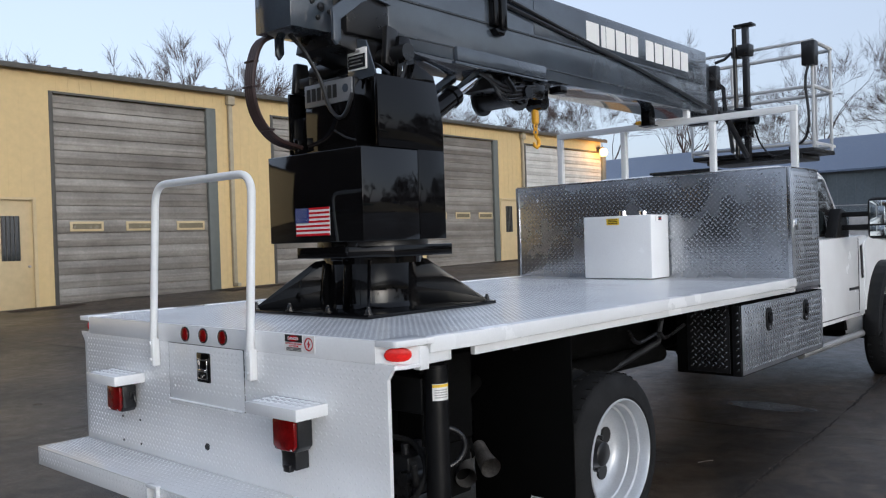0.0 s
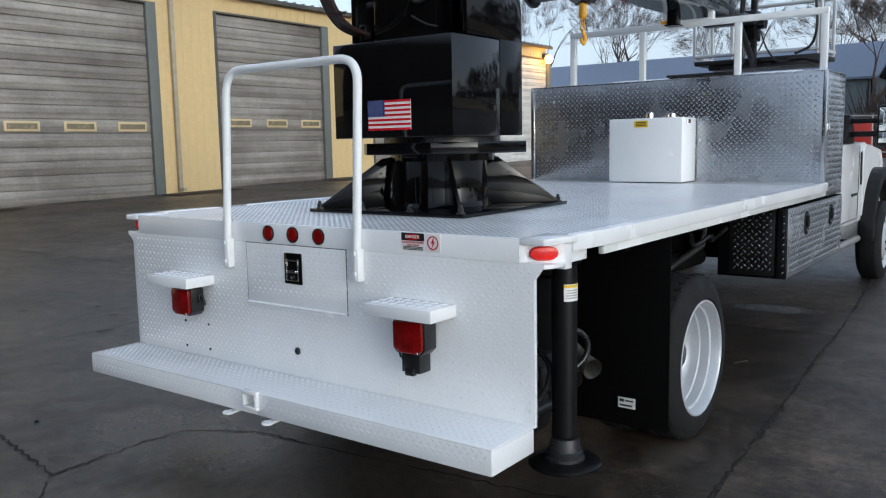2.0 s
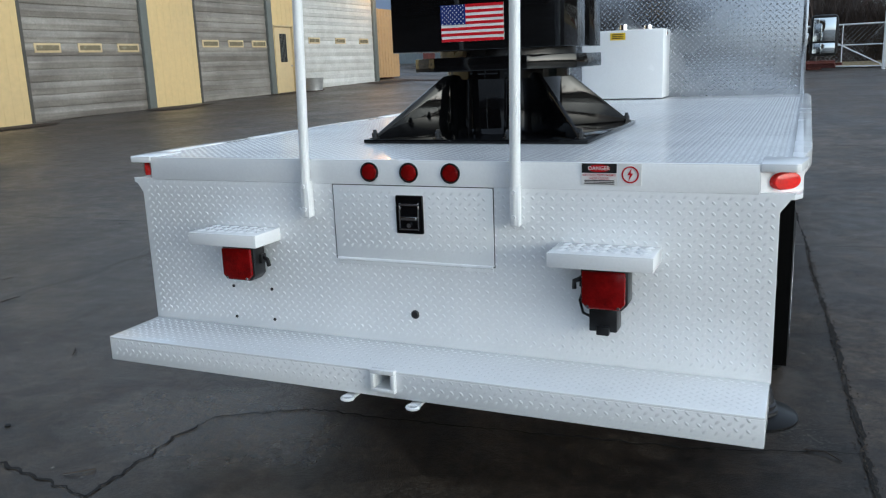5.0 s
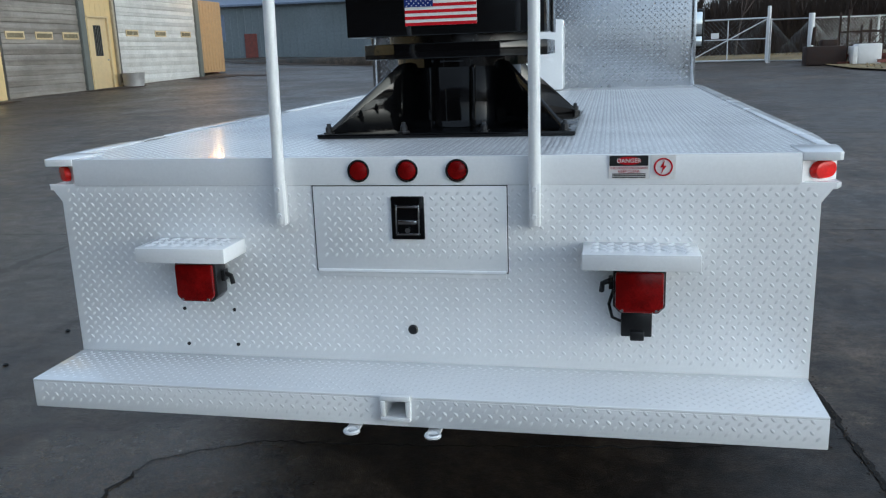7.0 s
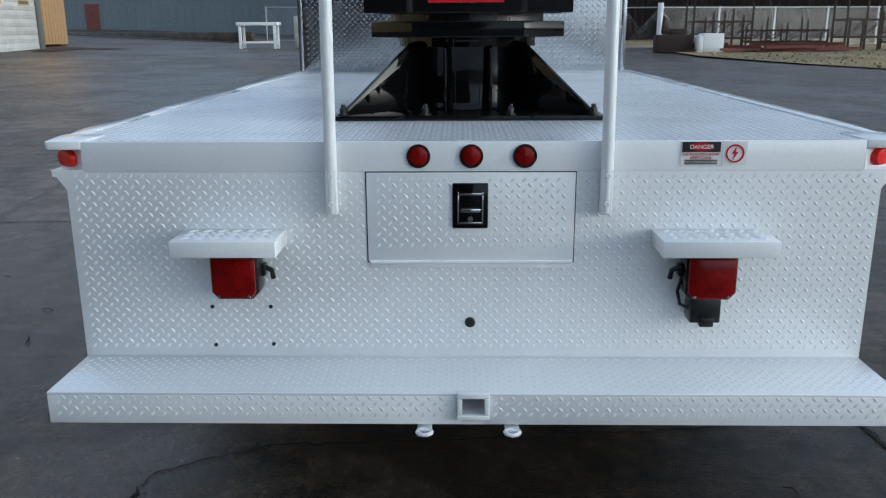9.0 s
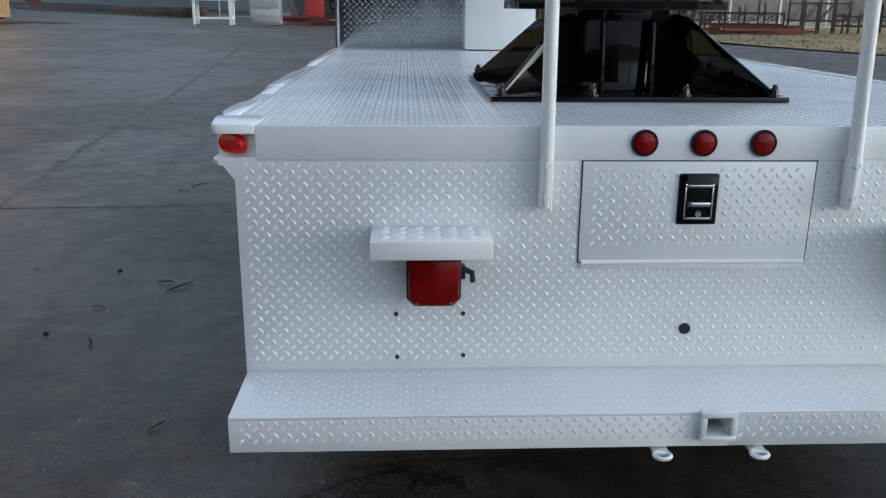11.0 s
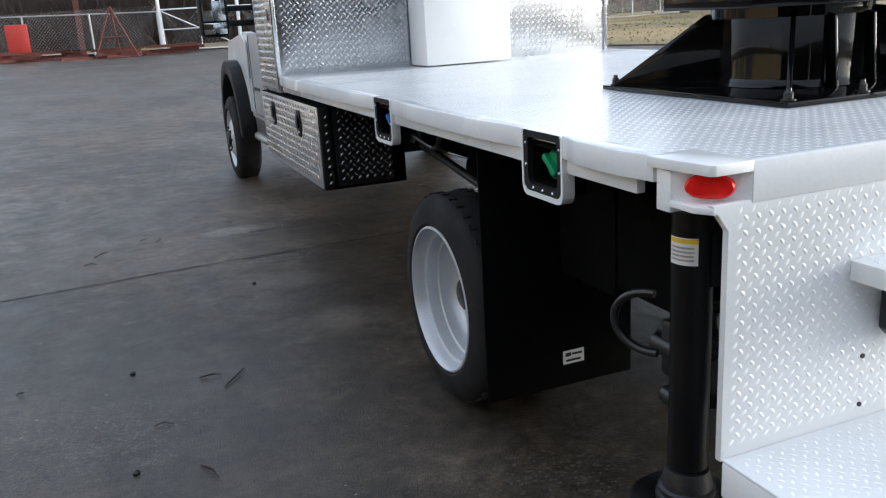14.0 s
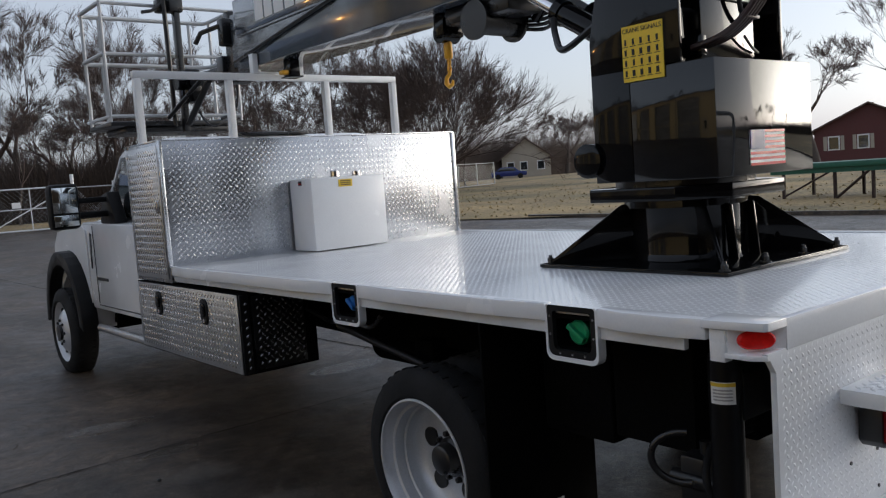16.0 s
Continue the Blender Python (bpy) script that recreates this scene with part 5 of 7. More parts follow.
def stars_and_stripes(x0, x1, z0, z1, y, parent):
    fl = part("flag_sticker", Mesh().box(x0, x1, y - 0.003, y, z0, z1), WHITE_STICKER, parent, "striped flag sticker in red, white and blue")
    h = (z1 - z0) / 13
    m = Mesh()
    for i in range(0, 13, 2):
        m.box(x0, x1, y - 0.005, y - 0.002, z0 + i * h, z0 + (i + 1) * h)
    part("stripe_print", m, RED_INK, fl)
    w = (x1 - x0) * 0.4
    part("blue_field", Mesh().box(x0, x0 + w, y - 0.007, y - 0.002, z1 - 7 * h, z1), BLUE_INK, fl)
    m = Mesh()
    for r in range(9):
        for c in range(6 if r % 2 == 0 else 5):
            cx, cz = x0 + w * (c + 0.5 + 0.5 * (r % 2)) / 6, z1 - 7 * h * (r + 0.5) / 9
            m.add([(cx + 0.0032 * math.cos(math.pi * k / 5 + math.pi / 2) * (1 if k % 2 == 0 else 0.45), y - 0.0085, cz + 0.0032 * math.sin(math.pi * k / 5 + math.pi / 2) * (1 if k % 2 == 0 else 0.45)) for k in range(10)],
                  [tuple(range(10))])
    part("star_print", m, WHITE_STICKER, fl)


stars_and_stripes(-0.14, 0.124, 1.553, 1.695, 0.655, box_)


def lettering(text, size, m, mat, parent, name="lettering", depth=0.0006):
    """Writing in the built-in font, turned to a mesh; m places it (x right, y up, z out)."""
    cu = bpy.data.curves.new("text", "FONT")
    cu.body, cu.size, cu.extrude, cu.align_x, cu.align_y = text, size, depth, "CENTER", "CENTER"
    tmp = bpy.data.objects.new("text", cu)
    me = bpy.data.meshes.new_from_object(tmp)
    bpy.data.objects.remove(tmp)
    me.transform(m)
    me.materials.clear()
    return part(name, me, mat, parent)


REAR = Matrix(((1, 0, 0, 0), (0, 0, -1, 0), (0, 1, 0, 0), (0, 0, 0, 1)))


def rear_text(text, size, x, y, z, mat, parent, sx=1.0):
    return lettering(text, size, Matrix.Translation((x, y, z)) @ REAR @ Matrix.Diagonal((sx, 1, 1, 1)), mat, parent)


# danger sign on the tail band
sg = part("danger_sign", Mesh().box(0.595, 0.706, -0.0055, -0.002, 1.089, 1.157), WHITE_STICKER, truck, "danger electrocution hazard sticker")
part("sign_head", Mesh().box(0.597, 0.704, -0.007, -0.004, 1.127, 1.156), BLACK_INK, sg)
pts = [(0.6505 + 0.034 * math.cos(2 * math.pi * i / 24), 1.1415 + 0.0115 * math.sin(2 * math.pi * i / 24)) for i in range(24)]
part("sign_oval", Mesh().prism(pts, "y", -0.0085, -0.006), RED_INK, sg)
rear_text("DANGER", 0.0165, 0.6505, -0.0092, 1.1415, WHITE_STICKER, sg)
rear_text("ELECTROCUTION HAZARD", 0.0092, 0.6505, -0.0062, 1.1205, RED_INK, sg, 0.9)
rear_text("KEEP CLEAR", 0.011, 0.6505, -0.0062, 1.1105, RED_INK, sg)
m = Mesh()
for i in range(3):
    m.box(0.605, 0.697, -0.0068, -0.005, 1.0925 + i * 0.005, 1.0952 + i * 0.005)
part("small_print", m, BLACK_INK, sg)
bs = part("shock_sign", Mesh().box(0.711, 0.779, -0.0055, -0.002, 1.089, 1.157), WHITE_STICKER, truck, "white shock hazard sticker with a red bolt in a ring")
m = Mesh().lathe([(-0.0075, 0.026), (-0.0075, 0.0215), (-0.005, 0.0215)], (0.745, 0, 1.123), "y", 28)
m.prism([(0.749, 1.143), (0.736, 1.122), (0.744, 1.122), (0.739, 1.103), (0.754, 1.127), (0.746, 1.127)], "y", -0.0075, -0.005)
part("bolt_mark", m, RED_INK, bs)

# yellow signal chart on the left plate
ch = part("signal_chart", Mesh().box(-0.3715, -0.366, 0.872, 1.072, 1.93, 2.155), YELLOW_STICKER, crane, "yellow hand signal chart")
LEFT = Matrix(((0, 0, -1, 0), (-1, 0, 0, 0), (0, 1, 0, 0), (0, 0, 0, 1)))
lettering("CRANE SIGNALS", 0.026, Matrix.Translation((-0.3725, 0.972, 2.135)) @ LEFT, BLACK_INK, ch)
m = Mesh()
rnd = random.Random(4)
for r in range(4):
    for c in range(5):
        yy, zz = 0.888 + c * 0.039 + 0.006, 2.09 - r * 0.042
        m.box(-0.3735, -0.371, yy, yy + 0.008 + rnd.random() * 0.006, zz - 0.012, zz + 0.012)
        m.box(-0.3735, -0.371, yy - 0.008, yy + 0.02, zz - 0.019, zz - 0.0165)
part("chart_print", m, BLACK_INK, ch)

# boom head end, boom, extension and tip
boom = part("boom", Mesh().box(-0.2, 0.2, 1.03, 4.95, 2.535, 3.08, 0.012), GREY, crane, "dark grey telescopic boom")
part("boom_rib", Mesh().box(0.199, 0.208, 1.05, 4.9, 2.79, 2.803, 0.002).box(0.199, 0.206, 1.05, 4.9, 2.60, 2.61, 0.002).box(-0.208, -0.199, 1.05, 4.9, 2.79, 2.80, 0.002), GREY_DARK, boom)
part("inner_boom", Mesh().box(-0.16, 0.16, 4.9, 5.1, 2.58, 3.0, 0.01), GREY_DARK, boom)
part("boom_heel", Mesh().prism([(0.472, 2.57), (1.03, 2.575), (1.03, 3.08), (0.55, 3.08), (0.472, 2.98)], "x", -0.187, 0.097, 0.006), GREY, boom)
for x in (0.215, -0.235):
    part("heel_arm", Mesh().prism([(0.645, 2.475), (0.622, 2.50), (0.622, 2.655), (1.1, 3.0), (1.16, 2.97), (0.672, 2.605), (0.672, 2.51)], "x", x, x + 0.02, 0.003), GREY, boom)
# black box stands in for the dark void between heel and arm
part("extension_housing", Mesh().box(0.098, 0.2, 0.74, 1.03, 2.56, 3.0, 0.01).prism([(0.70, 2.50), (1.03, 2.44), (1.03, 2.56), (0.72, 2.58)], "x", -0.16, 0.17, 0.004), BLACK_SATIN, boom)
part("hood_plate", Mesh().prism([(0.80, 2.70), (0.90, 2.76), (1.03, 2.74), (1.03, 2.755), (0.9, 2.775), (0.79, 2.712)], "x", 0.1, 0.225), GREY, boom)
part("pivot", Mesh().tube([(-0.37, 1.0, 2.47), (0.37, 1.0, 2.47)], 0.045, 18), BLACK_SATIN, crane)
for x in (0.29, -0.36, 0.2):
    part("pivot_ear", Mesh().prism([(0.96, 2.33), (1.12, 2.33), (1.06, 2.56), (0.99, 2.56)], "x", x, x + 0.03, 0.003), BLACK, crane)
part("knuckle", Mesh().prism([(0.93, 2.42), (1.0, 2.40), (1.03, 2.60), (0.95, 2.62)], "x", 0.235, 0.275, 0.008).lathe([(0.23, 0.03), (0.28, 0.03), (0.284, 0.0)], (0, 0.985, 2.44), "x", 16), BLACK_SATIN, crane)
part("crane_cover", Mesh().prism([(1.02, 2.335), (1.2, 2.335), (1.19, 2.37), (1.05, 2.42)], "x", 0.19, 0.365, 0.004), BLACK, crane)
part("control_lever", Mesh().prism([(0.80, 2.33), (0.92, 2.33), (0.9, 2.5), (0.82, 2.5)], "x", -0.34, -0.3, 0.01).box(-0.3, -0.2, 0.82, 0.95, 2.35, 2.41, 0.01), BLACK_SATIN, crane)
part("pin_rod", Mesh().tube([(0.3, 1.0, 2.41), (0.305, 1.02, 2.345)], 0.02, 10), CHROME, crane)
for s in (-1, 1):
    x0, x1 = sorted((s * 0.2, s * 0.204))
    nbp = part("name_plate", Mesh().box(x0 if s < 0 else 0.199, x1 if s > 0 else -0.199, 2.35, 4.92, 2.812, 3.06, 0.002), GREY, boom, "dark plate with white bars")
    y0 = 2.975
    for i, w in enumerate((0.17, 0.06, 0.12, 0.13, 0.05, 0.12, 0.0, 0.13, 0.13, 0.14, 0.12, 0.13)):
        if w:
            part("bar_print", Mesh().box(min(s * 0.202, s * 0.2065), max(s * 0.202, s * 0.2065), y0, y0 + w * 0.98, 2.855, 3.01), WHITE_STICKER, nbp)
        y0 += w * 1.17 if w else 0.1
    lx = part("lift_cylinder", Mesh().tube([(s * 0.0 + s * 0.12, 1.22, 2.1), (s * 0.12, 1.60, 2.33)], 0.055, 20).tube([(s * 0.12, 1.60, 2.33), (s * 0.12, 1.64, 2.355)], 0.063, 20), BLACK, crane, "black lift cylinder")
    part("rod", Mesh().tube([(s * 0.12, 1.62, 2.345), (s * 0.12, 1.9, 2.52)], 0.034, 16), CHROME, lx)
part("side_beam", Mesh().box(0.2, 0.238, 1.54, 2.43, 2.525, 2.61, 0.012).box(0.2, 0.23, 1.53, 2.45, 2.51, 2.525, 0.004), GREY, boom)
for dy, dz, r in ((0.0, 0.0, 0.022), (-0.055, 0.02, 0.014), (0.055, -0.015, 0.014), (-0.02, -0.055, 0.014), (0.02, 0.055, 0.014), (-0.05, 0.06, 0.012)):
    part("bolt", Mesh().lathe([(0.095, r), (0.108, r * 0.9), (0.112, 0.0)], (0, 0.66 + dy, 2.69 + dz), "x", 8), BLACK_SATIN, boom)
for dz in (0.0, 0.045):
    part("hose_track", Mesh().tube([(0.219, 1.05, 3.08 + dz), (0.22, 1.98, 2.94 + dz), (0.221, 2.6, 2.872 + dz * 0.6), (0.222, 3.1, 2.822 + dz * 0.3), (0.222, 3.7, 2.765), (0.222, 4.96, 2.59 - dz * 0.3)], 0.0125, 10), BLACK_SATIN, boom)
part("hose_track", Mesh().tube([(-0.216, 2.6, 2.9), (-0.22, 3.6, 2.78), (-0.22, 4.95, 2.61)], 0.014, 8), BLACK_SATIN, boom)
part("side_bracket", Mesh().box(0.2, 0.265, 1.93, 1.99, 2.76, 3.08, 0.012).box(0.2, 0.25, 1.88, 1.93, 2.78, 3.08, 0.01).prism([(1.88, 2.765), (1.99, 2.765), (1.97, 2.73), (1.92, 2.73)], "x", 0.2, 0.25, 0.004), BLACK, boom)
# winch and hook under the boom
w = part("winch", Mesh().tube([(-0.13, 2.22, 2.42), (0.14, 2.22, 2.42)], 0.075, 24).tube([(-0.15, 2.22, 2.42), (-0.13, 2.22, 2.42)], 0.105, 24).tube([(0.14, 2.22, 2.42), (0.16, 2.22, 2.42)], 0.105, 24)
         .box(-0.12, 0.13, 1.98, 2.18, 2.43, 2.535, 0.015).box(-0.1, 0.1, 2.3, 2.52, 2.44, 2.53, 0.02), BLACK_SATIN, crane, "black cable winch")
part("gearbox", Mesh().lathe([(0.16, 0.0), (0.16, 0.07), (0.2, 0.065), (0.21, 0.045), (0.24, 0.04), (0.24, 0.0)], (0, 2.22, 2.42), "x", 18).box(0.15, 0.22, 2.3, 2.44, 2.4, 2.5, 0.02).tube([(0.2, 2.02, 2.49), (0.2, 2.1, 2.42)], 0.03, 10), BLACK, w)
for k in range(4):
    part("winch_hose", Mesh().tube(curve([(0.17, 1.82 + 0.03 * k, 2.5), (0.2, 2.0, 2.44 - 0.025 * k), (0.21, 2.25, 2.46 - 0.02 * k), (0.2, 2.45, 2.5 - 0.012 * k), (0.15, 2.58, 2.52)]), 0.011, 8), BLACK_SATIN, w)
part("sheave_block", Mesh().box(-0.07, 0.09, 2.57, 2.66, 2.4, 2.535, 0.012).lathe([(-0.05, 0.0), (-0.05, 0.06), (0.07, 0.06), (0.07, 0.0)], (0, 2.63, 2.43), "x", 20).box(0.1, 0.2, 2.64, 2.72, 2.47, 2.52, 0.01), BLACK, crane, "black sheave block under the boom")
hk = part("hook_block", Mesh().lathe([(2.28, 0.0), (2.28, 0.02), (2.295, 0.026), (2.365, 0.026), (2.385, 0.018), (2.41, 0.016)], (0, 2.62, 0), "z", 14), HOOK_YELLOW, crane, "yellow hook block")
for k in range(2):
    z = 2.262 - 0.036 * k
    link = [(0.013 * math.cos(a) * (1 if k else 0.2), 2.62 + 0.013 * math.cos(a) * (0.2 if k else 1), z + 0.024 * math.sin(a)) for a in (2 * math.pi * i / 12 for i in range(13))]
    part("chain_link", Mesh().tube(link, 0.006, 6, False), HOOK_YELLOW, hk)
part("hook", Mesh().tube([(0, 2.62, 2.215), (0, 2.622, 2.195), (0, 2.65, 2.175), (0, 2.655, 2.145), (0, 2.63, 2.122), (0, 2.602, 2.132), (0, 2.594, 2.155)], [0.012, 0.012, 0.013, 0.015, 0.014, 0.011, 0.007], 10), HOOK_YELLOW, hk)
part("roller_bracket", Mesh().box(-0.1, -0.02, 4.3, 4.4, 2.42, 2.535, 0.004).box(-0.12, 0.0, 4.29, 4.41, 2.41, 2.42, 0.002), BLACK, boom)
part("boom_lamp", Mesh().box(-0.16, -0.105, 4.31, 4.37, 2.43, 2.46, 0.008), HOOK_YELLOW, boom)
# hoses behind the turret
for i in range(4):
    d = 0.019 * i
    part("hydraulic_hose", Mesh().tube(curve([(-0.20 + d, 0.62, 2.60), (-0.255 + d, 0.53, 2.555), (-0.27 + d, 0.485, 2.45), (-0.275 + d, 0.47, 2.32), (-0.285 + d, 0.50, 2.20), (-0.295 + d, 0.57, 2.11), (-0.30 + d, 0.66, 2.055), (-0.30 + d, 0.79, 2.03)]), 0.0125, 8),
         HOSE, crane, "red-brown hydraulic hose")
for k in (2, 4, 6):
    z = (2.45, 2.45, 2.45, 2.45, 2.32, 2.2, 2.11)[k]
    y = {2: 0.485, 4: 0.47, 6: 0.57}[k]
    part("hose_clamp", Mesh().box(-0.292, -0.204, y - 0.017, y + 0.016, z - 0.006, z + 0.006, 0.003), HOSE, crane)
for pts, r in (([(-0.10, 0.60, 2.66), (-0.075, 0.59, 2.585), (-0.045, 0.66, 2.5), (-0.02, 0.74, 2.36), (0.015, 0.765, 2.22), (0.075, 0.775, 2.155), (0.13, 0.78, 2.175), (0.17, 0.79, 2.27)], 0.011),
               
               ([(0.05, 0.77, 2.09), (0.12, 0.78, 2.05), (0.185, 0.79, 2.03)], 0.006),
               ([(0.30, 0.93, 2.36), (0.22, 0.9, 2.42), (0.2, 0.88, 2.36), (0.25, 0.9, 2.34)], 0.009),
               ([(-0.33, 1.24, 2.2), (-0.36, 1.4, 2.12), (-0.3, 1.5, 2.2), (-0.2, 1.6, 2.3)], 0.016)):
    part("cable", Mesh().tube(curve(pts), r, 8), BLACK_SATIN, crane)
ear = part("plate_ear", Mesh().prism([(0.095, 2.34), (0.305, 2.34), (0.235, 2.53), (0.12, 2.56), (0.095, 2.42)], "y", 0.832, 0.842, 0.003), GREY, crane)
dp = part("data_plate", Mesh().box(0.105, 0.245, 0.822, 0.831, 2.385, 2.495, 0.003), WHITE_STICKER, ear, "framed metal data plate")
part("plate_text", Mesh().box(0.113, 0.237, 0.819, 0.823, 2.394, 2.462), GREY_DARK, dp)
part("plate_lines", Mesh().box(0.125, 0.225, 0.817, 0.82, 2.445, 2.452).box(0.125, 0.205, 0.817, 0.82, 2.428, 2.433).box(0.125, 0.22, 0.817, 0.82, 2.41, 2.415).box(0.15, 0.2, 0.819, 0.8225, 2.472, 2.484), STEEL, dp)
part("rod_end", Mesh().tube([(0.31, 1.0, 2.34), (0.295, 1.08, 2.53)], 0.02, 12), BLACK_SATIN, crane)
part("control_bank", Mesh().box(-0.2, 0.17, 0.84, 1.1, 2.35, 2.38, 0.006), BLACK_SATIN, crane)

# basket on the tip
part("tip_head", Mesh().box(-0.12, 0.12, 5.08, 5.30, 2.56, 2.98, 0.01).box(-0.2, 0.2, 5.16, 5.26, 2.78, 3.0, 0.02).box(-0.06, 0.06, 5.28, 6.42, 2.60, 2.68, 0.01).box(-0.16, 0.10, 5.3, 5.42, 2.5, 2.72, 0.015)
     .tube([(0.15, 5.12, 2.9), (0.2, 5.3, 2.8), (0.16, 5.42, 2.62)], 0.02, 8).tube([(-0.17, 5.2, 2.95), (-0.3, 5.35, 2.9), (-0.33, 5.4, 2.82)], 0.02, 8), BLACK_SATIN, crane, "black jointed boom tip")
part("knuckle", Mesh().lathe([(-0.14, 0.0), (-0.14, 0.075), (0.14, 0.075), (0.14, 0.0)], (-0.02, 6.3, 2.64), "x", 20).box(-0.09, 0.05, 6.22, 6.4, 2.45, 2.75, 0.015), BLACK, crane)
part("brace", Mesh().tube([(-0.02, 5.9, 2.6), (-0.03, 6.4, 2.27)], 0.03, 10).tube([(-0.05, 6.0, 2.62), (-0.2, 6.45, 2.33)], 0.02, 8), BLACK_SATIN, crane)
part("mast", Mesh().box(-0.065, -0.01, 6.42, 6.49, 2.2, 3.62, 0.006).box(-0.14, 0.05, 6.40, 6.52, 3.605, 3.63, 0.003).tube([(-0.14, 6.44, 2.25), (-0.15, 6.44, 3.6)], 0.022, 10).box(-0.11, 0.02, 6.4, 6.53, 3.3, 3.42, 0.01), BLACK_SATIN, crane, "black basket mast")
part("basket_floor", Mesh().box(-0.69, 0.58, 6.56, 7.22, 2.27, 2.315, 0.006).box(-0.55, 0.45, 6.6, 7.15, 2.215, 2.27, 0.01), BLACK_SATIN, crane, "dark basket platform")
part("kick_rail", Mesh().tube([(-0.69, 6.56, 2.36), (-0.69, 7.22, 2.36), (0.58, 7.22, 2.36), (0.58, 6.56, 2.36), (-0.69, 6.56, 2.36)], 0.0165, 8), BASKET_PIPE, crane)
for z in (3.37, 2.92):
    loop = bend((-0.69, 6.56, z), (-0.69, 7.22, z), (0.58, 7.22, z), 0.09) + bend((-0.69, 7.22, z), (0.58, 7.22, z), (0.58, 6.56, z), 0.09)
    part("basket_rail", Mesh().tube([(-0.69, 6.56, z)] + loop + [(0.58, 6.56, z)], 0.02, 10).tube([(-0.69, 6.56, z), (0.58, 6.56, z)], 0.0165, 8), BASKET_PIPE, crane, "pale pipe basket rail")
for x, y in ((-0.69, 6.56), (-0.69, 7.12), (-0.5, 7.22), (0.4, 7.22), (0.58, 7.12), (0.58, 6.56)):
    part("basket_post", Mesh().tube([(x, y, 2.31), (x, y, 3.37)], 0.0165, 8), BASKET_PIPE, crane)
part("control_box", Mesh().box(0.50, 0.63, 6.48, 6.6, 3.12, 3.36, 0.012), BLACK_SATIN, crane)
part("control_lever", Mesh().box(-0.2, -0.1, 6.46, 6.56, 3.3, 3.42, 0.015).tube([(-0.16, 6.46, 3.38), (-0.26, 6.44, 3.3), (-0.36, 6.44, 3.28)], 0.016, 8), BLACK_SATIN, crane)
part("cable", Mesh().tube(curve([(0.56, 6.5, 3.12), (0.53, 6.5, 2.95), (0.55, 6.52, 2.6), (0.5, 6.53, 2.4), (0.35, 6.52, 2.32)]), 0.014, 8).tube(curve([(0.02, 6.45, 2.6), (0.1, 6.44, 2.38), (0.22, 6.46, 2.25), (0.4, 6.5, 2.3)]), 0.01, 6), BLACK_SATIN, crane)

# ---- garage ----
GX = -18.0
garage = thing("garage_building", "tan metal garage with four overhead doors beside the yard", "building", (GX - 6, 12, 0.2))
EAVE = 6.1
openings = [(5.5, 6.58, 2.81), (7.1, 11.67, 5.52), (13.92, 18.47, 5.52), (20.95, 25.25, 5.52), (25.58, 26.81, 3.1), (27.41, 33.964, 5.52)]
wall = part("wall", Mesh().box(GX - 13.2, GX - 13, -9, 33.76, -0.3, EAVE), TAN_WALL, garage, "tan ribbed metal siding", smooth=False)
for y in (-9, 33.51):
    part("wall", Mesh().box(GX - 13, GX - 0.25, y, y + 0.25, -0.3, EAVE), TAN_WALL, garage, "tan ribbed metal siding", smooth=False)
y = -9.0
for a, b, top in openings:
    part("wall", Mesh().box(GX - 0.25, GX, y, a, -0.3, EAVE), TAN_WALL, garage, "tan ribbed metal siding", smooth=False)
    part("door_header", Mesh().box(GX - 0.25, GX, a, min(b, 33.76), top, EAVE), TAN_WALL, garage, smooth=False)
    y = b
m = Mesh()
yy = -8.9
while yy < 33.76:
    tops = [t for a, b, t in openings if a - 0.06 < yy < b + 0.06]
    z0 = (tops[0] + 0.05) if tops else 0.0
    m.box(GX, GX + 0.004, yy - 0.025, yy + 0.025, z0, EAVE)
    yy += 0.305
part("siding_rib", m, TAN_WALL, wall, smooth=False, kind="stuff")
m = Mesh().prism([(GX + 0.25, EAVE + 0.02), (GX - 6.5, EAVE + 0.75), (GX - 13.4, EAVE + 0.02), (GX - 13.4, EAVE - 0.06), (GX - 6.5, EAVE + 0.67), (GX + 0.25, EAVE - 0.06)], "y", -9.2, 33.96)
part("roof", m, ROOF, garage, "dull metal roof", smooth=False)
m = Mesh()
for i in range(108):
    q = -9.0 + i * 0.4
    m.box(GX - 0.6, GX + 0.26, q - 0.03, q + 0.03, EAVE + 0.03, EAVE + 0.075)
part("roof_rib", m, ROOF, garage, smooth=False, kind="stuff")
part("eave_trim", Mesh().box(GX + 0.18, GX + 0.27, -9.2, 33.96, EAVE - 0.1, EAVE + 0.03, 0.01), TRIM_DARK, garage)
for q in (12.34, 27.12, -3.0):
    gz = ground_z(GX, q)
    part("downspout", Mesh().box(GX + 0.02, GX + 0.13, q - 0.06, q + 0.06, gz + 0.1, EAVE - 0.1, 0.01).box(GX + 0.02, GX + 0.3, q - 0.06, q + 0.06, gz + 0.05, gz + 0.15, 0.01).box(GX + 0.02, GX + 0.2, q - 0.12, q + 0.12, EAVE - 0.38, EAVE - 0.1, 0.02), DOWNPIPE, garage)
slat_cache = {}


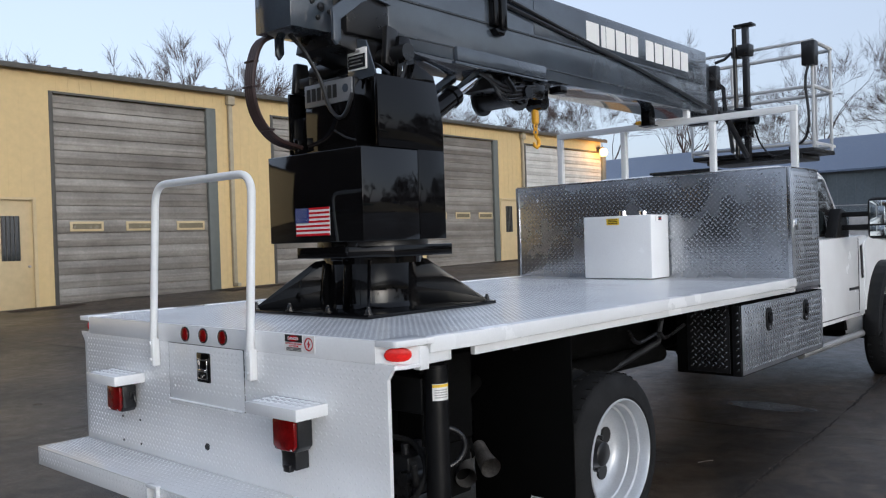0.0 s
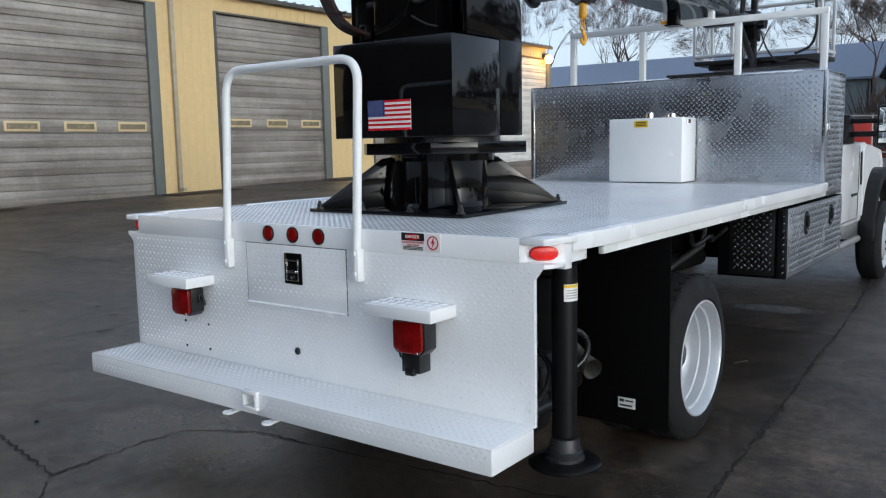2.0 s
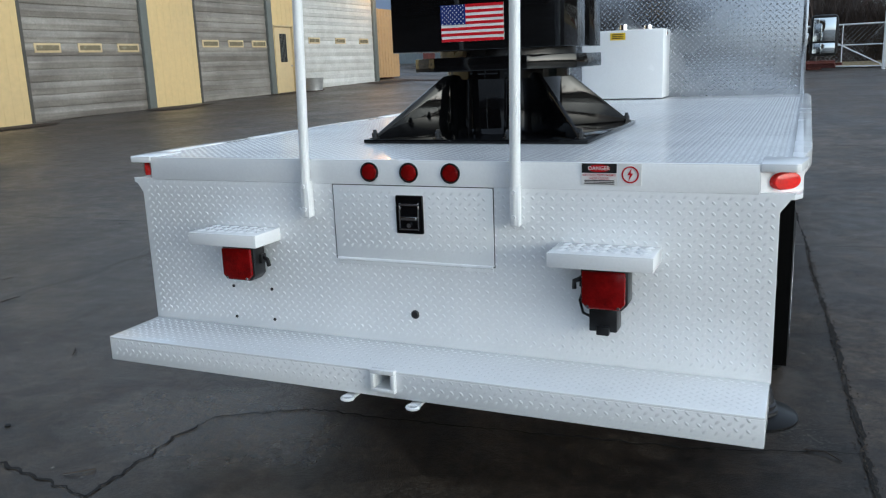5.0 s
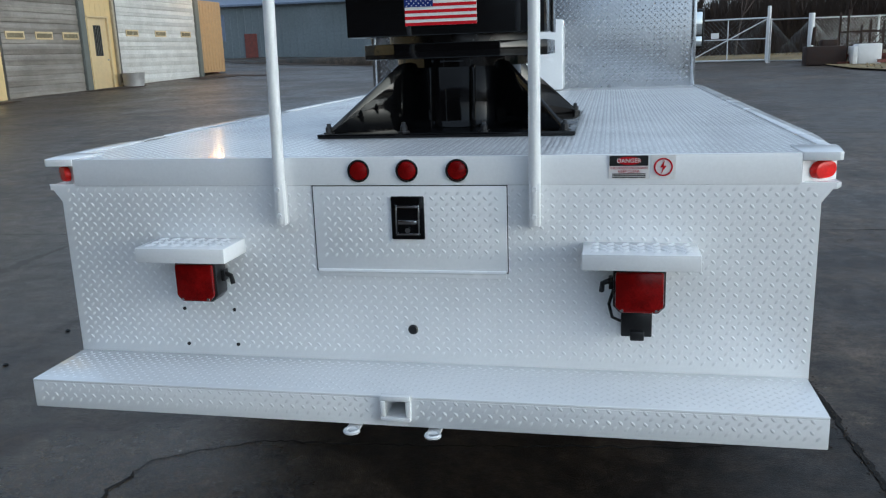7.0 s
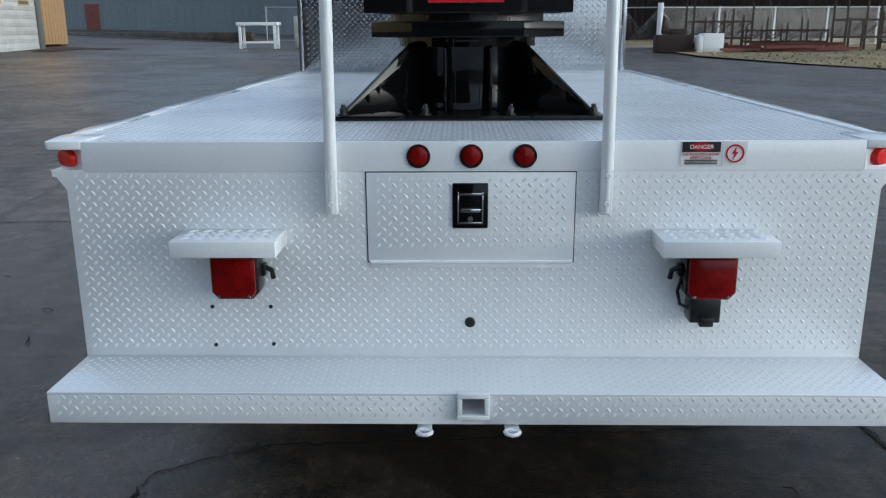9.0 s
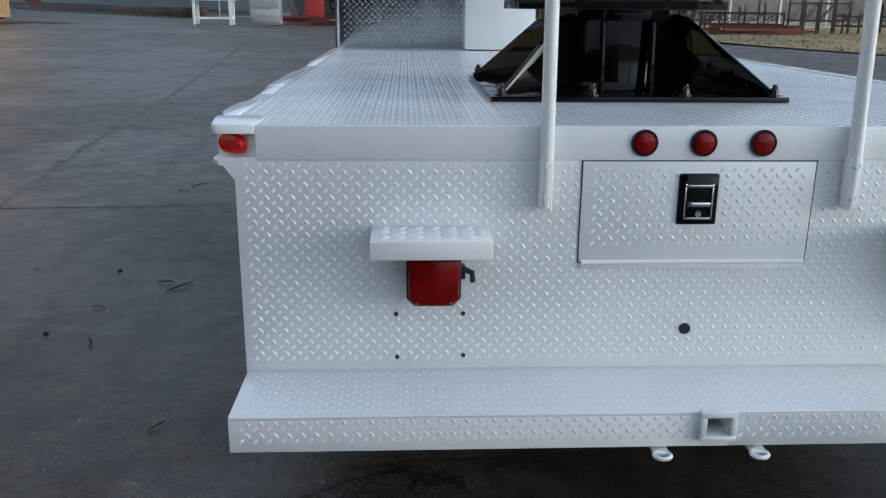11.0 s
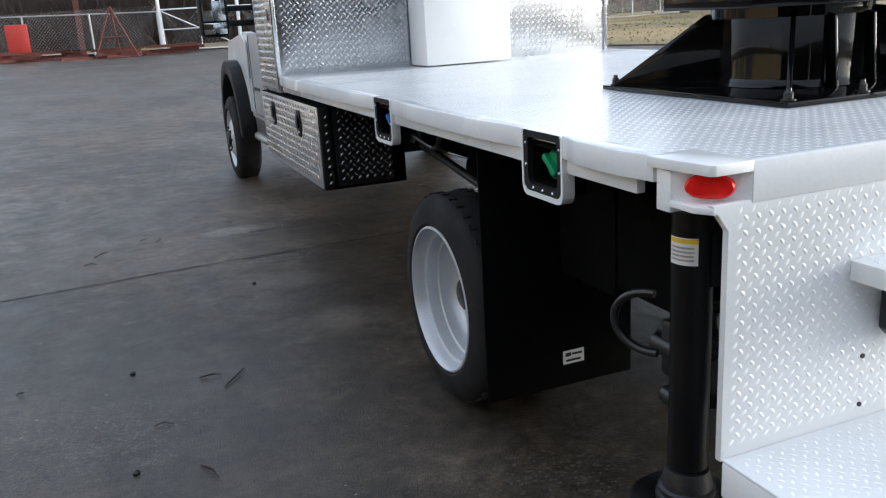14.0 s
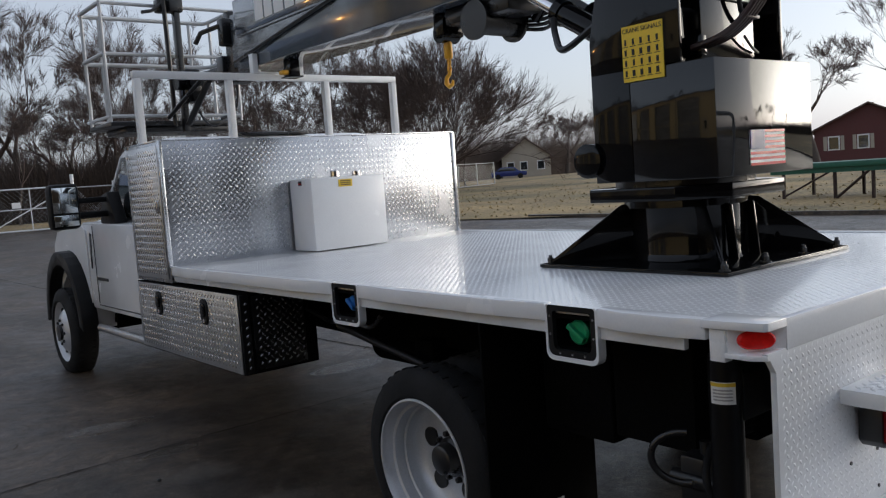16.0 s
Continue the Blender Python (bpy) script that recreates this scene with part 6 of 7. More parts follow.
def overhead(a, b, top, mat, wins):
    """A sectional door of stacked slats with jambs and a row of small panes."""
    z0 = ground_z(GX, (a + b) / 2)
    od = part("overhead_door", Mesh().box(GX - 0.2, GX - 0.16, a, b, z0 - 0.2, top), mat, garage, "large sectional overhead door, shut", smooth=False)
    n = 15
    h = (top - z0) / n
    for i in range(n):
        key = (mat.name, round(b - a, 2), round(h, 3))
        if key not in slat_cache:
            slat_cache[key] = Mesh().box(-0.03, 0.03, 0.004, b - a - 0.004, 0.012, h - 0.012, 0.008).box(0.028, 0.05, 0.02, b - a - 0.02, h * 0.40, h * 0.60, 0.004).data("slat", True)
        sl = part("slat", slat_cache[key], mat, od)
        sl.location = (GX - 0.13, a, z0 + i * h)
    zw = z0 + 1.95
    for k in range(wins):
        c = a + (b - a) * (k + 0.5) / wins + (0.1 if wins == 3 else 0)
        wf = part("door_window", Mesh().box(GX - 0.1, GX - 0.075, c - 0.45, c + 0.45, zw - 0.13, zw + 0.13, 0.01), TAN_DOOR, od)
        part("pane", Mesh().box(GX - 0.078, GX - 0.07, c - 0.38, c + 0.38, zw - 0.07, zw + 0.07), material("dusty_pane_%d" % k, (0.2, 0.17, 0.11), 0.25) if "dusty_pane_%d" % k not in bpy.data.materials else bpy.data.materials["dusty_pane_%d" % k], wf)
    for q in (a, b):
        part("jamb", Mesh().box(GX - 0.1, GX + 0.02, q - (0.06 if q == a else 0.09), q + (0.04 if q == a else 0.22), z0 - 0.1, top + 0.06, 0.005), TRIM_DARK if q == a else JAMB, od)
    part("header", Mesh().box(GX - 0.1, GX + 0.02, a + 0.04, b - 0.09, top, top + 0.06, 0.005), TRIM_DARK, od)


for (a, b, t), mt, w_ in zip([openings[i] for i in (1, 2, 3, 5)], (DOOR_GREY, DOOR_GREY, DOOR_GREY, DOOR_WHITE), (3, 3, 3, 3)):
    overhead(a, b, t, mt, w_)
for a, b, t in (openings[0], openings[4]):
    z0 = ground_z(GX, a)
    pd = part("side_door", Mesh().box(GX - 0.12, GX - 0.06, a, b, z0, t, 0.005), TAN_DOOR, garage, "tan steel side door with a narrow barred pane")
    part("door_rim", Mesh().box(GX - 0.1, GX + 0.03, a - 0.06, a + 0.02, z0, t + 0.06).box(GX - 0.1, GX + 0.03, b - 0.02, b + 0.06, z0, t + 0.06).box(GX - 0.1, GX + 0.03, a, b, t, t + 0.06), TAN_DOOR, pd)
    c = (a + b) / 2
    part("pane", Mesh().box(GX - 0.062, GX - 0.05, c - 0.22, c + 0.22, z0 + 1.2, z0 + 2.3), GLASS_DARK, pd)
    m = Mesh()
    for k in range(5):
        m.tube([(GX - 0.04, c - 0.2 + 0.1 * k, z0 + 1.2), (GX - 0.04, c - 0.2 + 0.1 * k, z0 + 2.3)], 0.012, 6)
    part("window_bar", m, TRIM_DARK, pd)
    part("knob", Mesh().lathe([(-0.06, 0.03), (0.0, 0.03), (0.01, 0.0)], (GX, b - 0.12, z0 + 1.05), "x", 10), STEEL, pd)
wl = part("wall_lamp", Mesh().box(GX, GX + 0.22, 33.33, 33.7, 5.55, 5.78, 0.02), TRIM_DARK, garage, "lit orange sodium wall lamp")
part("lens", Mesh().lathe([(0.2, 0.2), (0.3, 0.21), (0.4, 0.18), (0.47, 0.1), (0.49, 0.0)], (GX, 33.5, 5.5), "x", 20), lamp_m, wl)
pl = new("wall_lamp_light", bpy.data.lights.new("wall_lamp_light", "POINT"))
pl.data.energy, pl.data.color, pl.data.shadow_soft_size = 60, (1.0, 0.5, 0.12), 0.15
pl.location = (GX + 0.75, 33.5, 5.45)

cont = thing("tan_container", "tan steel storage container beside the garage end", "container", (GX - 0.2, 35.5, 0.8))
shell = part("shell", Mesh().box(GX - 4, GX - 0.5, 34.6, 37.5, 0.85, 4.2, 0.02), TAN_BOX, cont, smooth=False)
for k in range(9):
    part("rib", Mesh().box(GX - 0.5, GX - 0.485, 34.68 + k * 0.31, 34.82 + k * 0.31, 0.95, 4.1, 0.004), TAN_BOX, shell)
for q in (34.8, 37.0):
    part("skid", Mesh().box(GX - 3.8, GX - 0.7, q, q + 0.2, 0.6, 0.86), BRONZE, cont)
bucket = thing("bucket", "pale metal tub by the garage door", "bucket", (-17.4, 27.2, ground_z(-17.4, 27.2)))
part("shell", Mesh().lathe([(0, 0.0), (0, 0.36), (0.5, 0.42), (0.52, 0.44), (0.5, 0.41), (0.03, 0.34)], (-17.4, 27.2, ground_z(-17.4, 27.2) - 0.01), "z", 24), GALV, bucket)

# ---- blue metal building beyond the yard ----
bb = thing("metal_shed", "long blue-grey metal shed beyond the yard", "building", (-28, 66, 1.0))
bz = 1.2
part("wall", Mesh().box(-60, -8, 60, 60.3, bz - 1, 5.5).box(-60, -8, 76, 76.3, bz - 1, 5.5).box(-8.3, -8, 60, 76, bz - 1, 5.5).box(-60, -59.7, 60, 76, bz - 1, 5.5), BLUE_WALL, bb, smooth=False)
m = Mesh()
for k in range(87):
    m.box(-59.8 + k * 0.6, -59.7 + k * 0.6, 59.96, 60, bz - 1, 5.5)
part("siding_rib", m, BLUE_WALL, bb, smooth=False, kind="stuff")
part("roof", Mesh().prism([(59.5, 5.5), (68.2, 8.6), (76.8, 5.5), (76.8, 5.35), (68.2, 8.45), (59.5, 5.35)], "x", -60.4, -7.6), BLUE_ROOF, bb, smooth=False)
part("side_door", Mesh().box(-27.4, -26.4, 59.9, 60, bz - 0.1, bz + 2.1), BRONZE, bb)
part("light_panel", Mesh().box(-31, -29, 59.9, 60, bz + 1.6, bz + 3.6), BLUE_ROOF, bb)

# ---- yard fence and gate ----
fence = thing("pipe_fence", "pale pipe and chain-link fence along the yard end", "fence", (0, 41, 0.4))


def chain(a, b, z0, z1, n, parent):
    """Thin wires of a chain-link sheet between two points."""
    verts, faces = [], []
    a, b = Vector(a), Vector(b)
    d = (b - a)
    w = Vector((0, 0, 0.006))
    for i in range(n):
        for s in (0, 1):
            p = a + d * (i / n)
            q = a + d * min(1, (i + (z1 - z0) / d.length * n) / n) if s == 0 else a + d * max(0, (i - (z1 - z0) / d.length * n) / n)
            k = len(verts)
            verts += [p + Vector((0, 0, z0)) - w, p + Vector((0, 0, z0)) + w, q + Vector((0, 0, z1)) + w, q + Vector((0, 0, z1)) - w]
            faces.append((k, k + 1, k + 2, k + 3))
    return part("mesh_wire", raw_mesh("mesh_wire", verts, faces), GALV, parent, kind="stuff")


def fence_run(x0, y0, x1, y1, n, parent, h=1.9, wires=True):
    for i in range(n + 1):
        t = i / n
        x, y = x0 + (x1 - x0) * t, y0 + (y1 - y0) * t
        z = ground_z(x, y)
        part("post", Mesh().tube([(x, y, z - 0.1), (x, y, z + h + 0.05)], 0.045, 8), GALV, parent)
    za, zb = ground_z(x0, y0), ground_z(x1, y1)
    for hh in (h, 0.1):
        part("rail", Mesh().tube([(x0, y0, za + hh), (x1, y1, zb + hh)], 0.03, 6), GALV, parent)
    if wires:
        chain((x0, y0, 0), (x1, y1, 0), za + 0.1, za + h, max(8, int(math.hypot(x1 - x0, y1 - y0) / 0.16)), parent)


fence_run(-11, 46, 0.75, 41, 4, fence)
fence_run(7.62, 38.2, 9.2, 37.6, 1, fence)
fence_run(9.2, 37.6, 46, 52, 12, fence)
part("corner_post", Mesh().tube([(9.2, 37.6, 0.3), (9.2, 37.6, 2.55)], 0.13, 14), WHITE_PIPE, fence, "thick white corner post")
gate = thing("pipe_gate", "pale pipe gate with a diagonal brace, shut", "gate", (5.5, 39, 0.4))
for xa, xb, ya, yb in ((0.92, 4.2, 40.9, 39.6), (4.3, 7.46, 39.5, 38.3)):
    za = ground_z(xa, ya) + 0.12
    P = lambda x, z: (x, ya + (yb - ya) * (x - xa) / (xb - xa), za + z)
    part("gate_bar", Mesh().tube([P(xa, 0), P(xa, 1.85), P(xb, 1.85), P(xb, 0), P(xa, 0)], 0.04, 8), WHITE_PIPE, gate)
    part("brace", Mesh().tube([P(xa, 1.8), P(xb, 0.05)] if xa < 2 else [P(xa, 0.05), P(xb, 1.8)], 0.03, 6).tube([P(xa, 0.95), P(xb, 0.95)], 0.025, 6).tube([P((xa + xb) / 2, 0), P((xa + xb) / 2, 1.85)], 0.022, 6), WHITE_PIPE, gate)
    chain((xa, ya, 0), (xb, yb, 0), za, za + 1.85, 16, gate)
for x, y in ((0.84, 40.95), (4.25, 39.55), (7.54, 38.25)):
    z = ground_z(x, y)
    part("gate_post", Mesh().tube([(x, y, z - 0.1), (x, y, z + 2.5)], 0.08, 12), WHITE_PIPE, gate)
part("notice", Mesh().box(5.15, 5.5, 39.02, 39.04, 1.6, 1.85), WHITE_STICKER, gate)

# rusty steel post with a cross beam
rp = thing("steel_post", "rust red steel post with a cross beam", "post", (-2.6, 45, 0.5))
part("post", Mesh().box(-2.75, -2.65, 44.9, 45.1, 0.3, 6.4, 0.01).box(-2.83, -2.57, 44.88, 44.92, 0.3, 6.4).box(-2.83, -2.57, 45.08, 45.12, 0.3, 6.4), RUST_POST, rp)
part("beam", Mesh().box(-4.6, -1.2, 44.85, 45.15, 5.95, 6.4, 0.01), RUST_POST, rp)


def junk(name, label, cat, x, y, build, mat):
    z = ground_z(x, y)
    t = thing(name, label, cat, (x, y, z))
    part("body", build(Mesh(), x, y, z), mat, t)
    return t


def scrap_pile(x, y, seed):
    """Steel sections heaped over one another."""
    z = ground_z(x, y)
    t = thing("scrap_pile", "pile of rusty red steel sections on the yard edge", "scrap", (x, y, z), "scrap piles")
    r = random.Random(seed)
    for i in range(9):
        l, a = r.uniform(0.8, 2.6), r.uniform(-0.5, 0.5)
        cx, cy, cz = x + r.uniform(-1.2, 1.2), y + r.uniform(-0.5, 0.5), z + 0.06 + 0.1 * (i % 4)
        M4 = Matrix.Translation((cx, cy, cz)) @ Matrix.Rotation(a, 4, "Z")
        part("beam", Mesh().box(-l / 2, l / 2, -0.06, 0.06, 0.045, 0.06, 0, M4).box(-l / 2, l / 2, -0.06, 0.06, -0.06, -0.045, 0, M4).box(-l / 2, l / 2, -0.01, 0.01, -0.045, 0.045, 0, M4), BRONZE, t)


for i, (x, y) in enumerate(((-6.2, 40.5), (-4.0, 41.0), (-1.4, 40.0), (0.8, 40.2), (10.5, 34.5), (12.8, 33.5), (15, 34))):
    scrap_pile(x, y, i)


def steel_rack(x, y, w, h, turn, seed):
    """A rusty welded frame of thin uprights, rails and slanting struts."""
    z = ground_z(x, y)
    t = thing("steel_rack", "dark rusty welded steel frame standing among scrap", "frame", (x, y, z), "rusty frames")
    M4 = Matrix.Translation((x, y, z)) @ Matrix.Rotation(turn, 4, "Z")
    r = random.Random(seed)
    n = max(2, int(w / 0.7))
    for i in range(n + 1):
        for d in (-0.45, 0.45):
            px = -w / 2 + w * i / n
            part("post", Mesh().box(px - 0.035, px + 0.035, d - 0.035, d + 0.035, 0, h * r.uniform(0.55, 1.0), 0, M4), RUST_DARK, t)
    for d in (-0.45, 0.45):
        for k in (0.25, 0.55):
            part("rail", Mesh().box(-w / 2, w / 2, d - 0.03, d + 0.03, h * k - 0.04, h * k + 0.04, 0, M4), RUST_DARK, t)
        for i in range(n):
            a, b = -w / 2 + w * i / n, -w / 2 + w * (i + 1) / n
            part("strut", Mesh().tube([M4 @ Vector((a, d, h * 0.25)), M4 @ Vector((b, d, h * 0.55))], 0.025, 5), RUST_DARK, t)


for i, (x, y, w, h, a) in enumerate(((11.2, 35.2, 2.6, 2.3, 0.1), (14.2, 35.6, 3.4, 1.6, -0.1), (17.4, 35.0, 2.4, 2.4, 0.2), (20.2, 35.8, 3.0, 1.4, 0.0))):
    steel_rack(x, y, w, h, a, i)


def trestle(m, x, y, z):
    for dx in (-0.8, 0.8):
        for dy in (-0.35, 0.35):
            m.box(x + dx - 0.06, x + dx + 0.06, y + dy - 0.06, y + dy + 0.06, z, z + 1.1, 0.01)
        m.box(x + dx - 0.05, x + dx + 0.05, y - 0.35, y + 0.35, z + 0.25, z + 0.35)
    m.box(x - 0.95, x + 0.95, y - 0.45, y + 0.45, z + 1.05, z + 1.2, 0.01).box(x - 0.8, x + 0.8, y - 0.4, y - 0.3, z + 0.25, z + 0.35)
    return m


junk("work_table", "white steel work table", "table", -9.4, 37.3, trestle, WHITE_PIPE)
junk("steel_cabinet", "grey metal cabinet standing on the yard", "cabinet", -7.3, 38.9, lambda m, x, y, z: m.box(x - 0.7, x + 0.7, y - 0.4, y + 0.4, z, z + 1.5, 0.03).box(x - 0.66, x + 0.66, y - 0.43, y - 0.4, z + 0.1, z + 0.7, 0.01).box(x - 0.66, x + 0.66, y - 0.43, y - 0.4, z + 0.76, z + 1.4, 0.01), GALV)
junk("red_locker", "red steel locker by the scrap", "cabinet", -5.3, 41.5, lambda m, x, y, z: m.box(x - 0.45, x + 0.45, y - 0.3, y + 0.3, z, z + 1.6, 0.02).box(x - 0.5, x + 0.5, y - 0.35, y + 0.35, z, z + 0.25, 0.01), material("red_paint", (0.4, 0.03, 0.02), 0.5))
junk("pipe_tripod", "rusty pipe tripod standing on the yard", "stand", -1.3, 39.6, lambda m, x, y, z: m.tube([(x - 0.9, y, z), (x, y, z + 2.2)], 0.04, 6).tube([(x + 0.9, y - 0.4, z), (x, y, z + 2.2)], 0.04, 6).tube([(x + 0.2, y + 0.9, z), (x, y, z + 2.2)], 0.04, 6).tube([(x - 0.5, y, z + 0.9), (x + 0.5, y - 0.2, z + 0.9)], 0.03, 6), BRONZE)
junk("white_box", "white appliance box lying among scrap", "box", 10.55, 34.0, lambda m, x, y, z: m.box(x - 0.42, x + 0.45, y - 0.4, y + 0.4, z, z + 0.8, 0.03).box(x - 0.6, x - 0.42, y - 0.4, y + 0.4, z, z + 0.72, 0.03), WHITE_STICKER)
junk("steel_drum_skid", "dark oily machine skid lying among scrap", "machine", 9.1, 34.4, lambda m, x, y, z: m.box(x - 0.8, x + 0.7, y - 0.4, y + 0.4, z, z + 0.75, 0.06).tube([(x - 0.5, y, z + 0.8), (x - 0.45, y, z + 1.5)], 0.07, 8).box(x - 0.2, x + 0.4, y - 0.3, y + 0.3, z + 0.7, z + 1.0, 0.05), RUST_DARK)


# ---- lawn, houses, trailer ----
lv, lf = [], []
n = 60
for i in range(n + 1):
    y = -60 + i * 5.0
    edge = 17.5 - 0.15 * (y - 0) if y < 17 else max(9.2, 14.95 - 0.5 * (y - 17)) if y < 30 else 9.0
    if y > 44:
        edge = -9.0 if y < 100 else -60
    for k in range(9):
        x = edge + (160 - edge) * (k / 8) ** 2
        lv.append((x, y, ground_z(x, y) + 0.05 + 0.02 * math.sin(x * 1.7 + y)))
for i in range(n):
    for k in range(8):
        a = i * 9 + k
        lf.append((a, a + 1, a + 10, a + 9))
lawn = part("lawn", raw_mesh("lawn", lv, lf), GRASS)
tagged(lawn, "dry straw-coloured winter lawn", "lawn", kind="structure")
rnd = random.Random(7)
verts, faces = [], []
for i in range(4000):
    y = rnd.uniform(2, 60)
    e = (17.5 - 0.15 * y if y < 17 else max(9.2, 14.95 - 0.5 * (y - 17)))
    x = e + 0.2 + abs(rnd.gauss(0, 16))
    h, a = rnd.uniform(0.03, 0.09), rnd.uniform(0, 6.28)
    z = ground_z(x, y) + 0.045
    dx, dy = 0.05 * math.cos(a), 0.05 * math.sin(a)
    k = len(verts)
    verts += [(x - dx, y - dy, z), (x + dx, y + dy, z), (x + rnd.uniform(-0.06, 0.06), y + rnd.uniform(-0.06, 0.06), z + h)]
    faces.append((k, k + 1, k + 2))
g = part("grass", raw_mesh("grass", verts, faces), GRASS)
tagged(g, "tufts of dry winter grass", "grass", kind="stuff")
kerb = part("kerb", Mesh().add(*(lambda P: ([q for p in P for q in ((p[0], p[1], ground_z(*p) - 0.05), (p[0], p[1], ground_z(*p) + 0.1), (p[0] + 0.16, p[1], ground_z(*p) + 0.1), (p[0] + 0.16, p[1], ground_z(*p) - 0.05))],
                                            [(4 * i + j, 4 * i + (j + 1) % 4, 4 * i + 4 + (j + 1) % 4, 4 * i + 4 + j) for i in range(len(P) - 1) for j in range(4)]))([(17.45 - 0.15 * y, y) for y in range(-20, 18)])), CONCRETE)
tagged(kerb, "low concrete kerb along the lawn", "kerb", kind="structure")


def cottage(name, label, x, y, w, d, h, rise, wall_m, roof_m, turn, gable=False):
    """A small house: walls, pitched roof with eaves, windows with frames, door, chimney."""
    z = ground_z(x, y)
    t = thing(name, label, "house", (x, y, z))
    M4 = Matrix.Translation((x, y, z)) @ Matrix.Rotation(radians(turn), 4, "Z")
    part("wall", Mesh().box(-w / 2, w / 2, -d / 2, d / 2, -0.5, h, 0, M4).prism([(-d / 2, h), (d / 2, h), (0, h + rise)], "x", -w / 2, w / 2, 0, M4), wall_m, t, smooth=False)
    o = 0.5
    k = rise / (d / 2)
    roof = part("roof", Mesh().prism([(-d / 2 - o, h - o * k), (0, h + rise + 0.02), (d / 2 + o, h - o * k), (d / 2 + o, h - o * k + 0.14), (0, h + rise + 0.18), (-d / 2 - o, h - o * k + 0.14)], "x", -w / 2 - o, w / 2 + o, 0, M4), roof_m, t, smooth=False)
    part("chimney", Mesh().box(w * 0.2, w * 0.2 + 0.5, -0.3, 0.3, h + rise * 0.6, h + rise + 0.6, 0, M4), roof_m, roof)
    for q in (-0.32, -0.05, 0.3):
        wn_ = part("window", Mesh().box(w * q - 0.55, w * q + 0.55, -d / 2 - 0.04, -d / 2, h * 0.35, h * 0.8, 0, M4), WHITE_STICKER, t)
        part("pane", Mesh().box(w * q - 0.42, w * q + 0.42, -d / 2 - 0.06, -d / 2 - 0.03, h * 0.39, h * 0.76, 0, M4), GLASS_DARK, wn_)
        part("shutter", Mesh().box(w * q - 0.85, w * q - 0.58, -d / 2 - 0.05, -d / 2, h * 0.35, h * 0.8, 0, M4).box(w * q + 0.58, w * q + 0.85, -d / 2 - 0.05, -d / 2, h * 0.35, h * 0.8, 0, M4), HOUSE_PALE, wn_)
    for q in (-0.3, 0.05, 0.32) if gable else ():
        wn_ = part("window", Mesh().box(-w / 2 - 0.04, -w / 2, d * q - 0.5, d * q + 0.5, h * 0.35, h * 0.8, 0, M4), WHITE_STICKER, t)
        part("pane", Mesh().box(-w / 2 - 0.06, -w / 2 - 0.03, d * q - 0.4, d * q + 0.4, h * 0.39, h * 0.76, 0, M4), GLASS_DARK, wn_)
        for k in (-0.72, 0.72):
            part("shutter", Mesh().box(-w / 2 - 0.05, -w / 2, d * q + k - 0.15, d * q + k + 0.15, h * 0.35, h * 0.8, 0, M4), HOUSE_PALE, wn_)
    part("door", Mesh().box(w * 0.12, w * 0.12 + 0.95, -d / 2 - 0.05, -d / 2, 0, 2.0, 0, M4), SHINGLE, t)
    return t


cottage("brick_house", "dark red house with a low brown roof and pale shutters", 81.7, 35.8, 16, 9, 2.9, 2.1, BRICK_RED, SHINGLE, 22.5, True)
hc = cottage("gabled_house", "pale gabled house beyond the lawn", 76, 78, 10, 6.2, 2.6, 2.3, HOUSE_PALE, SHINGLE, 45, True)
cottage("long_house", "long pale house behind the trees", 72, 98, 22, 8, 2.6, 1.3, HOUSE_PALE, SHINGLE, -40)
cottage("far_house", "pale house behind the fence", 60, 90, 14, 8, 2.7, 1.6, HOUSE_PALE, SHINGLE, -30)

trailer = thing("flat_trailer", "green steel flat trailer parked on the lawn", "trailer", (23, 9, 0.1))
z = ground_z(23, 9) + 0.05
part("bed", Mesh().box(21.2, 23.4, 4, 12.6, z + 0.95, z + 1.1, 0.01).box(21.3, 21.4, 4, 12.6, z + 0.8, z + 0.95).box(23.2, 23.3, 4, 12.6, z + 0.8, z + 0.95), GREEN_STEEL, trailer)
for q in (6.0, 7.0):
    for x in (21.35, 23.25):
        part("wheel", Mesh().lathe([(-0.12, 0.2), (-0.12, 0.38), (-0.08, 0.42), (0.08, 0.42), (0.12, 0.38), (0.12, 0.2), (0.05, 0.0)], (x, q, z + 0.42), "x", 20), RUBBER, trailer)
for q in (4.5, 9.5, 10.6, 12.2):
    for x in (21.36, 23.24):
        part("leg", Mesh().box(x - 0.04, x + 0.04, q - 0.04, q + 0.04, z - 0.05, z + 0.95), RUST_DARK, trailer)
part("brace", Mesh().tube([(21.35, 9.5, z + 0.9), (21.35, 10.6, z)], 0.04, 6).tube([(21.35, 10.6, z + 0.9), (21.35, 12.2, z + 0.1)], 0.03, 6), RUST_DARK, trailer)
car = thing("parked_car", "dark blue car parked by the far house", "car", (68, 72, 0.8))
z = ground_z(68, 72)
cm = Matrix.Translation((66, 71, z)) @ Matrix.Rotation(radians(-45), 4, "Z")
part("body", Mesh().prism([(-2.1, 0.35), (2.1, 0.35), (2.15, 0.8), (1.2, 0.95), (0.6, 1.42), (-1.0, 1.42), (-1.6, 0.95), (-2.1, 0.9)], "y", -0.85, 0.85, 0.05, cm), BLUE_INK, car)
part("window", Mesh().prism([(1.0, 0.97), (0.55, 1.36), (-0.95, 1.36), (-1.4, 0.97)], "y", -0.87, 0.87, 0.01, cm), GLASS_DARK, car)
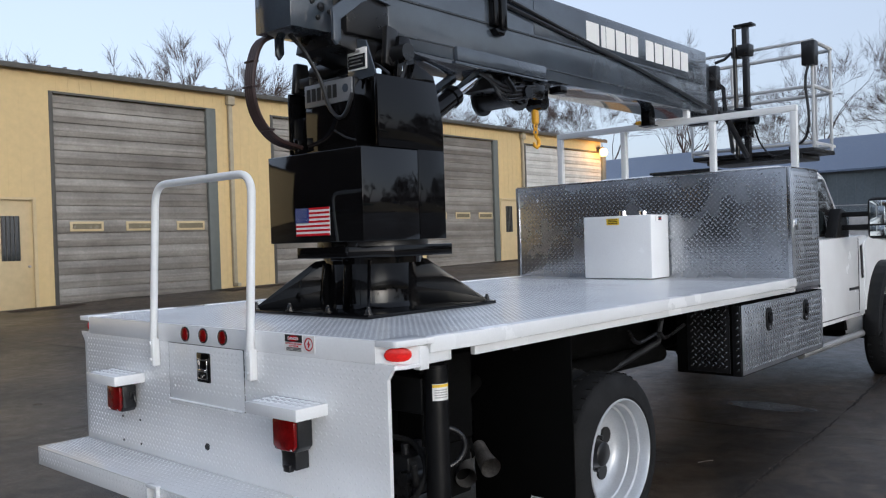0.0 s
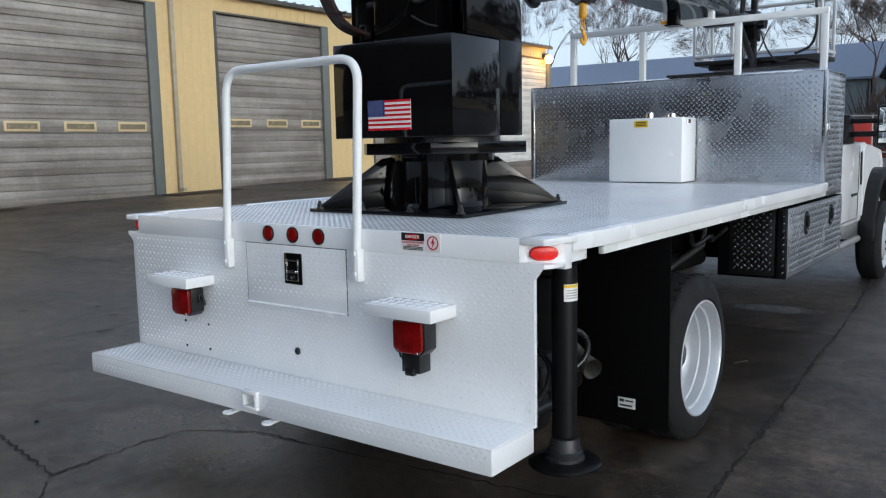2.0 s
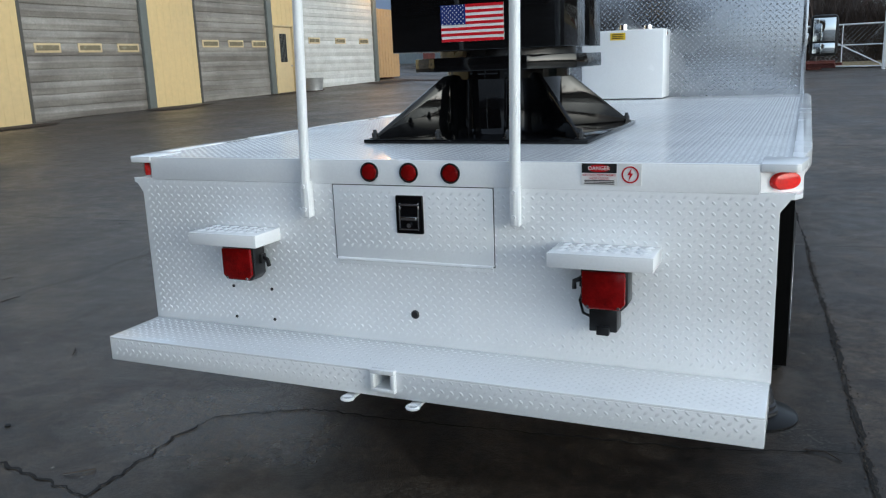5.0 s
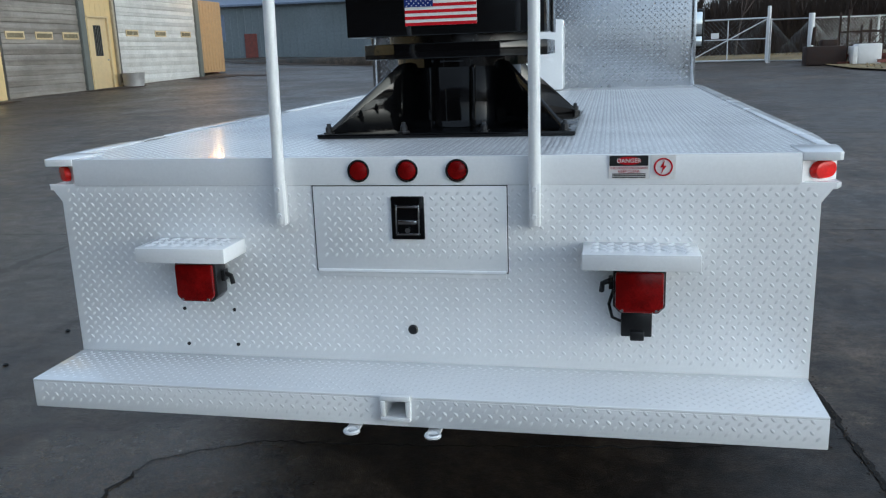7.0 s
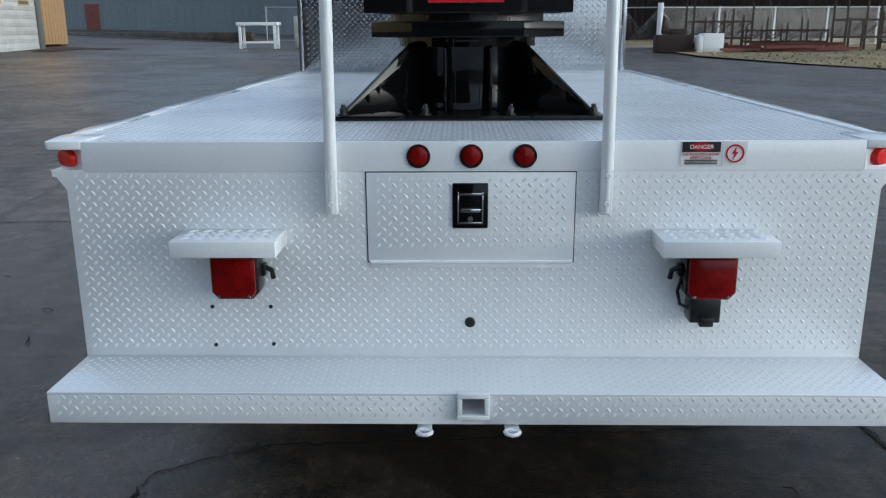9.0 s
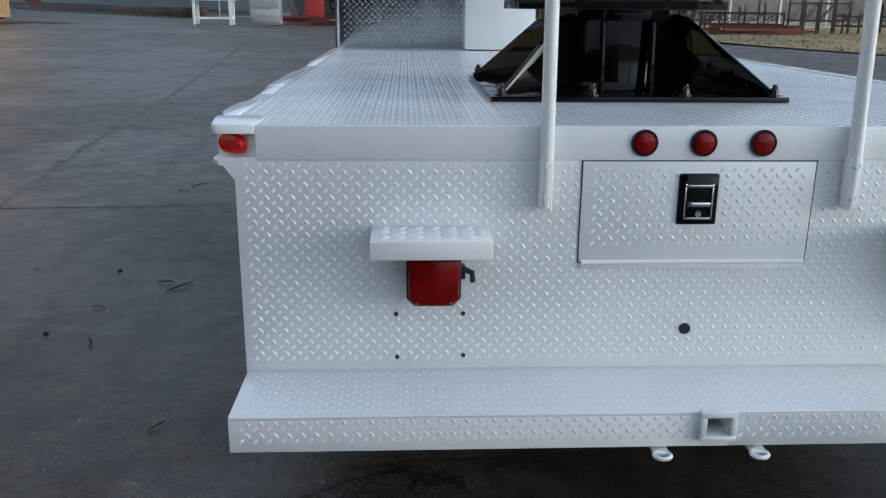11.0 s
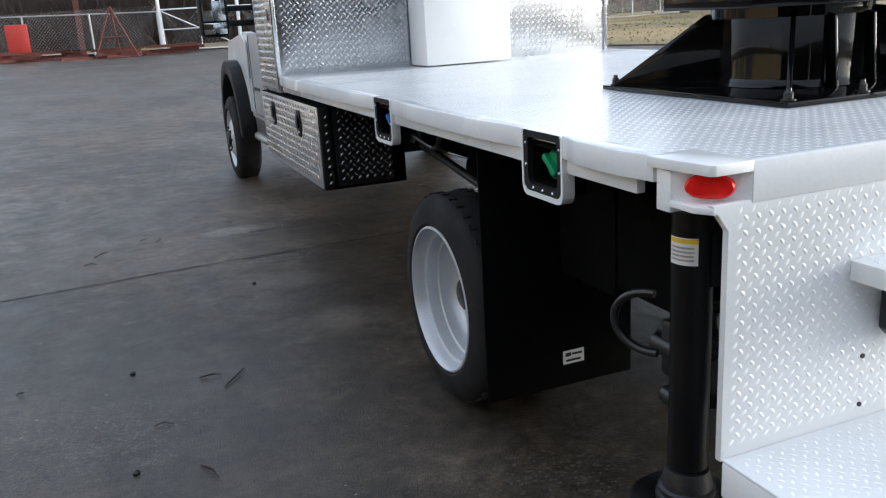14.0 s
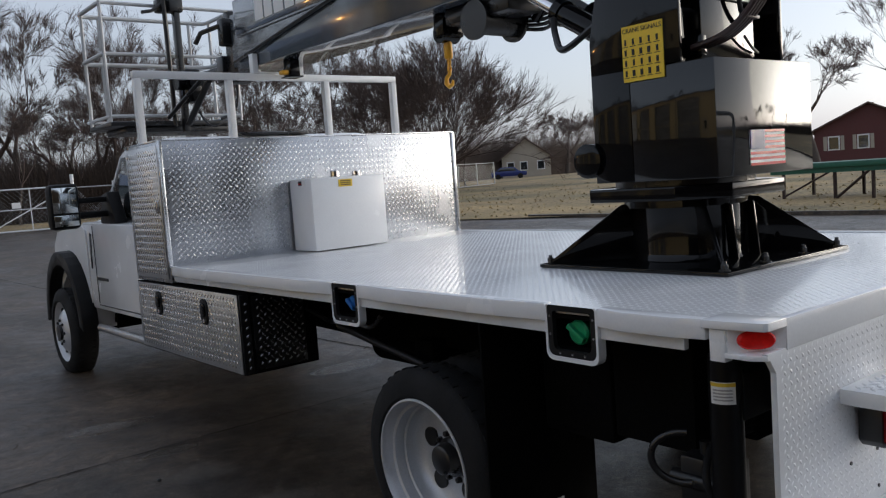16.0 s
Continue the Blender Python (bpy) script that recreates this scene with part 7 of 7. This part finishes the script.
for q in (-1.3, 1.35):
    for k in (-0.8, 0.8):
        part("wheel", Mesh().lathe([(-0.1, 0.0), (-0.1, 0.32), (0.1, 0.32), (0.1, 0.0)], (0, 0, 0), "y", 16).data("wheel"), RUBBER, car).matrix_basis = cm @ Matrix.Translation((q, k, 0.32))


# ---- trees ----
def grow(seed, height, spread, levels, trunk_r, fork=0.28, up=0.25, thin=0.009, stems=0):
    """Trunk and crown meshes of a bare tree: limbs that fork, bend and thin out into flat twigs."""
    r = random.Random(seed)
    trunk, crown = Mesh(), Mesh()

    def limb(p, d, length, rad, level):
        n = 4 if level < 3 else (3 if level < levels - 2 else 2)
        pts, rs = [Vector(p)], [rad]
        q, dd = Vector(p), Vector(d)
        for i in range(n):
            dd = (dd + Vector((r.uniform(-1, 1), r.uniform(-1, 1), r.uniform(-0.5, 1) * up)) * ((0.22 if not stems else 0.1) if level < 3 else 0.11)).normalized()
            q = q + dd * (length / n)
            pts.append(q.copy())
            rs.append(max(thin, rad * (1 - 0.45 * (i + 1) / n)))
        if level == levels - 1:
            # short straight twigs all along the last limb, alternately to all sides
            for j in range(6):
                a = pts[0].lerp(pts[-1], 0.15 + 0.85 * j / 5)
                side = Matrix.Rotation(2.4 * j + r.uniform(-0.5, 0.5), 3, dd) @ dd.orthogonal().normalized()
                nd = (dd + side * r.uniform(0.3, 0.7) + Vector((0, 0, 0.12))).normalized()
                s = nd.cross(Vector((r.uniform(-1, 1), r.uniform(-1, 1), 0.2))).normalized() * thin * 1.1
                k = len(crown.v)
                crown.v += [tuple(a - s), tuple(a + s), tuple(a + nd * length * r.uniform(0.6, 1.3))]
                crown.f.append((k, k + 1, k + 2))
        if level >= levels - 2:
            s = dd.cross(Vector((r.uniform(-1, 1), r.uniform(-1, 1), 0.2))).normalized()
            k = len(crown.v)
            for t, w in zip(pts, rs):
                crown.v += [tuple(t - s * w), tuple(t + s * w)]
            crown.f += [(k + 2 * i, k + 2 * i + 1, k + 2 * i + 3, k + 2 * i + 2) for i in range(n)]
        else:
            (trunk if level == 0 else crown).tube(pts, rs, 8 if level == 0 else (5 if level < 3 else 3), False)
        if level == levels - 1:
            return
        if level == 0 and stems:
            for j in range(stems):
                a, tilt = 2.4 * j + r.uniform(-0.3, 0.3), 0.12 + 1.2 * (j + 0.5) / stems
                nd = Vector((math.cos(a) * math.sin(tilt), math.sin(a) * math.sin(tilt), math.cos(tilt)))
                limb(pts[-1] - dd * r.uniform(0, length * 0.3), nd, height * r.uniform(0.27, 0.33), rs[-1] * r.uniform(0.4, 0.6), 2)
            return
        for j in range(r.choice((2, 3, 3))):
            ax = dd.orthogonal().normalized()
            ax = Matrix.Rotation(r.uniform(0, 6.28), 3, dd) @ ax
            nd = (dd + ax * r.uniform(0.4, 0.95) * spread * (1.0 if level < 4 else 0.9) + Vector((0, 0, 0.12))).normalized()
            t = r.choice((n, n - 1, 1 + n // 3)) if level else r.choice((4, 4, 3))
            limb(pts[t], nd, length * r.uniform(0.62, 0.86), rs[t] * r.uniform(0.55, 0.75), level + 1)
    limb((0, 0, -0.2), (0, 0, 1), height * fork, trunk_r, 0)
    out = []
    for nm, g_ in (("trunk", trunk), ("crown", crown)):
        me = raw_mesh(nm, g_.v, g_.f)
        me.shade_smooth()
        out.append(me)
    return out


def plant(meshes, x, y, s, turn, label, group="bare winter trees"):
    t = thing("tree", label, "tree", (x, y, ground_z(x, y)), group)
    for nm, me, mt in (("trunk", meshes[0], BARK), ("crown", meshes[1], TWIG)):
        if not me.materials:
            me.materials.append(mt)
        o = new(nm, me)
        o.parent = t
    t.rotation_euler = (0, 0, turn)
    t.scale = (s, s, s)
    return t


kinds = [grow(11, 19, 0.75, 8, 0.34, 0.19, 0.4), grow(23, 20, 0.6, 8, 0.3, 0.2, 0.5), grow(37, 18, 0.85, 8, 0.38, 0.18, 0.4), grow(51, 12, 0.6, 6, 0.12, 0.25, 0.4)]
tall = [grow(101, 34, 0.7, 8, 0.4, 0.19, 0.4, 0.008), grow(103, 36, 0.6, 8, 0.42, 0.2, 0.5, 0.008), grow(107, 33, 0.8, 8, 0.45, 0.18, 0.4, 0.008)]
spread_tree = grow(77, 12, 0.62, 8, 0.42, 0.17, 0.25, 0.013, stems=30)
plant(spread_tree, 35.2, 46.5, 0.9, 0.4, "wide bare tree with a short thick trunk beyond the lawn")
rnd = random.Random(99)
for i in range(34):
    x = -7 + i * 1.7 + rnd.uniform(-1.2, 1.2)
    plant(kinds[i % 3], x, 55 + 0.2 * abs(x) + rnd.uniform(-4, 14), rnd.uniform(0.9, 1.3), rnd.uniform(0, 6.28), "bare grey-brown winter tree behind the fence")
for i in range(20):
    plant(tall[i % 3], -92 + i * 4.4 + rnd.uniform(-2, 2), 86 + rnd.uniform(-3, 14), rnd.uniform(0.8, 1.08), rnd.uniform(0, 6.28), "bare winter tree behind the metal shed")
for x, y, s in ((-34, 16, 0.8), (-43, 28, 1.1), (-40, 8, 0.8)):
    plant(kinds[1], x, y, s, rnd.uniform(0, 6.28), "bare winter tree behind the garage")
for x, y, s in ((65, 33, 1.3), (70, 26, 1.15), (66, 60, 0.6), (86, 80, 1.1), (92, 84, 1.0), (90, 70, 1.1), (98, 78, 1.2)):
    plant(kinds[int(x) % 3], x, y, s, rnd.uniform(0, 6.28), "bare winter tree among the houses")
for i in range(12):
    plant(kinds[3], 1 + i * 3.6 + rnd.uniform(-1, 1), 49 + 0.15 * i + rnd.uniform(-2, 5), rnd.uniform(0.6, 1.0), rnd.uniform(0, 6.28), "young bare tree along the fence")

# trees out of view, added for dark shapes reflected in the black paint
for x, y, s in ((52, -26, 0.6), (58, -34, 0.7), (60, -20, 0.5), (50, -42, 0.6), (66, -44, 0.8), (-13, -26, 0.9), (-10, -34, 1.0), (-15, -44, 1.1), (-6, -40, 0.9), (0, -46, 0.9)):
    plant(kinds[int(abs(x)) % 3], x, y, s, rnd.uniform(0, 6.28), "bare winter tree out of view, added for reflections")

# more unseen trees, placed so the black crane reflects less sky
rnd = random.Random(41)
for i in range(16):
    plant(tall[i % 3], -44 + 3.1 * i + rnd.uniform(-2, 2), -30 - 0.5 * i + rnd.uniform(-6, 6), rnd.uniform(0.42, 0.6), rnd.uniform(0, 6.28), "unseen bare winter tree, added to darken reflections")

# thicket behind the fence, and two unseen stretches added to darken reflections
verts, faces = [], []
rnd = random.Random(15)
for x0, y0, x1, y1, top, count in ((-6, 50, 46, 60, 4.5, 26000), (-32, -15, 0, -32, 15.0, 60000), (46, -50, 74, -6, 3.2, 12000)):
    for i in range(count):
        t = rnd.random()
        x, y = x0 + (x1 - x0) * t + rnd.uniform(-1.5, 1.5), y0 + (y1 - y0) * t + rnd.uniform(-1.5, 1.5)
        h, a, w_ = rnd.uniform(0.4, 1.0) * top * 0.6, rnd.uniform(-0.7, 0.7), rnd.uniform(0.03, 0.09)
        z = rnd.uniform(0, top * 0.5)
        k = len(verts)
        verts += [(x - w_, y + w_, z - 0.2), (x + w_, y - w_, z - 0.2), (x + h * math.sin(a) * 0.7, y + h * math.sin(a) * 0.7, z + h * math.cos(a))]
        faces.append((k, k + 1, k + 2))
th = part("hedge", raw_mesh("hedge", verts, faces), BRUSH)
tagged(th, "brown leafless hedge along the fence, with unseen stretches added for dark reflections", "bushes", kind="stuff")

# thicket along the far edge
verts, faces = [], []
rnd = random.Random(5)
for i in range(90000):
    t = rnd.random()
    x = -8 + 130 * t
    y = 70 + rnd.uniform(-6, 6) + 22 * t
    h = rnd.uniform(0.5, 4.6) * (1 + 0.4 * math.sin(x * 0.6) + 0.3 * math.sin(x * 0.23 + 2))
    z = 0.7 + rnd.uniform(0, 2.8)
    a = rnd.uniform(-0.7, 0.7)
    w_ = rnd.uniform(0.012, 0.04)
    k = len(verts)
    verts += [(x - w_, y, z - 0.4), (x + w_, y, z - 0.4), (x + h * math.sin(a), y + rnd.uniform(-0.5, 0.5), z + h * math.cos(a))]
    faces.append((k, k + 1, k + 2))
th = part("thicket", raw_mesh("thicket", verts, faces), BRUSH)
tagged(th, "brown leafless thicket along the far edge", "bushes", kind="stuff")

# ---- litter on the yard ----
rnd = random.Random(31)
for i in range(46):
    x, y = rnd.uniform(-5.5, 3.5), rnd.uniform(-1.6, 7)
    a, l = rnd.uniform(0, 3.14), rnd.uniform(0.03, 0.14)
    t = part("twig", Mesh().tube([(x, y, 0.005), (x + l * 0.5 * math.cos(a), y + l * 0.5 * math.sin(a), 0.012), (x + l * math.cos(a + 0.3), y + l * math.sin(a + 0.3), 0.006)], 0.003, 5), BARK)
    t.location.z = ground_z(x, y)
    tagged(t, "small dry twig on the concrete", "twig", "twigs on the yard")
for xa, ya, xb, yb in ((-1.99, 2.10, -1.89, 2.25), (-2.165, 1.466, -2.12, 1.35), (-1.65, 0.605, -1.61, 0.675), (-2.43, 0.67, -2.345, 0.57), (-2.5, 4.73, -2.41, 4.84), (-2.08, 2.25, -1.99, 2.24)):
    t = part("twig", Mesh().tube([(xa, ya, 0.006), ((xa + xb) / 2 + 0.01, (ya + yb) / 2, 0.014), (xb, yb, 0.007)], [0.0035, 0.004, 0.002], 6), TWIG_DARK)
    tagged(t, "small dry twig on the concrete", "twig", "twigs on the yard")
for x, y in ((-2.378, 1.529), (-2.363, 1.008), (-3.18, 5.3), (-1.62, 3.51), (-2.35, 2.46), (-1.9, -0.2), (0.2, -0.9)):
    t = part("pebble", Mesh().lathe([(0.0, 0.012), (0.006, 0.014), (0.012, 0.008), (0.014, 0.0)], (x, y, 0.001), "z", 8), BLACK_INK)
    tagged(t, "small dark pebble on the concrete", "pebble", "pebbles on the yard")
